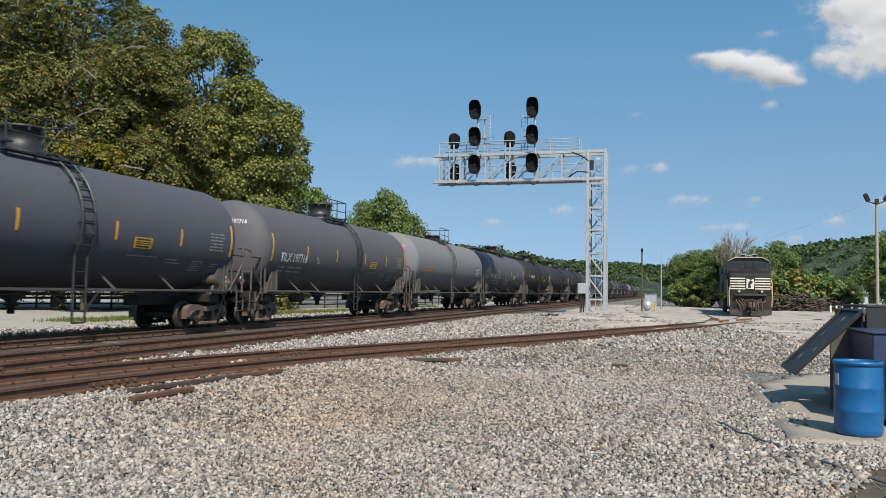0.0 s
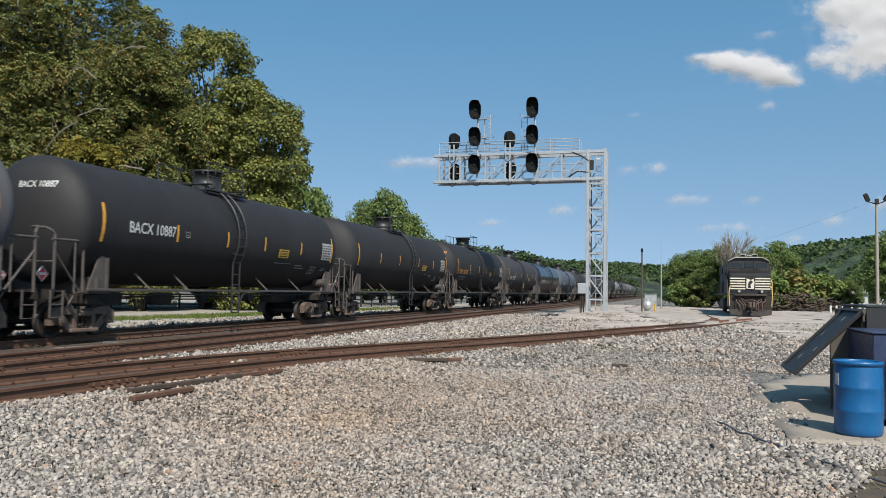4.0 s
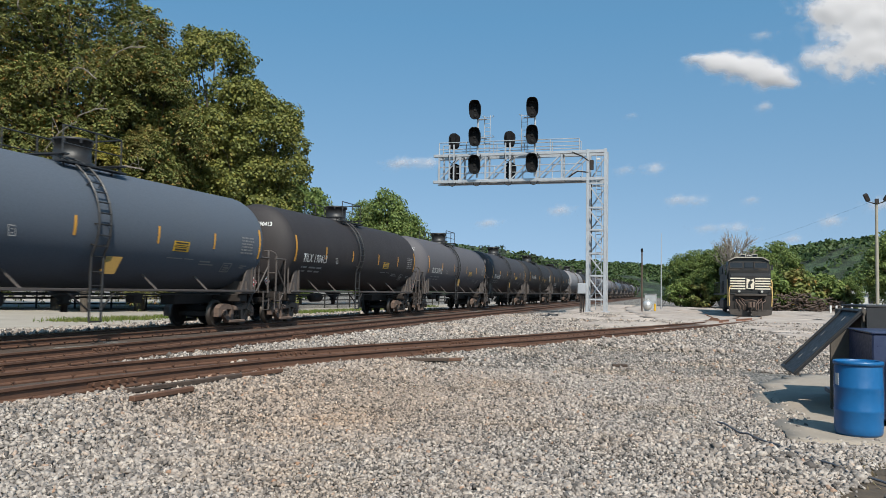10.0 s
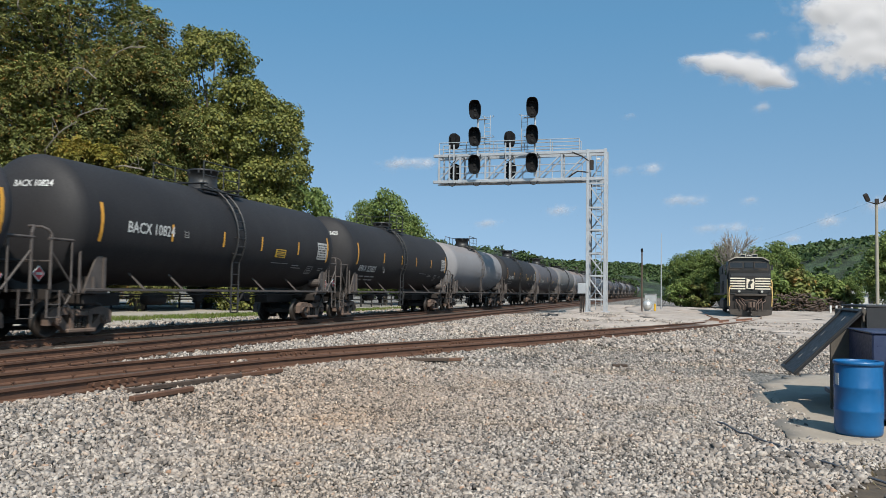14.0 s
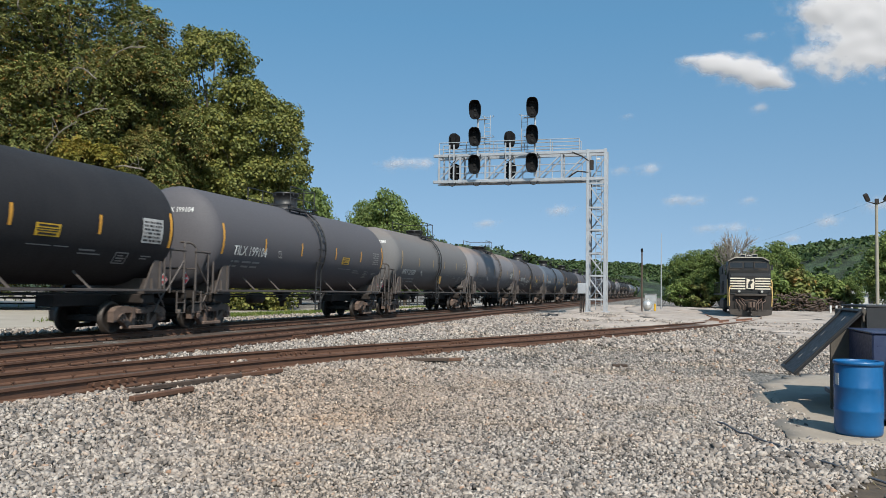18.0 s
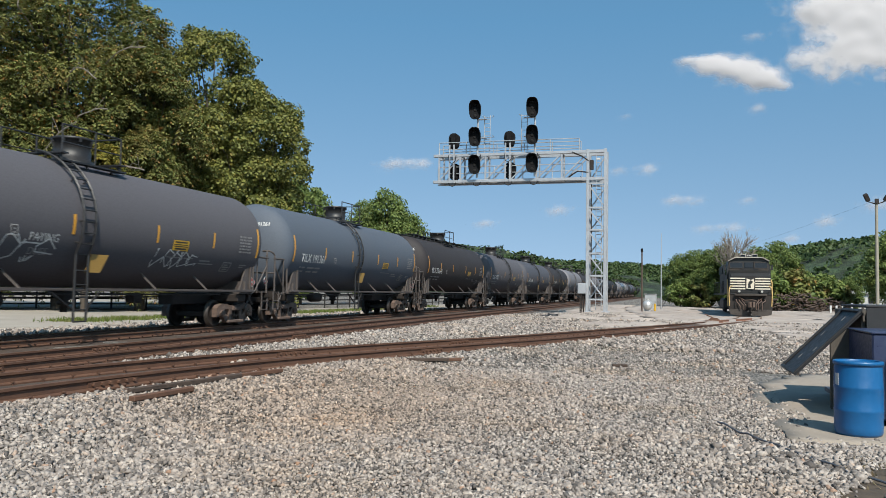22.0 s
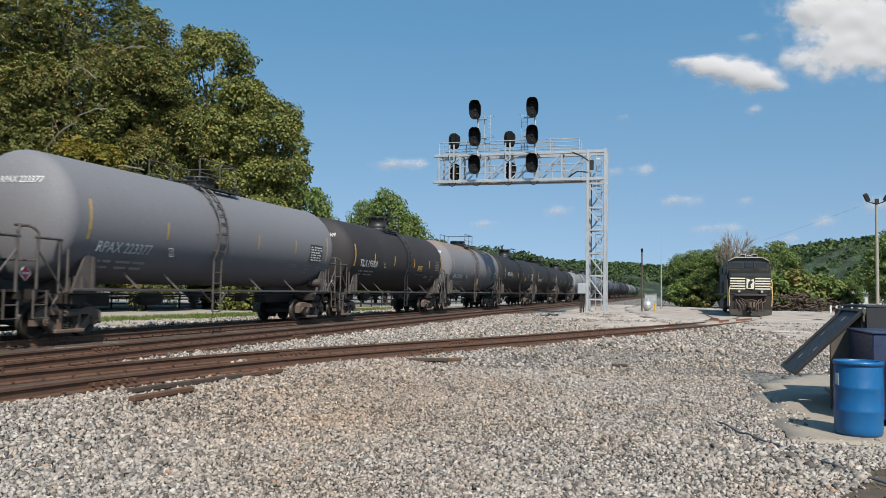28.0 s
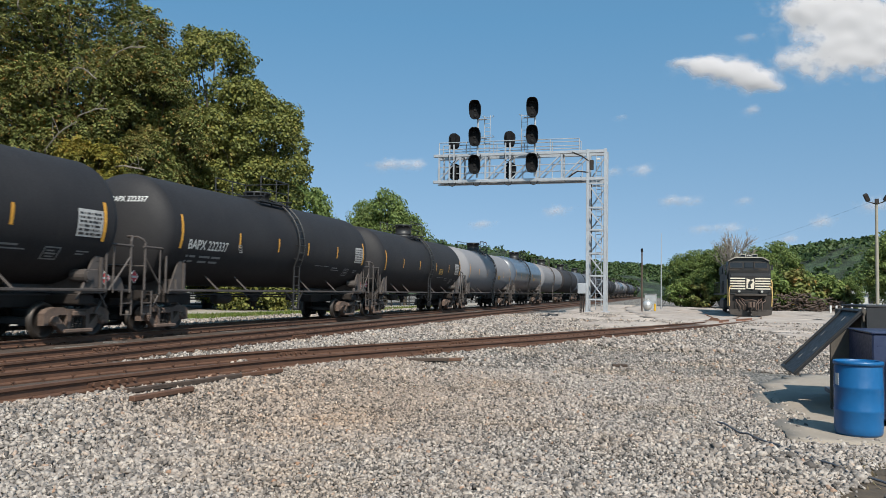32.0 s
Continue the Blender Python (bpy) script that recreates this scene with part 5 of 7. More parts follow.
# ---- trees, hills and sky ----
def tree_meshes(seed, height, spread, leaves, size, mat, droop=0.0, low=0.2, clumps=70):
    """Trunk with limbs, and a crown of single leaf blades gathered in uneven clumps."""
    rnd = np.random.RandomState(seed)
    bm = bmesh.new()
    trunk_top = height * 0.55
    r0 = height * 0.018 + 0.05
    rod(bm, (0, 0, -0.2), (0.1, 0.05, trunk_top * 0.5), r0 * 1.25, 9, r0 * 0.9)
    rod(bm, (0.1, 0.05, trunk_top * 0.5), (0, 0.2, trunk_top), r0 * 0.9, 8, r0 * 0.55)
    centres = []
    for k in range(clumps):
        # points in a rough egg, denser near its skin
        v = rnd.normal(size=3)
        v /= np.linalg.norm(v)
        rad = rnd.uniform(0.45, 1.0) ** 0.6
        z = low * height + (1 - low) * height * (0.5 + 0.5 * v[2] * rad) * 0.97
        t = (z / height - low) / (1 - low)
        wide = spread * (0.62 + 0.55 * math.sin(math.pi * min(max(t, 0.02), 0.98) ** 0.8)) * (1.0 if t < 0.75 else 1 - (t - 0.75) * 1.6)
        flat = math.hypot(v[0], v[1]) + 1e-6
        r = wide * rad * flat ** 0.5
        centres.append((v[0] / flat * r, v[1] / flat * r, z))
    centres = np.array(centres) * [0.8, 0.8, 1.0]
    for k in range(0, clumps, 3):
        c = centres[k]
        z0 = min(trunk_top, c[2] * rnd.uniform(0.45, 0.8))
        a = Vector((0, 0.1, z0))
        b = Vector(c)
        mid = (a + b) / 2 + Vector((0, 0, 0.06 * height * rnd.uniform(0.2, 1)))
        rod(bm, a, mid, r0 * 0.38, 6, r0 * 0.2)
        rod(bm, mid, b, r0 * 0.2, 5, r0 * 0.06)
    trunk = mesh_of("trunk", bm, BARK)
    owner = rnd.randint(0, clumps, leaves)
    csize = rnd.uniform(0.55, 1.3, clumps) * spread * 0.25
    d = rnd.normal(size=(leaves, 3))
    d /= np.linalg.norm(d, axis=1)[:, None]
    rr = rnd.uniform(0.25, 1.0, leaves) ** 0.5
    pos = centres[owner] + d * (csize[owner] * rr)[:, None] * [1.15, 1.15, 0.72]
    pos[:, 2] = np.maximum(pos[:, 2], 0.25 + 0.3 * rnd.rand(leaves))
    nrm = d * 0.7 + rnd.normal(size=(leaves, 3)) * 0.55 + [0, 0, 0.55]
    nrm /= np.linalg.norm(nrm, axis=1)[:, None]
    ax = np.cross(nrm, rnd.normal(size=(leaves, 3)))
    ax[:, 2] -= droop
    ax -= nrm * np.sum(ax * nrm, 1)[:, None]
    ax /= np.linalg.norm(ax, axis=1)[:, None]
    bx = np.cross(nrm, ax)
    s = size * rnd.uniform(0.6, 1.35, leaves)[:, None]
    wdt = s * (0.23 if droop else 0.40)
    fold = nrm * s * 0.12
    v = np.stack([pos - ax * s * 0.55, pos + bx * wdt + fold, pos + ax * s * 0.6, pos - bx * wdt + fold], 1).reshape(-1, 3)
    f = np.arange(leaves * 4).reshape(-1, 4)
    return trunk, mesh_np("crown", v, f, mat)


def crown_lobes(rnd, height, spread, low, count, bare=0.0):
    """Centres, outward ways and sizes of the leafy boughs on an uneven egg."""
    k = np.arange(count)
    t = np.clip((k + 0.5) / count + rnd.normal(0, 0.03, count), 0.01, 0.99)
    ang = k * 2.39996 + rnd.normal(0, 0.35, count)
    wide = np.sqrt(np.clip(1 - (np.abs(t - 0.48) / 0.56) ** 2.6, 0.03, 1)) * spread
    size = spread * rnd.uniform(0.23, 0.40, count) * (1 - 0.2 * t)
    r = np.maximum(wide * rnd.uniform(0.84, 1.10, count) - size * 0.6, 0.05)
    z = height * (low + (1 - low) * t) - size * 0.6
    c = np.stack([r * np.cos(ang), r * np.sin(ang), z], 1)
    out = np.stack([np.cos(ang) * (0.35 + 0.65 * wide / spread), np.sin(ang) * (0.35 + 0.65 * wide / spread), 0.25 + 0.9 * t ** 2], 1)
    out /= np.linalg.norm(out, axis=1)[:, None]
    keep = rnd.rand(count) >= bare
    return c[keep], out[keep], size[keep]


def limbs_mesh(rnd, height, centres, stem):
    """Tapered trunk with limbs that reach into the boughs."""
    bm = bmesh.new()
    top = height * 0.72
    path = [Vector((0.25 * math.sin(2.1 * k + stem), 0.25 * math.cos(1.7 * k), top * k / 6 - (0.3 if k == 0 else 0))) for k in range(7)]
    for k in range(6):
        rod(bm, path[k], path[k + 1], stem * (1.15 - 0.16 * k), 9, stem * (1.15 - 0.16 * (k + 1)))
    for c in centres:
        goal = Vector(c)
        k = max(1, min(5, int(goal.z / top * 6 * 0.62)))
        a = path[k]
        mid = a.lerp(goal, 0.55) + Vector((0, 0, 0.05 * height * rnd.uniform(-0.2, 1)))
        q = mid.lerp(goal, 0.6) + Vector(rnd.normal(0, 0.25, 3))
        r = stem * rnd.uniform(0.22, 0.34)
        rod(bm, a, mid, r, 6, r * 0.62)
        rod(bm, mid, q, r * 0.62, 5, r * 0.4)
        rod(bm, q, goal, r * 0.4, 5, r * 0.15)
    return mesh_of("trunk", bm, BARK)


def blade_quads(pos, along, across, length, width, lift):
    """Folded leaf blades as four-cornered faces."""
    tip, half = along * length[:, None], across * width[:, None]
    return np.stack([pos, pos + tip * 0.45 + half + lift, pos + tip, pos + tip * 0.45 - half + lift], 1)


def unit(v):
    return v / (np.linalg.norm(v, axis=-1, keepdims=True) + 1e-9)


def lobe_skin(rnd, lobes, per, low=-0.3, rim=(0.72, 1.06)):
    """Points on the lit, outer skins of the boughs, lumpy, with the way outwards at each."""
    c, out, size = lobes
    n = np.maximum((per * (size / size.mean()) ** 2).astype(int), 8)
    own = np.repeat(np.arange(len(c)), n)
    d = unit(rnd.normal(size=(len(own), 3)))
    side = np.sum(d * out[own], 1)
    d[side < low] *= -1
    lump = 1 + 0.16 * np.sin(5.1 * d[:, 0] + own) + 0.16 * np.sin(6.3 * d[:, 1] + 2 * own) + 0.10 * np.sin(7.7 * d[:, 2])
    pos = c[own] + d * (size[own] * lump * rnd.uniform(*rim, len(own)))[:, None] * [1.05, 1.05, 0.85]
    return pos, d, own


def inner_leaves(rnd, height, spread, low, count, size):
    """Sparse leaves in the depth of the crown."""
    d = unit(rnd.normal(size=(count, 3)))
    p = d * (rnd.rand(count) ** 0.4)[:, None] * [spread * 0.74, spread * 0.74, height * (1 - low) * 0.36] + [0, 0, height * (low + (1 - low) * 0.42)]
    a = unit(rnd.normal(size=(count, 3)))
    b = unit(np.cross(a, rnd.normal(size=(count, 3))))
    s = size * rnd.uniform(0.7, 1.3, count)
    return blade_quads(p, a, b, s, s * 0.4, np.zeros((count, 3)))


def leafy_tree(seed, height, spread, mat, per=620, size=0.26, low=0.1, count=62, bare=0.0):
    """Dense round-leaved tree: blades on the skins of many boughs."""
    rnd = np.random.RandomState(seed)
    lobes = crown_lobes(rnd, height, spread, low, count, bare)
    pos, d, own = lobe_skin(rnd, lobes, per)
    n = len(pos)
    nrm = unit(d * 0.7 + rnd.normal(size=(n, 3)) * 0.5 + [0, 0, 0.5])
    along = unit(np.cross(nrm, rnd.normal(size=(n, 3))) - [0, 0, 0.35])
    s = size * rnd.uniform(0.6, 1.3, n)
    q = blade_quads(pos, along, unit(np.cross(nrm, along)), s, s * 0.42, nrm * 0.04)
    q = np.concatenate([q, inner_leaves(rnd, height, spread, low, 10000, 0.32)]).reshape(-1, 3)
    return limbs_mesh(rnd, height, lobes[0][::2], height * 0.014 + 0.05), mesh_np("crown", q, np.arange(len(q)).reshape(-1, 4), mat)


def frond_tree(seed, height, spread, mat, per=95, low=0.1, count=70, frond=0.9, pairs=4, bare=0.0):
    """Tree of drooping feathered leaves: each frond an arched rib with pairs of hanging leaflets."""
    rnd = np.random.RandomState(seed)
    lobes = crown_lobes(rnd, height, spread, low, count, bare)
    pos, d, own = lobe_skin(rnd, lobes, per, -0.15, (0.62, 0.98))
    n = len(pos)
    flat = unit(d * [1, 1, 0.35] + rnd.normal(0, 0.35, (n, 3)))
    rise = rnd.uniform(0.15, 0.5, n)
    ln = frond * rnd.uniform(0.65, 1.25, n)
    out = []
    for k in range(pairs):
        u = (k + 0.6) / pairs
        p = pos + flat * (ln * u)[:, None] + np.stack([0 * u * ln, 0 * ln, ln * (rise * u - 0.75 * u * u)], 1)
        rib = unit(flat + np.stack([0 * ln, 0 * ln, rise - 1.5 * u], 1))
        across = unit(np.cross(rib, np.tile([0.0, 0.0, 1.0], (n, 1))))
        for sgn in (-1, 1):
            a = unit(across * sgn + rib * 0.55 - [0, 0, 0.55] + rnd.normal(0, 0.15, (n, 3)))
            leaf = ln * 0.37 * (1.1 - 0.45 * u)
            out.append(blade_quads(p, a, rib, leaf, leaf * 0.30, np.zeros((n, 3))))
    out.append(inner_leaves(rnd, height, spread, low, 8000, 0.36))
    q = np.concatenate(out).reshape(-1, 3)
    return limbs_mesh(rnd, height, lobes[0][::2], height * 0.015 + 0.05), mesh_np("crown", q, np.arange(len(q)).reshape(-1, 4), mat)


def plant(meshes, x, y, label, group, scale=1.0, turn=0.0, category="tree", name="tree", z=None, wide=1.0):
    t = thing(name, pose(x, y, ground_z(x, y) - 0.05 if z is None else z, 0, 0, turn), label, category, group)
    t.scale = (scale * wide, scale * wide, scale)
    place("trunk", meshes[0], t)
    place("crown", meshes[1], t)
    return t


POLE_GREY = worn("bare_bark", (0.17, 0.145, 0.12), (0.30, 0.265, 0.225), 0.9)


def build_trees():
    lab = "tall tree with drooping feathered leaves turning rusty"
    group = "big trees behind the train"
    big = plant(frond_tree(11, 26.5, 7.3, LEAF_A, 140, 0.14, 100), -42.5, 48.2, lab, group)
    plant(frond_tree(12, 25.0, 7.6, LEAF_A, 105, 0.14, 76), -48.4, 44.2, lab, group)
    plant(frond_tree(13, 22.6, 5.0, LEAF_A, 110, 0.15, 48), -44.6, 59.6, lab, group)
    plant(frond_tree(14, 11.2, 2.0, LEAF_Y, 110, 0.30, 26, 0.8), -36.4, 43.6, "young tree with yellowing feathered leaves", group)
    plant(frond_tree(15, 18.8, 3.5, LEAF_A, 140, 0.12, 50), -36.4, 49.2, lab, group)
    lab = "full dark green maple tree behind the train"
    plant(leafy_tree(31, 18.0, 4.4, LEAF_B, 780, 0.235, 0.10, 84), -32.3, 57.4, lab, group)
    plant(leafy_tree(33, 23.8, 4.6, LEAF_B, 700, 0.24, 0.12, 84, 0.03), -37.9, 60.2, lab, group)
    plant(leafy_tree(32, 15.0, 4.5, LEAF_B, 420, 0.27, 0.05, 50), -41.5, 70, lab, group)
    mid = [tree_meshes(51 + k, 13, 5.2, 20000, 0.30, LEAF_C, 0.0, 0.06, 110) for k in range(3)]
    lab = "rounded light green tree beyond the tracks"
    for k, (x, y, sc, a, wide) in enumerate(((-38.3, 79, 1.10, 0, 0.72), (-42, 74, 0.95, 50, 0.9), (-32.7, 90.5, 1.06, 90, 0.75), (-30.4, 91, 0.84, 190, 0.8), (-35.4, 90, 0.95, 10, 0.62))):
        plant(mid[k % 3], x, y, lab, "light green trees", sc, a, wide=wide)
    # pale bare limbs that show among the big tree's leaves
    rnd = random.Random(21)
    for x, y, z, ln, way in ((6.0, -5.4, 12.6, 3.2, 0.9), (4.6, -6.6, 10.2, 3.4, 0.6), (2.6, -7.2, 19.4, 3.4, 0.25), (7.6, -4.0, 9.4, 2.8, 0.9), (0.4, -7.6, 13.4, 3.0, 0.6), (5.4, -5.6, 15.4, 2.6, 0.7), (7.4, -3.8, 17.0, 2.4, 0.8), (-2.2, -7.6, 11.4, 2.6, 0.5), (6.8, -4.8, 6.8, 2.4, 0.9)):
        pts = [Vector((x * 0.55, y * 0.55, z - 1.0)), Vector((x, y, z))]
        d = Vector((way, -0.15, 1.1 - way)).normalized()
        for _ in range(6):
            pts.append(pts[-1] + d * ln / 6)
            d = (d + Vector((rnd.uniform(-0.15, 0.35), rnd.uniform(-0.25, 0.15), rnd.uniform(-0.55, 0.2)))).normalized()
        bm = bmesh.new()
        pipe(bm, pts, 0.04, 6)
        limb = part("limb", bm, POLE_GREY, big, "pale bare limb")
        for i in (3, 4, 5, 6):
            bm = bmesh.new()
            q = pts[i] + Vector((rnd.uniform(-0.7, 1.0), rnd.uniform(-0.5, 0.2), rnd.uniform(-0.2, 1.0)))
            pipe(bm, [pts[i], (pts[i] + q) / 2 + Vector((rnd.uniform(-0.15, 0.15), 0, rnd.uniform(-0.1, 0.2))), q], 0.015, 5)
            part("twig", bm, POLE_GREY, limb)
    # wood edge beside the parked locomotive
    lab = "leafy tree at the yard's edge behind the locomotive"
    for k, (x, y, sc, a) in enumerate(((1.5, 113, 0.55, 0), (3.1, 112, 0.58, 60), (4.6, 111, 0.58, 100), (6.5, 108, 0.62, 20), (12.0, 104, 0.63, 140), (14.6, 106, 0.42, 200), (10.0, 106, 0.6, 260), (21.6, 90, 0.66, 0), (24.2, 92, 0.76, 70), (20.0, 104, 0.32, 40), (17.2, 110, 0.32, 140))):
        plant(mid[k % 3], x, y, lab, "trees at the yard's edge", sc, a)
    bush = [tree_meshes(71 + k, 4.5, 3.0, 5000, 0.4, m, 0.0, 0.02, 40) for k, m in enumerate((LEAF_C, LEAF_A))]
    lab = "green and yellowing bush beside the log pile"
    for k, (x, y, sc, a) in enumerate(((10.6, 95, 0.95, 0), (13.2, 96.5, 1.0, 50), (15.5, 97, 0.9, 90), (17.6, 97, 0.62, 130), (1.0, 109, 0.7, 0), (3.6, 108, 0.7, 90), (8.6, 100, 0.8, 20))):
        plant(bush[k % 2], x, y, lab, "bushes", sc, a, "bush", "bush")
    # bare tree above the locomotive's cab
    bm = bmesh.new()
    rnd = random.Random(5)
    def branch(a, d, ln, r, depth):
        b = a + d * ln
        rod(bm, a, b, r, 5, r * 0.6)
        if depth:
            for _ in range(5):
                q = (d + Vector((rnd.uniform(-0.7, 0.7), rnd.uniform(-0.7, 0.7), rnd.uniform(-0.1, 0.5)))).normalized()
                branch(a + d * ln * rnd.uniform(0.5, 1), q, ln * rnd.uniform(0.55, 0.8), r * 0.55, depth - 1)
    branch(Vector((0, 0, 0)), Vector((0, 0, 1)), 3.9, 0.20, 4)
    t = thing("bare_tree", pose(7.4, 104.5, 0), "bare grey tree with fine dead branches", "tree", "trees at the yard's edge")
    part("trunk", bm, worn("dead_wood", (0.20, 0.17, 0.14), (0.34, 0.30, 0.26), 0.9), t)
    # row beyond the signal bridge, and along the far tracks
    far = [tree_meshes(91 + k, 10, 4.6, 2800, 0.72, LEAF_D, 0.0, 0.05, 40) for k in range(3)]
    lab = "distant green tree along the railway"
    rnd = random.Random(8)
    n = 0
    for k in range(9, 30):
        u = k / 25
        x, y = -31 + 13.5 * u + rnd.uniform(-2, 2), 150 + 60 * u + rnd.uniform(-8, 8)
        plant(far[n % 3], x - 3, y, lab, "far trees along the railway", rnd.uniform(0.85, 1.12) * (1.10 - 0.30 * u), rnd.uniform(0, 360))
        n += 1
    for k in range(24):
        u = k / 23
        plant(far[n % 3], -22 + 6 * u + rnd.uniform(-2, 2), 230 + 250 * u, lab, "far trees along the railway", rnd.uniform(0.7, 0.95), rnd.uniform(0, 360))
        n += 1
    for k in range(14):
        plant(far[n % 3], -2 + rnd.uniform(-2, 14) * (1 + k * 0.1), 150 + 22 * k, lab, "far trees along the railway", rnd.uniform(0.5, 0.65), rnd.uniform(0, 360))
        n += 1


def hill(name, ridge, depth, seed, cell, label, trees=1500, tall=1.0, sunk=2.2):
    """A wooded ridge: ridge is (x, y, height) from end to end; it falls off towards the yard and behind."""
    rnd = np.random.RandomState(seed)
    pts = np.array(ridge, float)
    seg = np.r_[0, np.cumsum(np.linalg.norm(np.diff(pts[:, :2], axis=0), axis=1))]
    n = int(seg[-1] / cell)
    us = np.linspace(0, seg[-1], n)
    line = np.stack([np.interp(us, seg, pts[:, i]) for i in range(3)], 1)
    m = int(depth / cell)
    verts = []
    for i in range(n):
        a, b = line[max(i - 1, 0)], line[min(i + 1, n - 1)]
        t = (b - a)[:2] / (np.linalg.norm((b - a)[:2]) + 1e-9)
        side = np.array([t[1], -t[0]])
        for j in range(m + 1):
            w = j / m
            off = (w - 0.35) * depth
            prof = math.cos((w - 0.35) / 0.65 * math.pi / 2) if w > 0.35 else math.cos((0.35 - w) / 0.35 * math.pi / 2)
            x, y = line[i, :2] + side * off + rnd.uniform(-0.35, 0.35, 2) * cell
            z = line[i, 2] * max(prof, 0) ** 0.9
            crown = 1 - min(noise.voronoi((x / 8, y / 8, seed))[0][0], 1.0)
            z += (noise.noise((x / 60, y / 60, seed)) * 0.10 * line[i, 2] + 5.0 * crown + rnd.uniform(-0.7, 0.7)) * max(prof, 0.15) - 3.0
            verts.append((x, y, max(z, -0.5)))
    i, j = np.meshgrid(np.arange(n - 1), np.arange(m), indexing="ij")
    a = (i * (m + 1) + j).ravel()
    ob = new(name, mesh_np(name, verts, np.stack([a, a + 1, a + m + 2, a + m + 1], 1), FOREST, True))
    tagged(ob, label, "hill", kind="structure")
    # canopies of the wood: domes of leafy flakes standing on the slope
    v = np.array(verts)
    v = v[(v[:, 2] > 2.0)]
    near = v[rnd.choice(len(v), min(len(v), trees), replace=False)]
    k = 20
    d = rnd.normal(size=(len(near), k, 3))
    d[:, :, 2] = np.abs(d[:, :, 2])
    d /= np.linalg.norm(d, axis=2)[:, :, None]
    big = rnd.uniform(3.0, 5.6, (len(near), 1, 1)) * tall
    pos = (near[:, None, :] + d * big * [1, 1, 1.15] - [0, 0, sunk]).reshape(-1, 3)
    nrm = (d * 0.8 + rnd.normal(size=d.shape) * 0.45).reshape(-1, 3)
    nrm /= np.linalg.norm(nrm, axis=1)[:, None]
    ax = np.cross(nrm, rnd.normal(size=nrm.shape))
    ax /= np.linalg.norm(ax, axis=1)[:, None]
    bx = np.cross(nrm, ax)
    s = (np.repeat(big[:, 0, 0], k) * rnd.uniform(0.2, 0.36, len(pos)))[:, None]
    q = np.stack([pos - ax * s, pos + bx * s * 0.8, pos + ax * s, pos - bx * s * 0.8], 1).reshape(-1, 3)
    w = new("far_woods", mesh_np("far_woods", q, np.arange(len(q)).reshape(-1, 4), LEAF_D))
    return tagged(w, "distant green woods covering the hillside", "woods", kind="stuff")


def forest_build(t, s):
    v = coords(t)
    vor = node(t, "ShaderNodeTexVoronoi", Scale=0.125)
    t.links.new(v, vor.inputs["Vector"])
    n = noise_tex(t, v, 0.8, 6, 0.7)
    big = noise_tex(t, v, 0.02, 3)
    c = ramp(t, n, [(0.3, (0.018, 0.036, 0.018)), (0.5, (0.04, 0.068, 0.028)), (0.7, (0.075, 0.105, 0.04))])
    c = mixed(t, ramp(t, big, [(0.4, 0.0), (0.7, 0.5)]), c, (0.035, 0.07, 0.04))
    sep = t.nodes.new("ShaderNodeSeparateColor")
    t.links.new(vor.outputs["Color"], sep.inputs[0])
    c = mixed(t, 1.0, c, ramp(t, sep.outputs[0], [(0.0, 0.55), (1.0, 1.5)]), "MULTIPLY")
    # shade between crowns is painted in: each cell darkens towards its rim
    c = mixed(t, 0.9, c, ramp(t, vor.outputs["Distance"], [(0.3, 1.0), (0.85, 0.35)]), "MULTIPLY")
    t.links.new(c, s.inputs["Base Color"])
    s.inputs["Roughness"].default_value = 0.9
    bump(t, s, n, 1.0, 1.5)


FOREST = material("wooded_slope", forest_build)


def cloud_build(t, s):
    """White vapour: as thick as the mesh's density says, frayed by noise at the rim."""
    at = t.nodes.new("ShaderNodeAttribute")
    at.attribute_name = "vapour"
    v = coords(t, "Object", (1 / 62, 1 / 62, 1 / 46))
    n = noise_tex(t, v, 1.0, 7, 0.55)
    soft = noise_tex(t, v, 0.35, 3, 0.5)
    fray = t.nodes.new("ShaderNodeMath")
    fray.operation = "MULTIPLY_ADD"
    fray.inputs[1].default_value = 1.5
    t.links.new(n, fray.inputs[0])
    t.links.new(at.outputs["Fac"], fray.inputs[2])
    more = t.nodes.new("ShaderNodeMath")
    more.operation = "MULTIPLY_ADD"
    more.inputs[1].default_value = 0.45
    t.links.new(soft, more.inputs[0])
    t.links.new(fray.outputs[0], more.inputs[2])
    less = t.nodes.new("ShaderNodeMath")
    less.operation = "SUBTRACT"
    less.inputs[1].default_value = 1.04
    t.links.new(more.outputs[0], less.inputs[0])
    alpha = ramp(t, less.outputs[0], [(0.04, 0.0), (0.26, 0.34), (0.62, 0.92)])
    thick = t.nodes.new("ShaderNodeMath")
    thick.operation = "MULTIPLY"
    t.links.new(alpha, thick.inputs[0])
    t.links.new(ramp(t, at.outputs["Fac"], [(0.0, 0.0), (0.22, 0.75), (0.7, 1.0)]), thick.inputs[1])
    df = node(t, "ShaderNodeBsdfDiffuse")
    df.inputs[0].default_value = (0.40, 0.375, 0.37, 1)
    clear = t.nodes.new("ShaderNodeBsdfTransparent")
    mx = t.nodes.new("ShaderNodeMixShader")
    t.links.new(thick.outputs[0], mx.inputs[0])
    t.links.new(clear.outputs[0], mx.inputs[1])
    t.links.new(df.outputs[0], mx.inputs[2])
    t.links.new(mx.outputs[0], t.nodes["Material Output"].inputs[0])


CLOUD = material("cloud_vapour", cloud_build)
CLOUDS = []


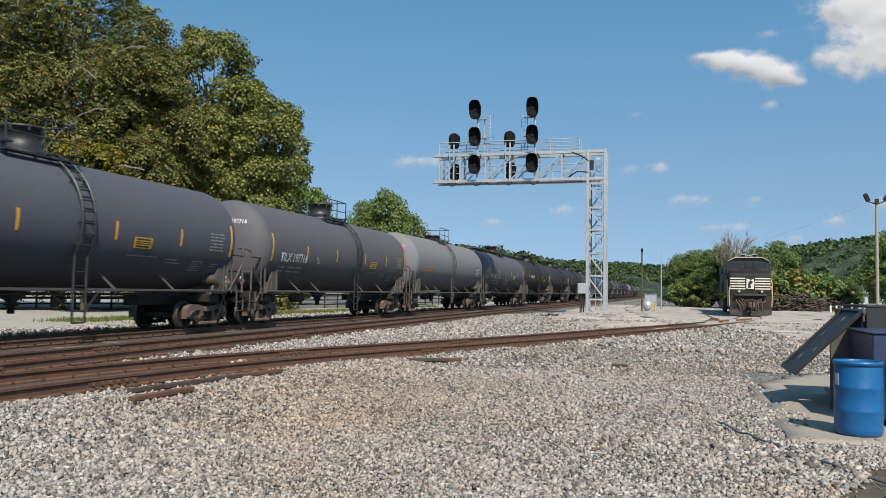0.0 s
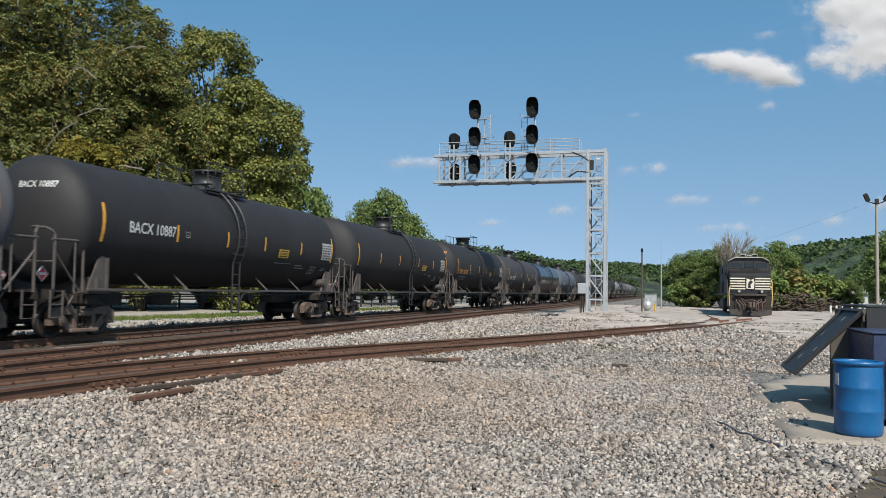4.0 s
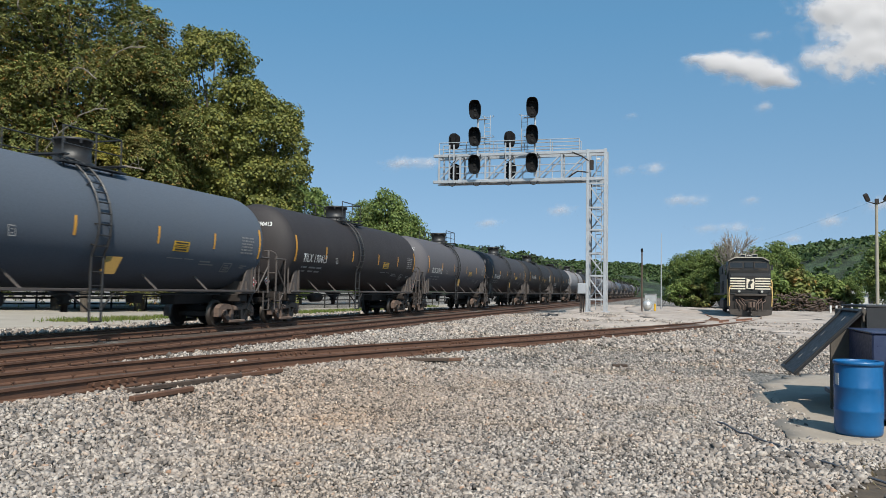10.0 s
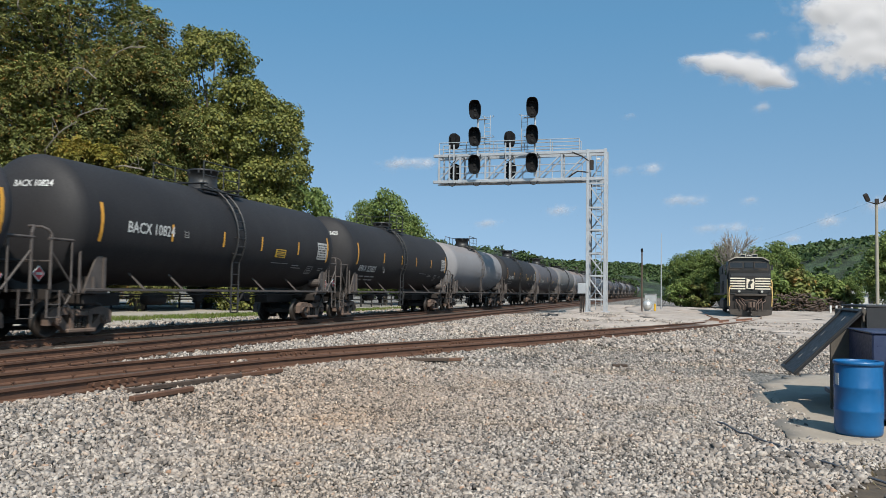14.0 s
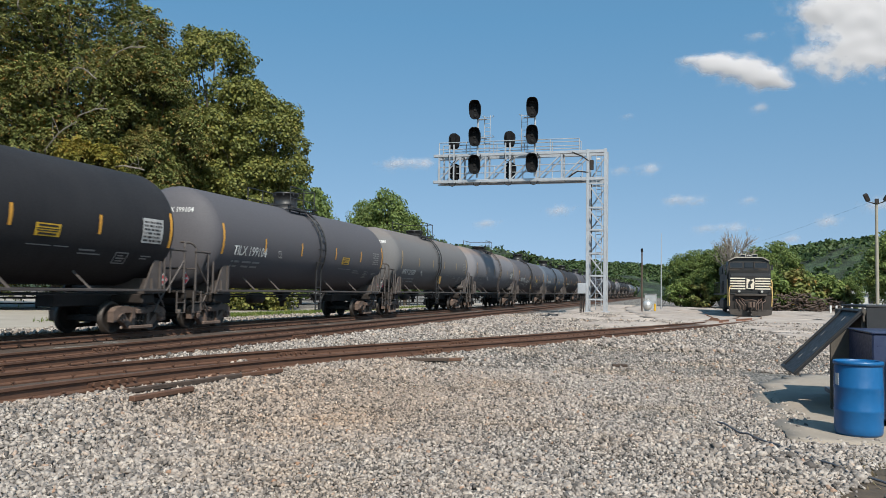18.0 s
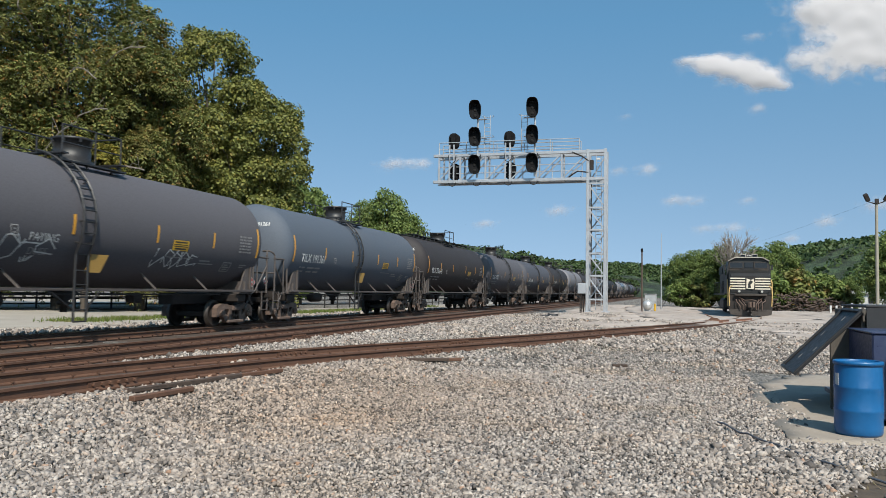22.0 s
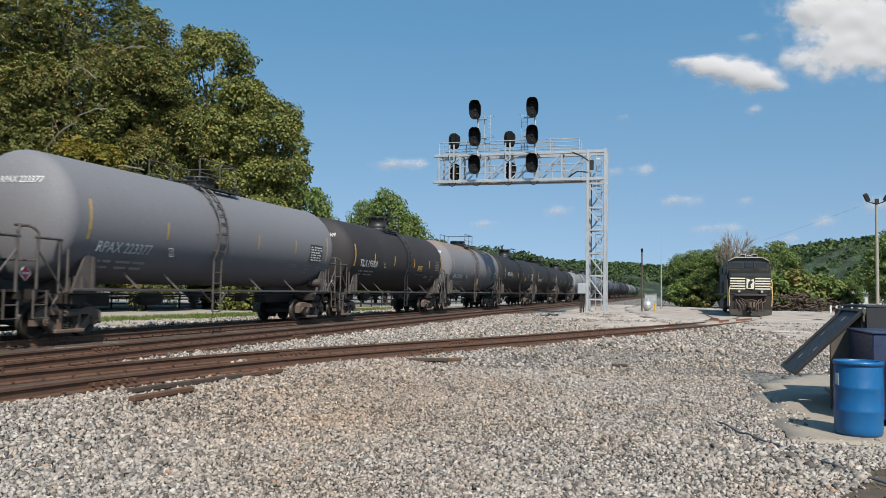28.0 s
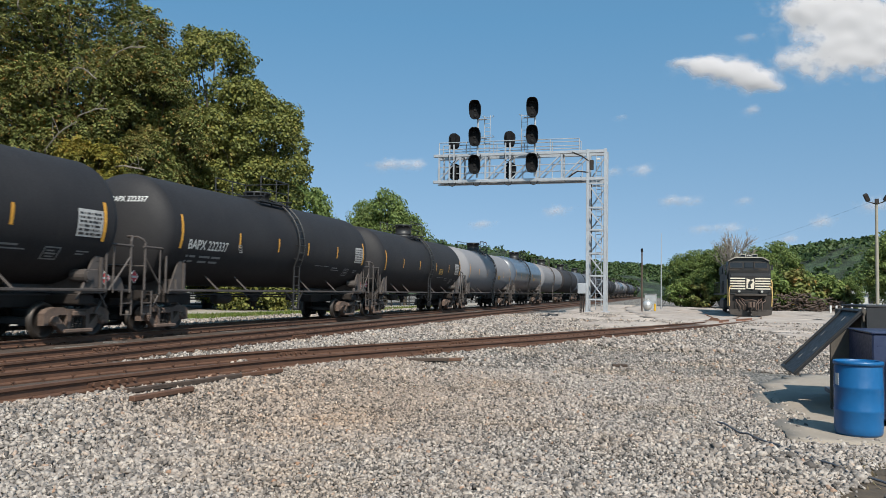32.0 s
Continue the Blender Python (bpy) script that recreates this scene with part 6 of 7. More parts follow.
def cloud_mesh(puffs, far):
    """One bank of vapour: a fine sheet that swells towards the yard where the puffs are thick."""
    right, up = puffs[0][:2]
    spots = [((px - right) * far, (py - up) * far, w * 1.25, h * 1.25, thick) for px, py, w, h, thick in puffs]
    x0, x1 = min(p[0] - 1.9 * p[2] for p in spots), max(p[0] + 1.9 * p[2] for p in spots)
    z0, z1 = min(p[1] - 1.9 * p[3] for p in spots), max(p[1] + 1.9 * p[3] for p in spots)
    nx, nz = max(12, int((x1 - x0) / 8)), max(10, int((z1 - z0) / 6))
    X, Z = np.meshgrid(np.linspace(x0, x1, nx), np.linspace(z0, z1, nz))
    rest = np.ones_like(X)
    for px, pz, w, h, thick in spots:
        rest *= 1 - np.clip(thick, 0, 0.98) * np.exp(-1.3 * (((X - px) / w) ** 2 + ((Z - pz) / h) ** 2) ** 1.2)
    d = 1 - rest
    lumps = np.array([noise.noise((x / 60, 3.0 + right * 40, z / 45)) for x, z in zip(X.ravel(), Z.ravel())]).reshape(X.shape)
    Y = -d * (18 + 5 * lumps)
    verts = np.stack([X, Y, Z], -1).reshape(-1, 3)
    i, j = np.meshgrid(np.arange(nx - 1), np.arange(nz - 1))
    a = (j * nx + i).ravel()
    me = mesh_np("puff", verts, np.stack([a, a + 1, a + nx + 1, a + nx], 1), CLOUD, True)
    me.attributes.new("vapour", "FLOAT", "POINT").data.foreach_set("value", d.ravel().astype(np.float32))
    return me


def build_clouds():
    """Clouds far off: bearing and height as slopes from the camera's axis, size in metres, drift over the clip."""
    far = 2600.0
    kinds = [
        # drift right and up over the clip, then puffs: right, up, half width, half height, density
        (-0.046, -0.002, [(0.498, 0.296, 92, 46, 0.95), (0.545, 0.284, 130, 80, 0.97), (0.530, 0.244, 110, 62, 0.85), (0.476, 0.234, 46, 26, 0.5), (0.590, 0.262, 130, 95, 0.97), (0.505, 0.222, 70, 34, 0.35)]),
        (-0.026, -0.007, [(0.318, 0.238, 46, 14, 0.4), (0.350, 0.232, 62, 30, 0.85), (0.384, 0.226, 80, 36, 0.95), (0.412, 0.216, 64, 32, 0.85), (0.434, 0.208, 46, 16, 0.35)]),
        (-0.026, -0.004, [(0.404, 0.268, 52, 18, 0.32)]), (-0.022, -0.006, [(0.405, 0.180, 30, 17, 0.42)]),
        (-0.022, -0.003, [(-0.045, 0.109, 62, 19, 0.5), (-0.012, 0.107, 46, 15, 0.4)]), (-0.012, -0.002, [(0.060, 0.034, 46, 14, 0.42)]),
        (-0.008, -0.001, [(0.148, 0.050, 48, 18, 0.45)]), (-0.021, -0.003, [(0.232, 0.101, 40, 18, 0.32), (0.268, 0.100, 40, 18, 0.38)]),
        (-0.010, -0.001, [(0.292, 0.063, 42, 18, 0.42), (0.315, 0.060, 40, 15, 0.36)]), (-0.012, -0.001, [(0.386, 0.063, 36, 16, 0.32)]),
        (-0.010, -0.001, [(0.330, 0.028, 60, 16, 0.32), (0.372, 0.026, 70, 16, 0.32)]), (-0.016, -0.001, [(0.485, 0.037, 46, 20, 0.45)]),
        (-0.010, -0.001, [(0.545, 0.058, 62, 24, 0.45)]), (-0.018, -0.003, [(0.240, 0.168, 30, 12, 0.25)]), (-0.006, 0.0, [(0.435, 0.014, 36, 16, 0.4)]),
    ]
    for dr, du, puffs in kinds:
        right, up = puffs[0][:2]
        cloud = thing("cloud", Matrix(), "soft white fair-weather cloud in the blue sky", "cloud", "drifting clouds")
        if len(puffs) < 4:
            puffs = [(px, py, w, h, 0.72 * thick) for px, py, w, h, thick in puffs]
        place("puff", cloud_mesh(puffs, far), cloud)
        keys = []
        for t in (0.0, 32.0):
            u = t / 32.0
            p = VIEW @ Vector(((right + dr * u) * far, (up + du * u) * far, -far))
            keys.append((t, Matrix.Translation(p) @ pose(0, 0, 0, 0, 0, 15.85)))
        cloud.matrix_basis = keys[0][1]
        CLOUDS.append((cloud, keys))


build_trees()
hill("hill_north", [(-420, 520, 60), (-250, 560, 47), (-157, 580, 36), (-97, 500, 26), (-62, 500, 15), (-34, 520, 5)], 240, 3, 2.6, "low wooded ridge beyond the railway", 2800, 1.0, 4.6)
hill("hill_far", [(-320, 1500, 58), (-70, 1540, 52), (10, 1540, 46), (120, 1500, 30)], 300, 4, 6.0, "distant hazy wooded hill", 2200, 1.8)
hill("hill_east", [(40, 760, 18), (70, 770, 26), (104, 756, 33), (133, 690, 39), (170, 640, 46), (300, 560, 55)], 260, 5, 3.0, "wooded hill behind the yard", 5600, 1.0, 1.9)
build_clouds()

# ---- things in the yard ----
BLUE_PLASTIC = worn("blue_plastic", (0.003, 0.090, 0.25), (0.006, 0.118, 0.31), 0.4, 0, 20, 2, 0.04)
SKIP_BLUE = worn("dark_blue_steel", (0.020, 0.030, 0.075), (0.035, 0.048, 0.10), 0.38, 0, 20, 2)
SKIP_RUST = worn("grimy_steel", (0.05, 0.043, 0.036), (0.11, 0.09, 0.07), 0.8, 0, 20, 2)
LID_BLACK = worn("black_plastic", (0.008, 0.008, 0.009), (0.022, 0.022, 0.024), 0.6, 0, 14, 2)
SILVER = worn("silver_paint", (0.55, 0.55, 0.54), (0.7, 0.7, 0.69), 0.35, 0.5, 20, 2, 0.05)
CABINET = worn("grey_cabinet", (0.30, 0.32, 0.33), (0.42, 0.43, 0.44), 0.6, 0.2, 20, 2)
POLE_PALE = worn("pale_pole", (0.24, 0.22, 0.17), (0.36, 0.33, 0.27), 0.8, 0, 20, 2)
LOG = worn("dark_logs", (0.05, 0.034, 0.026), (0.13, 0.09, 0.07), 0.9, 0, 12, 1)
DIRT = worn("pale_dirt", (0.28, 0.235, 0.20), (0.49, 0.42, 0.365), 0.95, 0, 6, 0.5, 0.4, 0.3)
ROAD_PALE = worn("pale_gravel_road", (0.26, 0.228, 0.19), (0.43, 0.385, 0.325), 0.95, 0, 9, 0.4, 0.3)
SOIL = worn("brown_soil", (0.05, 0.036, 0.025), (0.13, 0.095, 0.06), 0.95, 0, 9, 1.2, 0.5)
GRASS = leaf_material("grass_blades", (0.06, 0.10, 0.015), (0.15, 0.20, 0.04), (0.30, 0.26, 0.11), 0.2)
DRY = leaf_material("dry_stalks", (0.16, 0.12, 0.07), (0.30, 0.235, 0.14), (0.12, 0.14, 0.04), 0.08)
FENCE_DARK = worn("dark_fence", (0.012, 0.012, 0.012), (0.03, 0.028, 0.026), 0.7)
HOSE = worn("grey_hose", (0.05, 0.055, 0.07), (0.10, 0.11, 0.13), 0.5)
WALL_PALE = plain("pale_siding", (0.55, 0.55, 0.53), 0.7)


def sheet(name, outline, lift, mat, label, step, category, rough=0.0, heave=0.0):
    """A thin bed laid on the ground inside an outline with a ragged rim."""
    xs = [p[0] for p in outline]
    ys = [p[1] for p in outline]

    def inside(x, y):
        hit = False
        for (ax, ay), (bx, by) in zip(outline, outline[1:] + outline[:1]):
            if (ay > y) != (by > y) and x < (bx - ax) * (y - ay) / (by - ay) + ax:
                hit = not hit
        return hit
    bm = bmesh.new()
    grid = {}

    def vert(i, j):
        if (i, j) not in grid:
            x, y = min(xs) + i * step, min(ys) + j * step
            jx, jy = rough * noise.noise((x * 1.3, y * 1.3, 1)), rough * noise.noise((x * 1.3, y * 1.3, 9))
            grid[i, j] = bm.verts.new((x + jx, y + jy, ground_z(x + jx, y + jy) + lift + heave * max(0.0, 0.25 + noise.noise((x * 0.35, y * 0.35, 4)) + 0.7 * noise.noise((x * 1.1, y * 1.1, 8)))))
        return grid[i, j]
    for i in range(int((max(xs) - min(xs)) / step) + 1):
        for j in range(int((max(ys) - min(ys)) / step) + 1):
            if inside(min(xs) + (i + 0.5) * step, min(ys) + (j + 0.5) * step):
                bm.faces.new((vert(i, j), vert(i + 1, j), vert(i + 1, j + 1), vert(i, j + 1)))
    rim = [e for e in bm.edges if e.is_boundary]
    down = bmesh.ops.extrude_edge_only(bm, edges=rim)["geom"]
    for v in down:
        if isinstance(v, bmesh.types.BMVert):
            v.co.z -= lift + 0.06
    bmesh.ops.recalc_face_normals(bm, faces=bm.faces)
    return tagged(new(name, mesh_of(name, bm, mat, True)), label, category, kind="structure")


def barrel_meshes():
    bm = bmesh.new()
    spin(bm, [(0.0, 0.0), (0.0, 0.265), (0.03, 0.285), (0.10, 0.29), (0.285, 0.292), (0.30, 0.298), (0.315, 0.292), (0.56, 0.292), (0.575, 0.298), (0.59, 0.292), (0.80, 0.288), (0.84, 0.282), (0.88, 0.27), (0.88, 0.258), (0.83, 0.262), (0.5, 0.27), (0.03, 0.265), (0.02, 0.0)], "z", 40)
    body = mesh_of("body", bm, BLUE_PLASTIC)
    bm = bmesh.new()
    spin(bm, [(0.845, 0.284), (0.845, 0.302), (0.885, 0.302), (0.892, 0.292), (0.892, 0.262), (0.88, 0.258), (0.87, 0.262)], "z", 40)
    rim = mesh_of("rim", bm, BLUE_PLASTIC)
    return body, rim


def build_barrels():
    body, rim = barrel_meshes()
    for x, y in ((2.19, 10.96), (2.98, 11.75)):
        b = thing("barrel", pose(x, y, ground_z(x, y) + 0.035, 0, 0, 20), "open blue plastic drum standing on the concrete slab", "barrel", "blue barrels")
        b.scale = (0.935, 0.935, 1.0)
        place("body", body, b)
        place("rim", rim, b)
        bm = bmesh.new()
        box(bm, -0.03, 0.03, -0.298, -0.293, 0.60, 0.74, 0, 0, pose(0, 0, 0, 0, 0, -88))
        part("sticker", bm, WHITE_PAINT, b)


def build_skip():
    """Steel refuse container with a loading box in front and its lid hanging open."""
    s = thing("dumpster", pose(0, 0, 0.045), "dark blue steel dumpster with its black lid hanging open", "dumpster")

    def piece(name, make, mat=SKIP_BLUE, label=""):
        bm = bmesh.new()
        make(bm)
        return part(name, bm, mat, s, label)
    piece("end_panel", lambda bm: prism(bm, [(2.27, 0.0), (2.52, 0.0), (2.52, 1.25), (2.27, 1.0)], 13.2, 13.28, "y"), SKIP_RUST, "grimy rust-brown end panel")
    piece("side_wall", lambda bm: box(bm, 2.70, 2.76, 13.28, 15.3, 0.05, 1.46, 0.012), SKIP_RUST)
    piece("back_wall", lambda bm: box(bm, 2.76, 4.7, 15.24, 15.3, 0.05, 1.46, 0.012), SKIP_RUST)
    piece("far_wall", lambda bm: box(bm, 4.64, 4.7, 13.28, 15.24, 0.05, 1.46, 0.012), SKIP_RUST)
    piece("floor_pan", lambda bm: box(bm, 2.52, 4.64, 13.2, 15.24, 0.05, 0.12))
    body = piece("loading_box", lambda bm: box(bm, 2.52, 4.7, 11.75, 13.2, 0.06, 1.18, 0.02))
    piece("top_flange", lambda bm: box(bm, 2.50, 4.72, 11.73, 13.22, 1.18, 1.205, 0.006))
    piece("lip", lambda bm: prism(bm, [(13.2, 1.205), (13.26, 1.205), (13.26, 1.50), (13.2, 1.50)], 2.76, 4.7, "x"), LID_BLACK)
    for x in (3.1, 3.9):
        piece("stiffener", lambda bm: box(bm, x - 0.04, x + 0.04, 11.70, 11.75, 0.1, 1.15, 0.008))
    piece("fork_pocket", lambda bm: box(bm, 2.75, 4.6, 11.62, 11.70, 0.55, 0.76, 0.01))
    piece("top_rail", lambda bm: rod(bm, (2.72, 13.15, 1.445), (2.72, 14.7, 1.445), 0.03, 8), SKIP_RUST)
    for y in (13.25, 14.86):
        piece("hinge_arm", lambda bm: bar(bm, (2.73, y, 1.30), (2.72, y, 1.50), 0.05, 0.03), SKIP_RUST)
    m = pose(2.72, 13.18, 1.46) @ pose(0, 0, 0, 0, -45.5, 0)
    def lid(bm):
        box(bm, -1.37, 0.0, 0.0, 1.4, -0.025, 0.0, 0.006, 0, m)
        for a, b, c, d in ((-1.37, 0.0, 0.0, 0.05), (-1.37, 0.0, 1.35, 1.4), (-1.37, -1.32, 0.05, 1.35), (-0.05, 0.0, 0.05, 1.35)):
            box(bm, a, b, c, d, 0.0, 0.035, 0.006, 0, m)
    piece("lid", lid, LID_BLACK, "black plastic lid hanging open")
    for a, y in ((-0.25, 0.7), (-0.9, 0.4), (-1.1, 0.9), (-0.6, 1.0)):
        piece("lid_label", lambda bm: box(bm, a, a + 0.09, y, y + 0.05, 0.002, 0.006, 0, 0, m), FAINT_PAINT)
    piece("top_lid", lambda bm: box(bm, 2.76, 4.7, 13.26, 15.1, 1.50, 1.54, 0.01), LID_BLACK)


def build_slab():
    sheet("slab", [(1.40, 10.35), (6.5, 10.2), (6.5, 18.5), (2.6, 18.8), (1.55, 16.2), (1.36, 13.2)], 0.035, CONCRETE, "worn pale concrete slab under the dumpster", 0.3, "slab", 0.22)
    sheet("soil_patch", [(1.30, 6.4), (4.2, 6.4), (4.2, 10.0), (2.6, 9.9), (1.75, 9.0), (1.45, 8.2)], 0.012, SOIL, "bare brown soil with dry weeds", 0.25, "soil", 0.25)
    sheet("dirt_road", [(-2.6, 62), (-1.0, 50), (2.5, 43.5), (4.2, 37), (3.6, 30), (7, 27), (30, 26), (60, 45), (60, 100), (20, 92), (9, 90), (-1.5, 112), (-4.5, 112), (-5.0, 85), (-3.4, 70)], 0.015, DIRT, "pale sandy dirt area across the yard", 0.6, "road", 0.8, 0.09)
    sheet("sand_patch", [(-4.9, 112), (-8.6, 112), (-8.8, 62), (-7.6, 52), (-5.6, 43), (-3.2, 38.5), (-0.6, 36.5), (-0.4, 42), (-1.3, 50), (-2.9, 62), (-3.6, 70), (-5.1, 85)], 0.013, DIRT, "pale sandy ground round the signal bridge", 0.4, "ground", 0.5, 0.16)
    sheet("gravel_road", [(-75, 6), (-31, 12), (-24.5, 26), (-24.2, 90), (-24, 160), (-28, 160), (-30.0, 70), (-34.5, 56), (-44, 44), (-80, 30)], 0.015, ROAD_PALE, "pale gravel road behind the train", 1.0, "road", 0.7)
    sheet("gravel_lot", [(-90, 30), (-46.5, 47.2), (-39, 57), (-46, 75), (-60, 130), (-120, 130), (-130, 60)], 0.012, ROAD_PALE, "pale gravel lot beyond the dark fence", 2.0, "gravel lot", 1.0)


def build_beds():
    """Oil-dark, fouled ballast between and under the rails."""
    sheet("ballast_bed", [(-18.3, -40), (-10.75, -40), (-10.75, 12), (-10.7, 140), (-10.7, 320), (-18.3, 320)], 0.012, FOULED, "dark fouled ballast between the main rails", 1.0, "ballast", 0.25)
    line = [0.5 * k for k in range(-20, 113)]
    left = [(siding(y)[0] - 1.0, y) for y in line]
    right = [(siding(y)[0] + 0.72, y) for y in line]
    sheet("side_ballast", left + right[::-1], 0.014, FOULED, "dark rusty ballast between the side track's rails", 0.3, "ballast", 0.12)


def build_fence():
    f = thing("fence", Matrix(), "low dark rail fence beyond the gravel road", "fence")
    line = [Vector(p) for p in ((-66, 34.5, 0), (-46.5, 47, 0), (-30.2, 67.5, 0), (-28.2, 95, 0), (-27.8, 130, 0))]
    bm = bmesh.new()
    box(bm, -0.06, 0.06, -0.06, 0.06, -0.2, 1.25, 0.015)
    post = mesh_of("post", bm, FENCE_DARK)
    for a, b in zip(line, line[1:]):
        n = max(1, round((b - a).length / 2.6))
        for k in range(n):
            p, q = a.lerp(b, k / n), a.lerp(b, (k + 1) / n)
            z = ground_z(p.x, p.y)
            place("post", post, f, pose(p.x, p.y, z))
            for h in (0.35, 0.75, 1.12):
                bm = bmesh.new()
                bar(bm, (p.x, p.y, z + h), (q.x, q.y, ground_z(q.x, q.y) + h), 0.05, 0.11)
                part("rail", bm, FENCE_DARK, f)


def blades(name, spots, per, high, spread, label, mat=GRASS, seed=1):
    rnd = np.random.RandomState(seed)
    v, f = [], []
    for x, y, r in spots:
        n = int(per * r * r)
        px, py = x + rnd.normal(0, r * 0.5, n), y + rnd.normal(0, r * 0.5, n)
        for a, b in zip(px, py):
            z = ground_z(a, b) - 0.01
            h = high * rnd.uniform(0.4, 1.3)
            ang = rnd.uniform(0, 6.28)
            w = 0.012 + 0.02 * rnd.rand() + high * 0.03
            lean = rnd.normal(0, spread, 2) * h
            k = len(v)
            v += [(a - w * math.cos(ang), b - w * math.sin(ang), z), (a + w * math.cos(ang), b + w * math.sin(ang), z), (a + lean[0], b + lean[1], z + h)]
            f.append((k, k + 1, k + 2))
    return tagged(new(name, mesh_np(name, v, f, mat)), label, "grass", kind="stuff")


def build_stones():
    """Loose crushed stone, thickest where the eye is near."""
    rnd = np.random.RandomState(4)
    base = []
    for k in range(9):
        # a sharp chip: a broken three-sided block, its corners pulled about
        turn = rnd.uniform(0, 6.28)
        c = []
        for z in (1.0, -1.0):
            for i in range(3):
                a = turn + i * 2.094 + rnd.uniform(-0.45, 0.45)
                r = rnd.uniform(0.75, 1.3) * (0.8 if z > 0 else 1.05)
                c.append((r * math.cos(a), r * math.sin(a), z * rnd.uniform(0.55, 1.0)))
        base.append(c)
    quads = np.array([[0, 1, 2], [5, 4, 3], [0, 3, 1], [1, 3, 4], [1, 4, 2], [2, 4, 5], [2, 5, 0], [0, 5, 3]])
    verts, faces, count = [], [], 0

    track_y = np.linspace(-10, 120, 500)
    track_x = np.array([siding(y)[0] for y in track_y])

    def scatter(x, y, size):
        """Chips of about the given half size at arrays of x and y."""
        nonlocal count
        keep = (y > 9.4) | (x < 1.40 + (y - 7.6) * 0.42) | (rnd.rand(len(x)) < 0.04)
        x, y = x[keep], y[keep]
        n = len(x)
        s = size * rnd.choice([0.6, 0.8, 1.0, 1.15, 1.45], n) * rnd.uniform(0.8, 1.2, n)
        s *= 1.0 + 0.25 * np.sin(x * 1.1 + 2 * np.sin(y * 0.7)) * np.sin(y * 0.9 + x * 0.4)
        a, b, c = rnd.normal(0, 0.6, n), rnd.normal(0, 0.6, n), rnd.uniform(0, 6.28, n)
        p = np.array(base)[rnd.randint(0, 9, n)] * (s[:, None] * np.array([1.2, 0.9, 0.62]))[:, None, :]
        for i, j, t in ((1, 2, a), (0, 2, b), (0, 1, c)):
            u, v = p[:, :, i].copy(), p[:, :, j].copy()
            p[:, :, i] = u * np.cos(t)[:, None] - v * np.sin(t)[:, None]
            p[:, :, j] = u * np.sin(t)[:, None] + v * np.cos(t)[:, None]
        p += np.stack([x, y, lay(x, y) + s * rnd.uniform(0.0, 0.8, n)], 1)[:, None, :]
        verts.append(p.reshape(-1, 3))
        faces.append((quads[None] + (count + np.arange(n) * 6)[:, None, None]).reshape(-1, 3))
        count += n * 6

    def wedge(n, d0, d1, power, a0, a1):
        """Points in a sector round the tripod."""
        d = d0 + (d1 - d0) * rnd.rand(n) ** power
        a = np.radians(15.85 + rnd.uniform(a0, a1, n))
        x, y = -d * np.sin(a), d * np.cos(a)
        return x, y, np.interp(y, track_y, track_x)

    x, y, sx = wedge(128000, 5.2, 17.7, 1.25, -31, 31)
    ok = (x > sx + 0.86) & ~((x > 1.35) & (y > 10.1))
    scatter(x[ok], y[ok], 0.0225)
    x, y, sx = wedge(50000, 15, 37, 1.2, -31, 24)
    ok = (np.abs(x - sx) > 0.9) & (x > -10.4) & ~((x > 1.5) & (y > 10) & (y < 19))
    scatter(x[ok], y[ok], 0.029)
    scatter(TRACK2_X + rnd.uniform(1.05, 3.8, 9000), rnd.uniform(14, 56, 9000), 0.042)
    scatter(-19.3 - 5.2 * rnd.rand(9000) ** 1.5, rnd.uniform(12, 70, 9000), 0.05)
    scatter(rnd.uniform(0.2, 1.75, 800), rnd.uniform(6.6, 9.9, 800), 0.032)
    scatter(rnd.uniform(1.15, 1.72, 1500) + 0.1 * rnd.normal(size=1500), rnd.uniform(10.4, 16.5, 1500), 0.024)
    scatter(rnd.uniform(1.3, 3.6, 2200), 10.15 + 0.25 * rnd.normal(size=2200), 0.024)
    y = rnd.uniform(28, 58, 9000)
    x = rnd.uniform(-9.6, np.minimum(-3.4, np.interp(y, track_y, track_x) - 1.2))
    scatter(x, y, 0.055)
    # strewn thinly over the sandy yard
    x, y = rnd.uniform(-3.5, 9, 9000), 25 + 26 * rnd.rand(9000) ** 1.4
    ok = np.abs(x - np.interp(y, track_y, track_x)) > 0.9
    scatter(x[ok], y[ok], 0.05)
    ob = new("loose_stones", mesh_np("loose_stones", np.concatenate(verts), np.concatenate(faces), STONE))
    return tagged(ob, "loose grey and tan crushed stones", "gravel", kind="stuff")


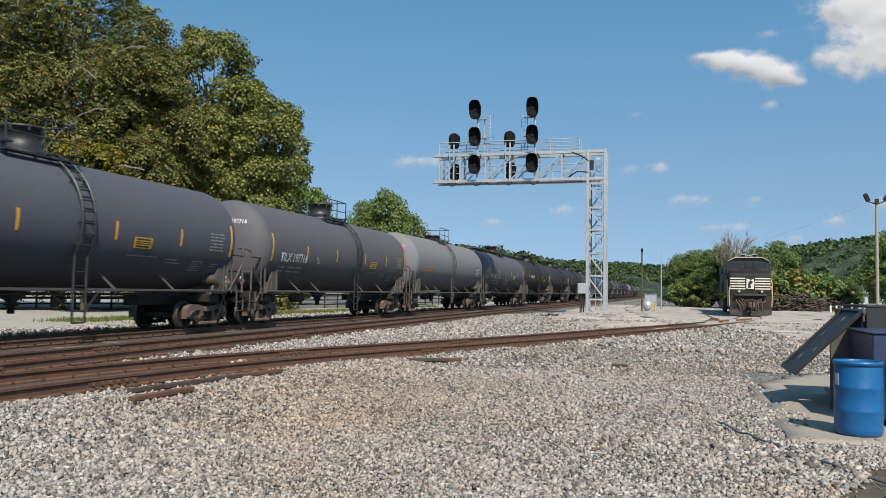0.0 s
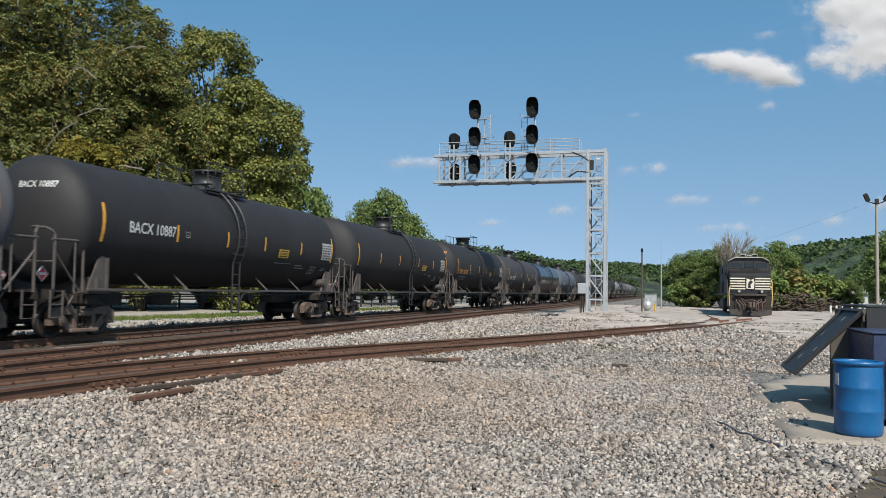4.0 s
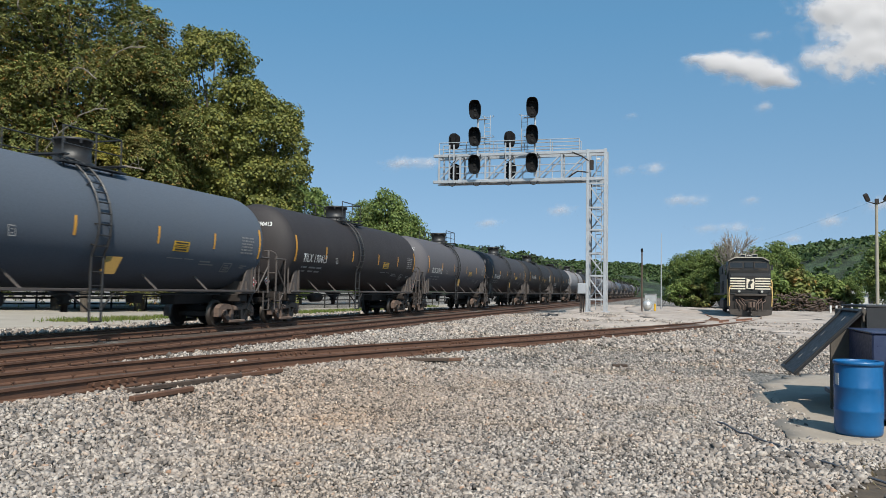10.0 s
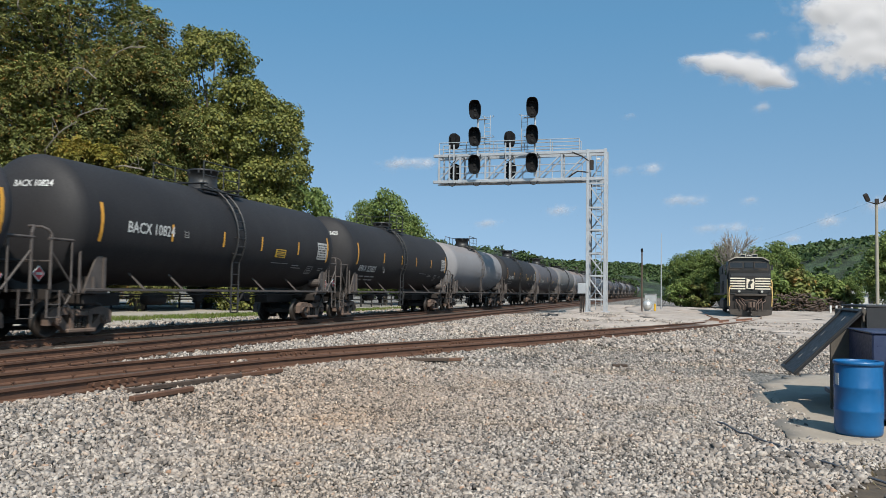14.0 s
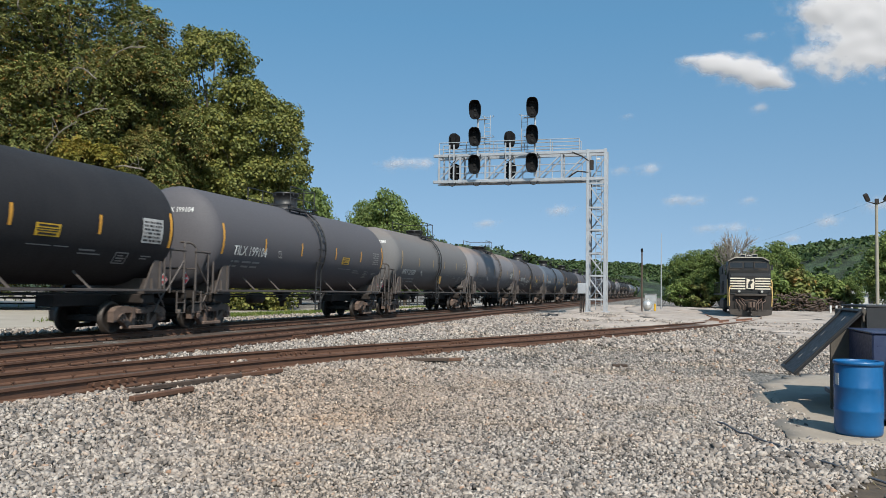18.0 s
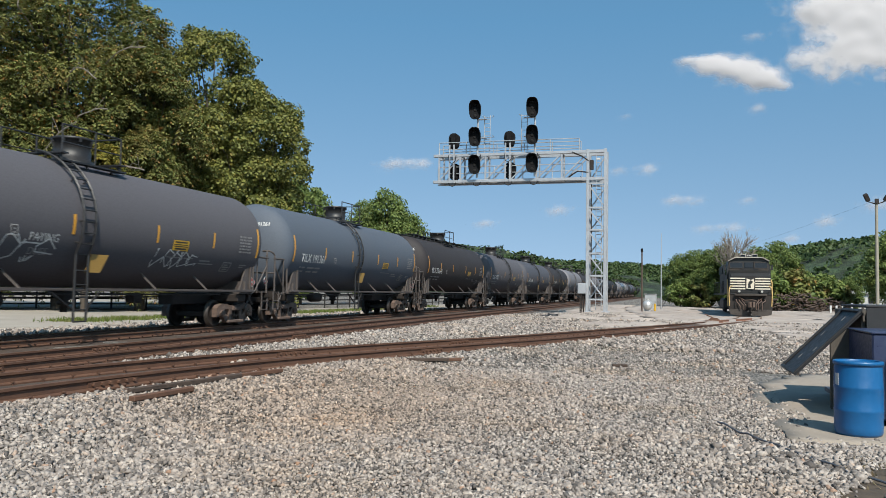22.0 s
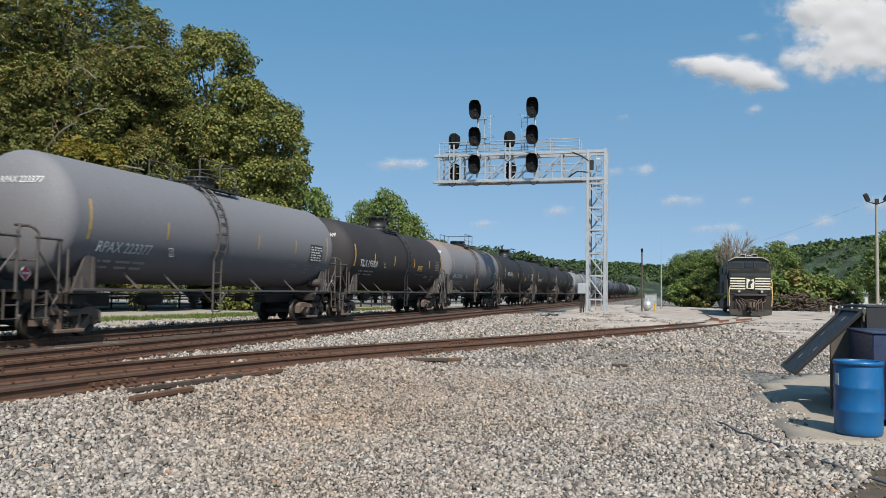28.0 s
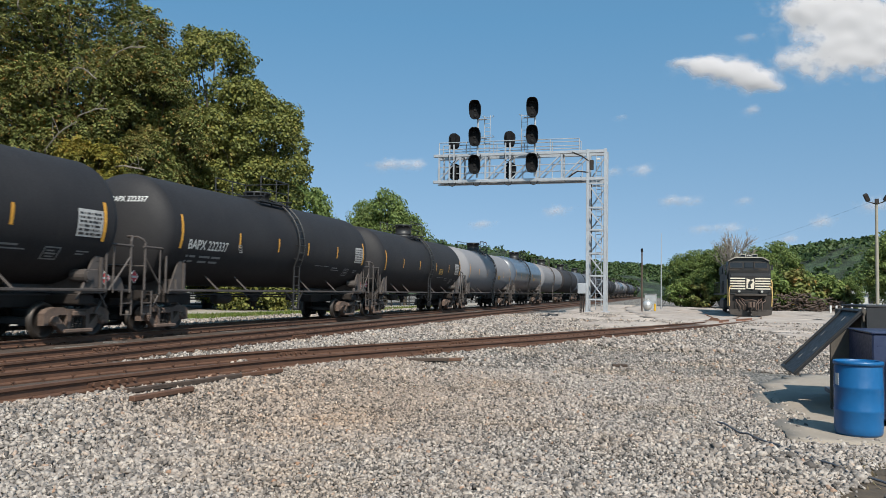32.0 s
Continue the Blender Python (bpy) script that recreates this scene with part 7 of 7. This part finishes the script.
def build_poles():
    p = thing("light_pole", pose(14.65, 66.5, 0.1), "pale pole carrying two floodlights", "light pole")
    bm = bmesh.new()
    rod(bm, (0, 0, -0.2), (0, 0, 8.9), 0.13, 12, 0.10)
    part("pole", bm, POLE_PALE, p)
    for s in (-1, 1):
        bm = bmesh.new()
        rod(bm, (0, 0, 8.55), (s * 0.55, 0, 8.75), 0.04, 8)
        a = part("arm", bm, STEEL_DARK, p)
        bm = bmesh.new()
        box(bm, -0.15, 0.15, -0.14, 0.14, -0.30, 0.30, 0.03, 0, pose(s * 0.68, -0.1, 9.05, 20, s * 28, 0))
        part("floodlight", bm, STEEL_DARK, p)
    bm = bmesh.new()
    box(bm, -0.13, 0.13, -0.2, 0.0, 8.6, 8.95, 0.02)
    part("transformer_box", bm, STEEL_DARK, p)
    # slack wire from the pole over the yard
    w = thing("overhead_wire", Matrix(), "thin slack wire hanging over the yard", "wire")
    bm = bmesh.new()
    a, b = Vector((14.5, 66.5, 8.9)), Vector((-40, 260, 9.5))
    pts = [a.lerp(b, k / 24) - Vector((0, 0, 4 * 4.6 * (k / 24) * (1 - k / 24))) for k in range(25)]
    pipe(bm, pts, 0.006, 5)
    part("wire", bm, STEEL_DARK, w)
    p = thing("utility_pole", pose(-2.62, 75.1, 0.1), "short dark wooden post beside the track", "pole")
    bm = bmesh.new()
    rod(bm, (0, 0, -0.2), (0, 0, 5.5), 0.08, 10, 0.065)
    part("pole", bm, LOG, p)
    bm = bmesh.new()
    rod(bm, (0, 0, 5.4), (0, 0, 5.7), 0.12, 10, 0.10)
    part("cap", bm, BLACK_METAL, p)
    p = thing("radio_mast", pose(-1.1, 88, 0.1), "thin pale radio mast", "mast")
    bm = bmesh.new()
    rod(bm, (0, 0, 0), (0, 0, 8.0), 0.08, 10, 0.03)
    part("mast_tube", bm, GALV, p)
    bm = bmesh.new()
    rod(bm, (0, 0, 0), (0.9, 0, 1.8), 0.02, 6)
    part("guy", bm, STEEL_DARK, p)
    # equipment cabinet and gas tank beside the mast
    p = thing("equipment_cabinet", pose(-2.1, 87, 0.1), "grey steel signal equipment cabinet", "cabinet")
    bm = bmesh.new()
    box(bm, -0.65, 0.55, -0.5, 0.5, 0.0, 1.55, 0.03)
    part("body", bm, CABINET, p)
    bm = bmesh.new()
    box(bm, -0.72, 0.62, -0.57, 0.57, 1.55, 1.62, 0.02)
    part("roof", bm, CABINET, p)
    for x in (-0.6, -0.03):
        bm = bmesh.new()
        box(bm, x, x + 0.53, -0.52, -0.5, 0.08, 1.48, 0.005)
        d = part("door", bm, CABINET, p)
        bm = bmesh.new()
        box(bm, x + 0.42, x + 0.46, -0.55, -0.52, 0.7, 0.9)
        part("handle", bm, STEEL_DARK, d)
    p = thing("gas_tank", pose(-2.15, 76.5, 0.1), "small silver pressure tank on feet", "gas tank")
    bm = bmesh.new()
    vs = spin(bm, [(-0.75, 0.0), (-0.72, 0.18), (-0.62, 0.34), (-0.45, 0.44), (0.45, 0.44), (0.62, 0.34), (0.72, 0.18), (0.75, 0.0)], "y", 24)
    bmesh.ops.translate(bm, verts=vs, vec=(0, 0, 0.58))
    part("shell", bm, SILVER, p)
    bm = bmesh.new()
    rod(bm, (0, 0, 1.0), (0, 0, 1.16), 0.14, 14)
    part("valve_cover", bm, SILVER, p)
    for y in (-0.4, 0.4):
        bm = bmesh.new()
        box(bm, -0.3, 0.3, y - 0.05, y + 0.05, 0.0, 0.25)
        part("foot", bm, CABINET, p)
    for x in (-1.55,):
        b = thing("bollard", pose(x, 79, 0.1), "short yellow steel bollard", "bollard", "yellow bollards")
        bm = bmesh.new()
        rod(bm, (0, 0, -0.2), (0, 0, 0.7), 0.09, 12)
        part("post", bm, PANEL_YELLOW, b)
    # white marker posts by the logs
    for k, (x, y) in enumerate(((15.0, 87), (15.55, 87.2), (16.0, 87), (16.9, 87))):
        b = thing("marker_post", pose(x, y, 0.1), "short white marker post beside the log pile", "post", "white marker posts")
        bm = bmesh.new()
        box(bm, -0.09, 0.09, -0.09, 0.09, -0.2, 0.75 if k < 3 else 1.0, 0.02)
        part("post", bm, WHITE_PAINT, b)


def build_logs():
    rnd = random.Random(3)
    p = thing("log_pile", pose(0, 0, 0), "tangled heap of dark cut logs and branches", "log pile")
    for k in range(240):
        x = rnd.uniform(8.6, 17.6)
        top = 1.6 * (1 - abs((x - 12.6) / 5.6) ** 2) + 0.25
        z = 0.12 + rnd.random() ** 1.2 * max(top, 0.2)
        y = 92 + rnd.uniform(-1.0, 1.2)
        a = rnd.uniform(0, math.pi)
        ln = rnd.uniform(0.3, 0.85)
        d = Vector((math.cos(a), 0.5 * math.sin(a), rnd.uniform(-0.35, 0.35))) * ln
        r = rnd.uniform(0.03, 0.10)
        bm = bmesh.new()
        c = Vector((x, y, max(z, r + abs(d.z) + 0.08)))
        rod(bm, c - d, c + d, r, 7, r * 0.75)
        part("log", bm, LOG, p)


def build_shed():
    p = thing("low_building", pose(23.5, 121, 0), "low pale shed with a white roof behind the trees", "building")
    bm = bmesh.new()
    box(bm, -3.2, 3.2, -3, 3, 0, 2.2)
    part("wall", bm, WALL_PALE, p)
    bm = bmesh.new()
    prism(bm, [(-3.5, 2.2), (3.5, 2.2), (3.4, 2.4), (-3.4, 2.9)], -3.4, 3.4, "y")
    part("roof", bm, WALL_PALE, p)
    bm = bmesh.new()
    box(bm, -2.6, -2.1, -3.3, -2.9, 0, 4.0, 0.03)
    part("chimney", bm, WALL_PALE, p)
    for x in (-0.8, 1.4):
        bm = bmesh.new()
        box(bm, x, x + 0.9, -3.02, -3.0, 0.9, 1.7)
        part("window", bm, GLASS_DARK, p)


def build_clutter():
    h = thing("hose", Matrix(), "dark grey hose lying across the stones", "hose")
    bm = bmesh.new()
    line = [(0.55, 11.3), (0.75, 10.8), (0.93, 10.2), (1.17, 9.66), (1.36, 9.16), (1.62, 8.55), (1.84, 8.1), (2.2, 7.7)]
    pts = []
    for (ax, ay), (bx, by) in zip(line, line[1:]):
        for k in range(6):
            x, y = ax + (bx - ax) * k / 6, ay + (by - ay) * k / 6
            x += 0.05 * noise.noise((x * 2.3, y * 2.3, 2.0))
            pts.append((x, y, ground_z(x, y) + 0.045 + 0.03 * noise.noise((x * 3.1, y * 3.1, 7.0))))
    pipe(bm, pts, 0.012, 8)
    part("tube", bm, HOSE, h)
    # old timbers and scrap beside the side track
    for k, (x, y, ln, turn, w) in enumerate(((-6.75, 10.4, 2.3, -9, 0.04), (-6.6, 11.8, 1.7, -13, 0.03), (-5.0, 16.6, 0.9, -60, 0.07), (-4.75, 17.0, 0.8, -48, 0.05), (-1.15, 19.0, 0.35, -70, 0.05), (-6.5, 9.4, 1.2, -4, 0.05))):
        b = thing("scrap_timber", pose(x, y, ground_z(x, y) + 0.05, 0, 0, turn), "weathered dark timber lying on the gravel", "timber", "scrap timbers")
        bm = bmesh.new()
        box(bm, -w, w, -ln / 2, ln / 2, -0.03, 0.04, 0.012)
        part("plank", bm, TIE if k % 2 == 0 else RAIL_RUST, b)
    b = thing("scrap_heap", pose(-7.6, 52.8, ground_z(-7.6, 52.8)), "crumpled dark cloth lying on the ballast", "rubbish")
    bm = bmesh.new()
    bmesh.ops.create_icosphere(bm, subdivisions=3, radius=0.6)
    for v in bm.verts:
        n = noise.noise(v.co * 3.1)
        v.co = Vector((v.co.x * 1.1 * (1 + 0.6 * n), v.co.y * 0.6, max(v.co.z, -0.2) * 0.28 * (1 + n)))
    part("cloth", bm, BLACK_PAINT, b)
    # switch machine and stand where the side track meets the locomotive's track
    s = thing("switch_stand", pose(2.4, 50.5, ground_z(2.4, 50.5)), "rusty orange switch stand beside the side track", "switch stand")
    bm = bmesh.new()
    box(bm, -0.5, 0.5, -0.15, 0.15, 0.0, 0.12, 0.02)
    part("base", bm, RAIL_RUST, s)
    bm = bmesh.new()
    prism(bm, [(-0.35, 0.12), (0.35, 0.12), (0.2, 0.24), (-0.15, 0.28)], -0.12, 0.12, "y")
    part("housing", bm, RAIL_RUST, s)
    bm = bmesh.new()
    rod(bm, (0, 0, 0.22), (-0.5, 0, 0.45), 0.035, 8)
    part("lever", bm, RAIL_RUST, s)
    for k, (x, y, ln, turn) in enumerate(((4.3, 53.4, 3.6, -19), (2.9, 49.6, 2.6, -15))):
        r = thing("loose_rail", pose(x, y, ground_z(x, y) + 0.17, 0, 0, turn), "short bright orange rusted rail length", "rail", "rusted rail ends")
        place("bar", rail_mesh("bar", [(0, -ln / 2, 0), (0, ln / 2, 0)], ORANGE_RUST, ORANGE_RUST), r)


build_beds()
build_slab()
build_skip()
build_barrels()
build_fence()
build_poles()
build_logs()
build_shed()
build_clutter()
blades("verge_grass", [(-27.5 + 0.3 * k, 33 + 3.1 * k, 1.4) for k in range(11)] + [(-25.3, 40 + 4 * k, 0.9) for k in range(12)], 520, 0.2, 0.35, "green weeds along the gravel road", GRASS, 2)
blades("dry_weeds", [(2.2, 8.2, 0.7), (1.9, 8.9, 0.4), (2.8, 8.8, 0.6)], 260, 0.07, 0.9, "dry tan weeds in the bare soil", DRY, 3)
build_stones()


# ---- what moves ----
def run(t):
    """Metres that the train has run at t seconds."""
    return 16.5 * t + 0.011 * t * t


def motions():
    for car, y in CARS:
        walk(car, [(t, pose(TRAIN_X, y - run(t), RAIL_Z)) for t in (0.0, 8.0, 16.0, 24.0, 32.0)])
    for cloud, keys in CLOUDS:
        walk(cloud, keys)
    # all wheels turn alike: one turned wheelset is keyed, and the others take its keys
    first = WHEELS[0]
    walk(first, [(k / FPS, pose(0, 0, 0, math.degrees(run(k / FPS) / 0.457) % 360, 0, 0)) for k in range(int(SECONDS * FPS) + 1)])
    for w in WHEELS[1:]:
        w.rotation_mode = "QUATERNION"
        w.animation_data_create()
        w.animation_data.action = first.animation_data.action
        w.animation_data.action_slot = first.animation_data.action_slot


motions()
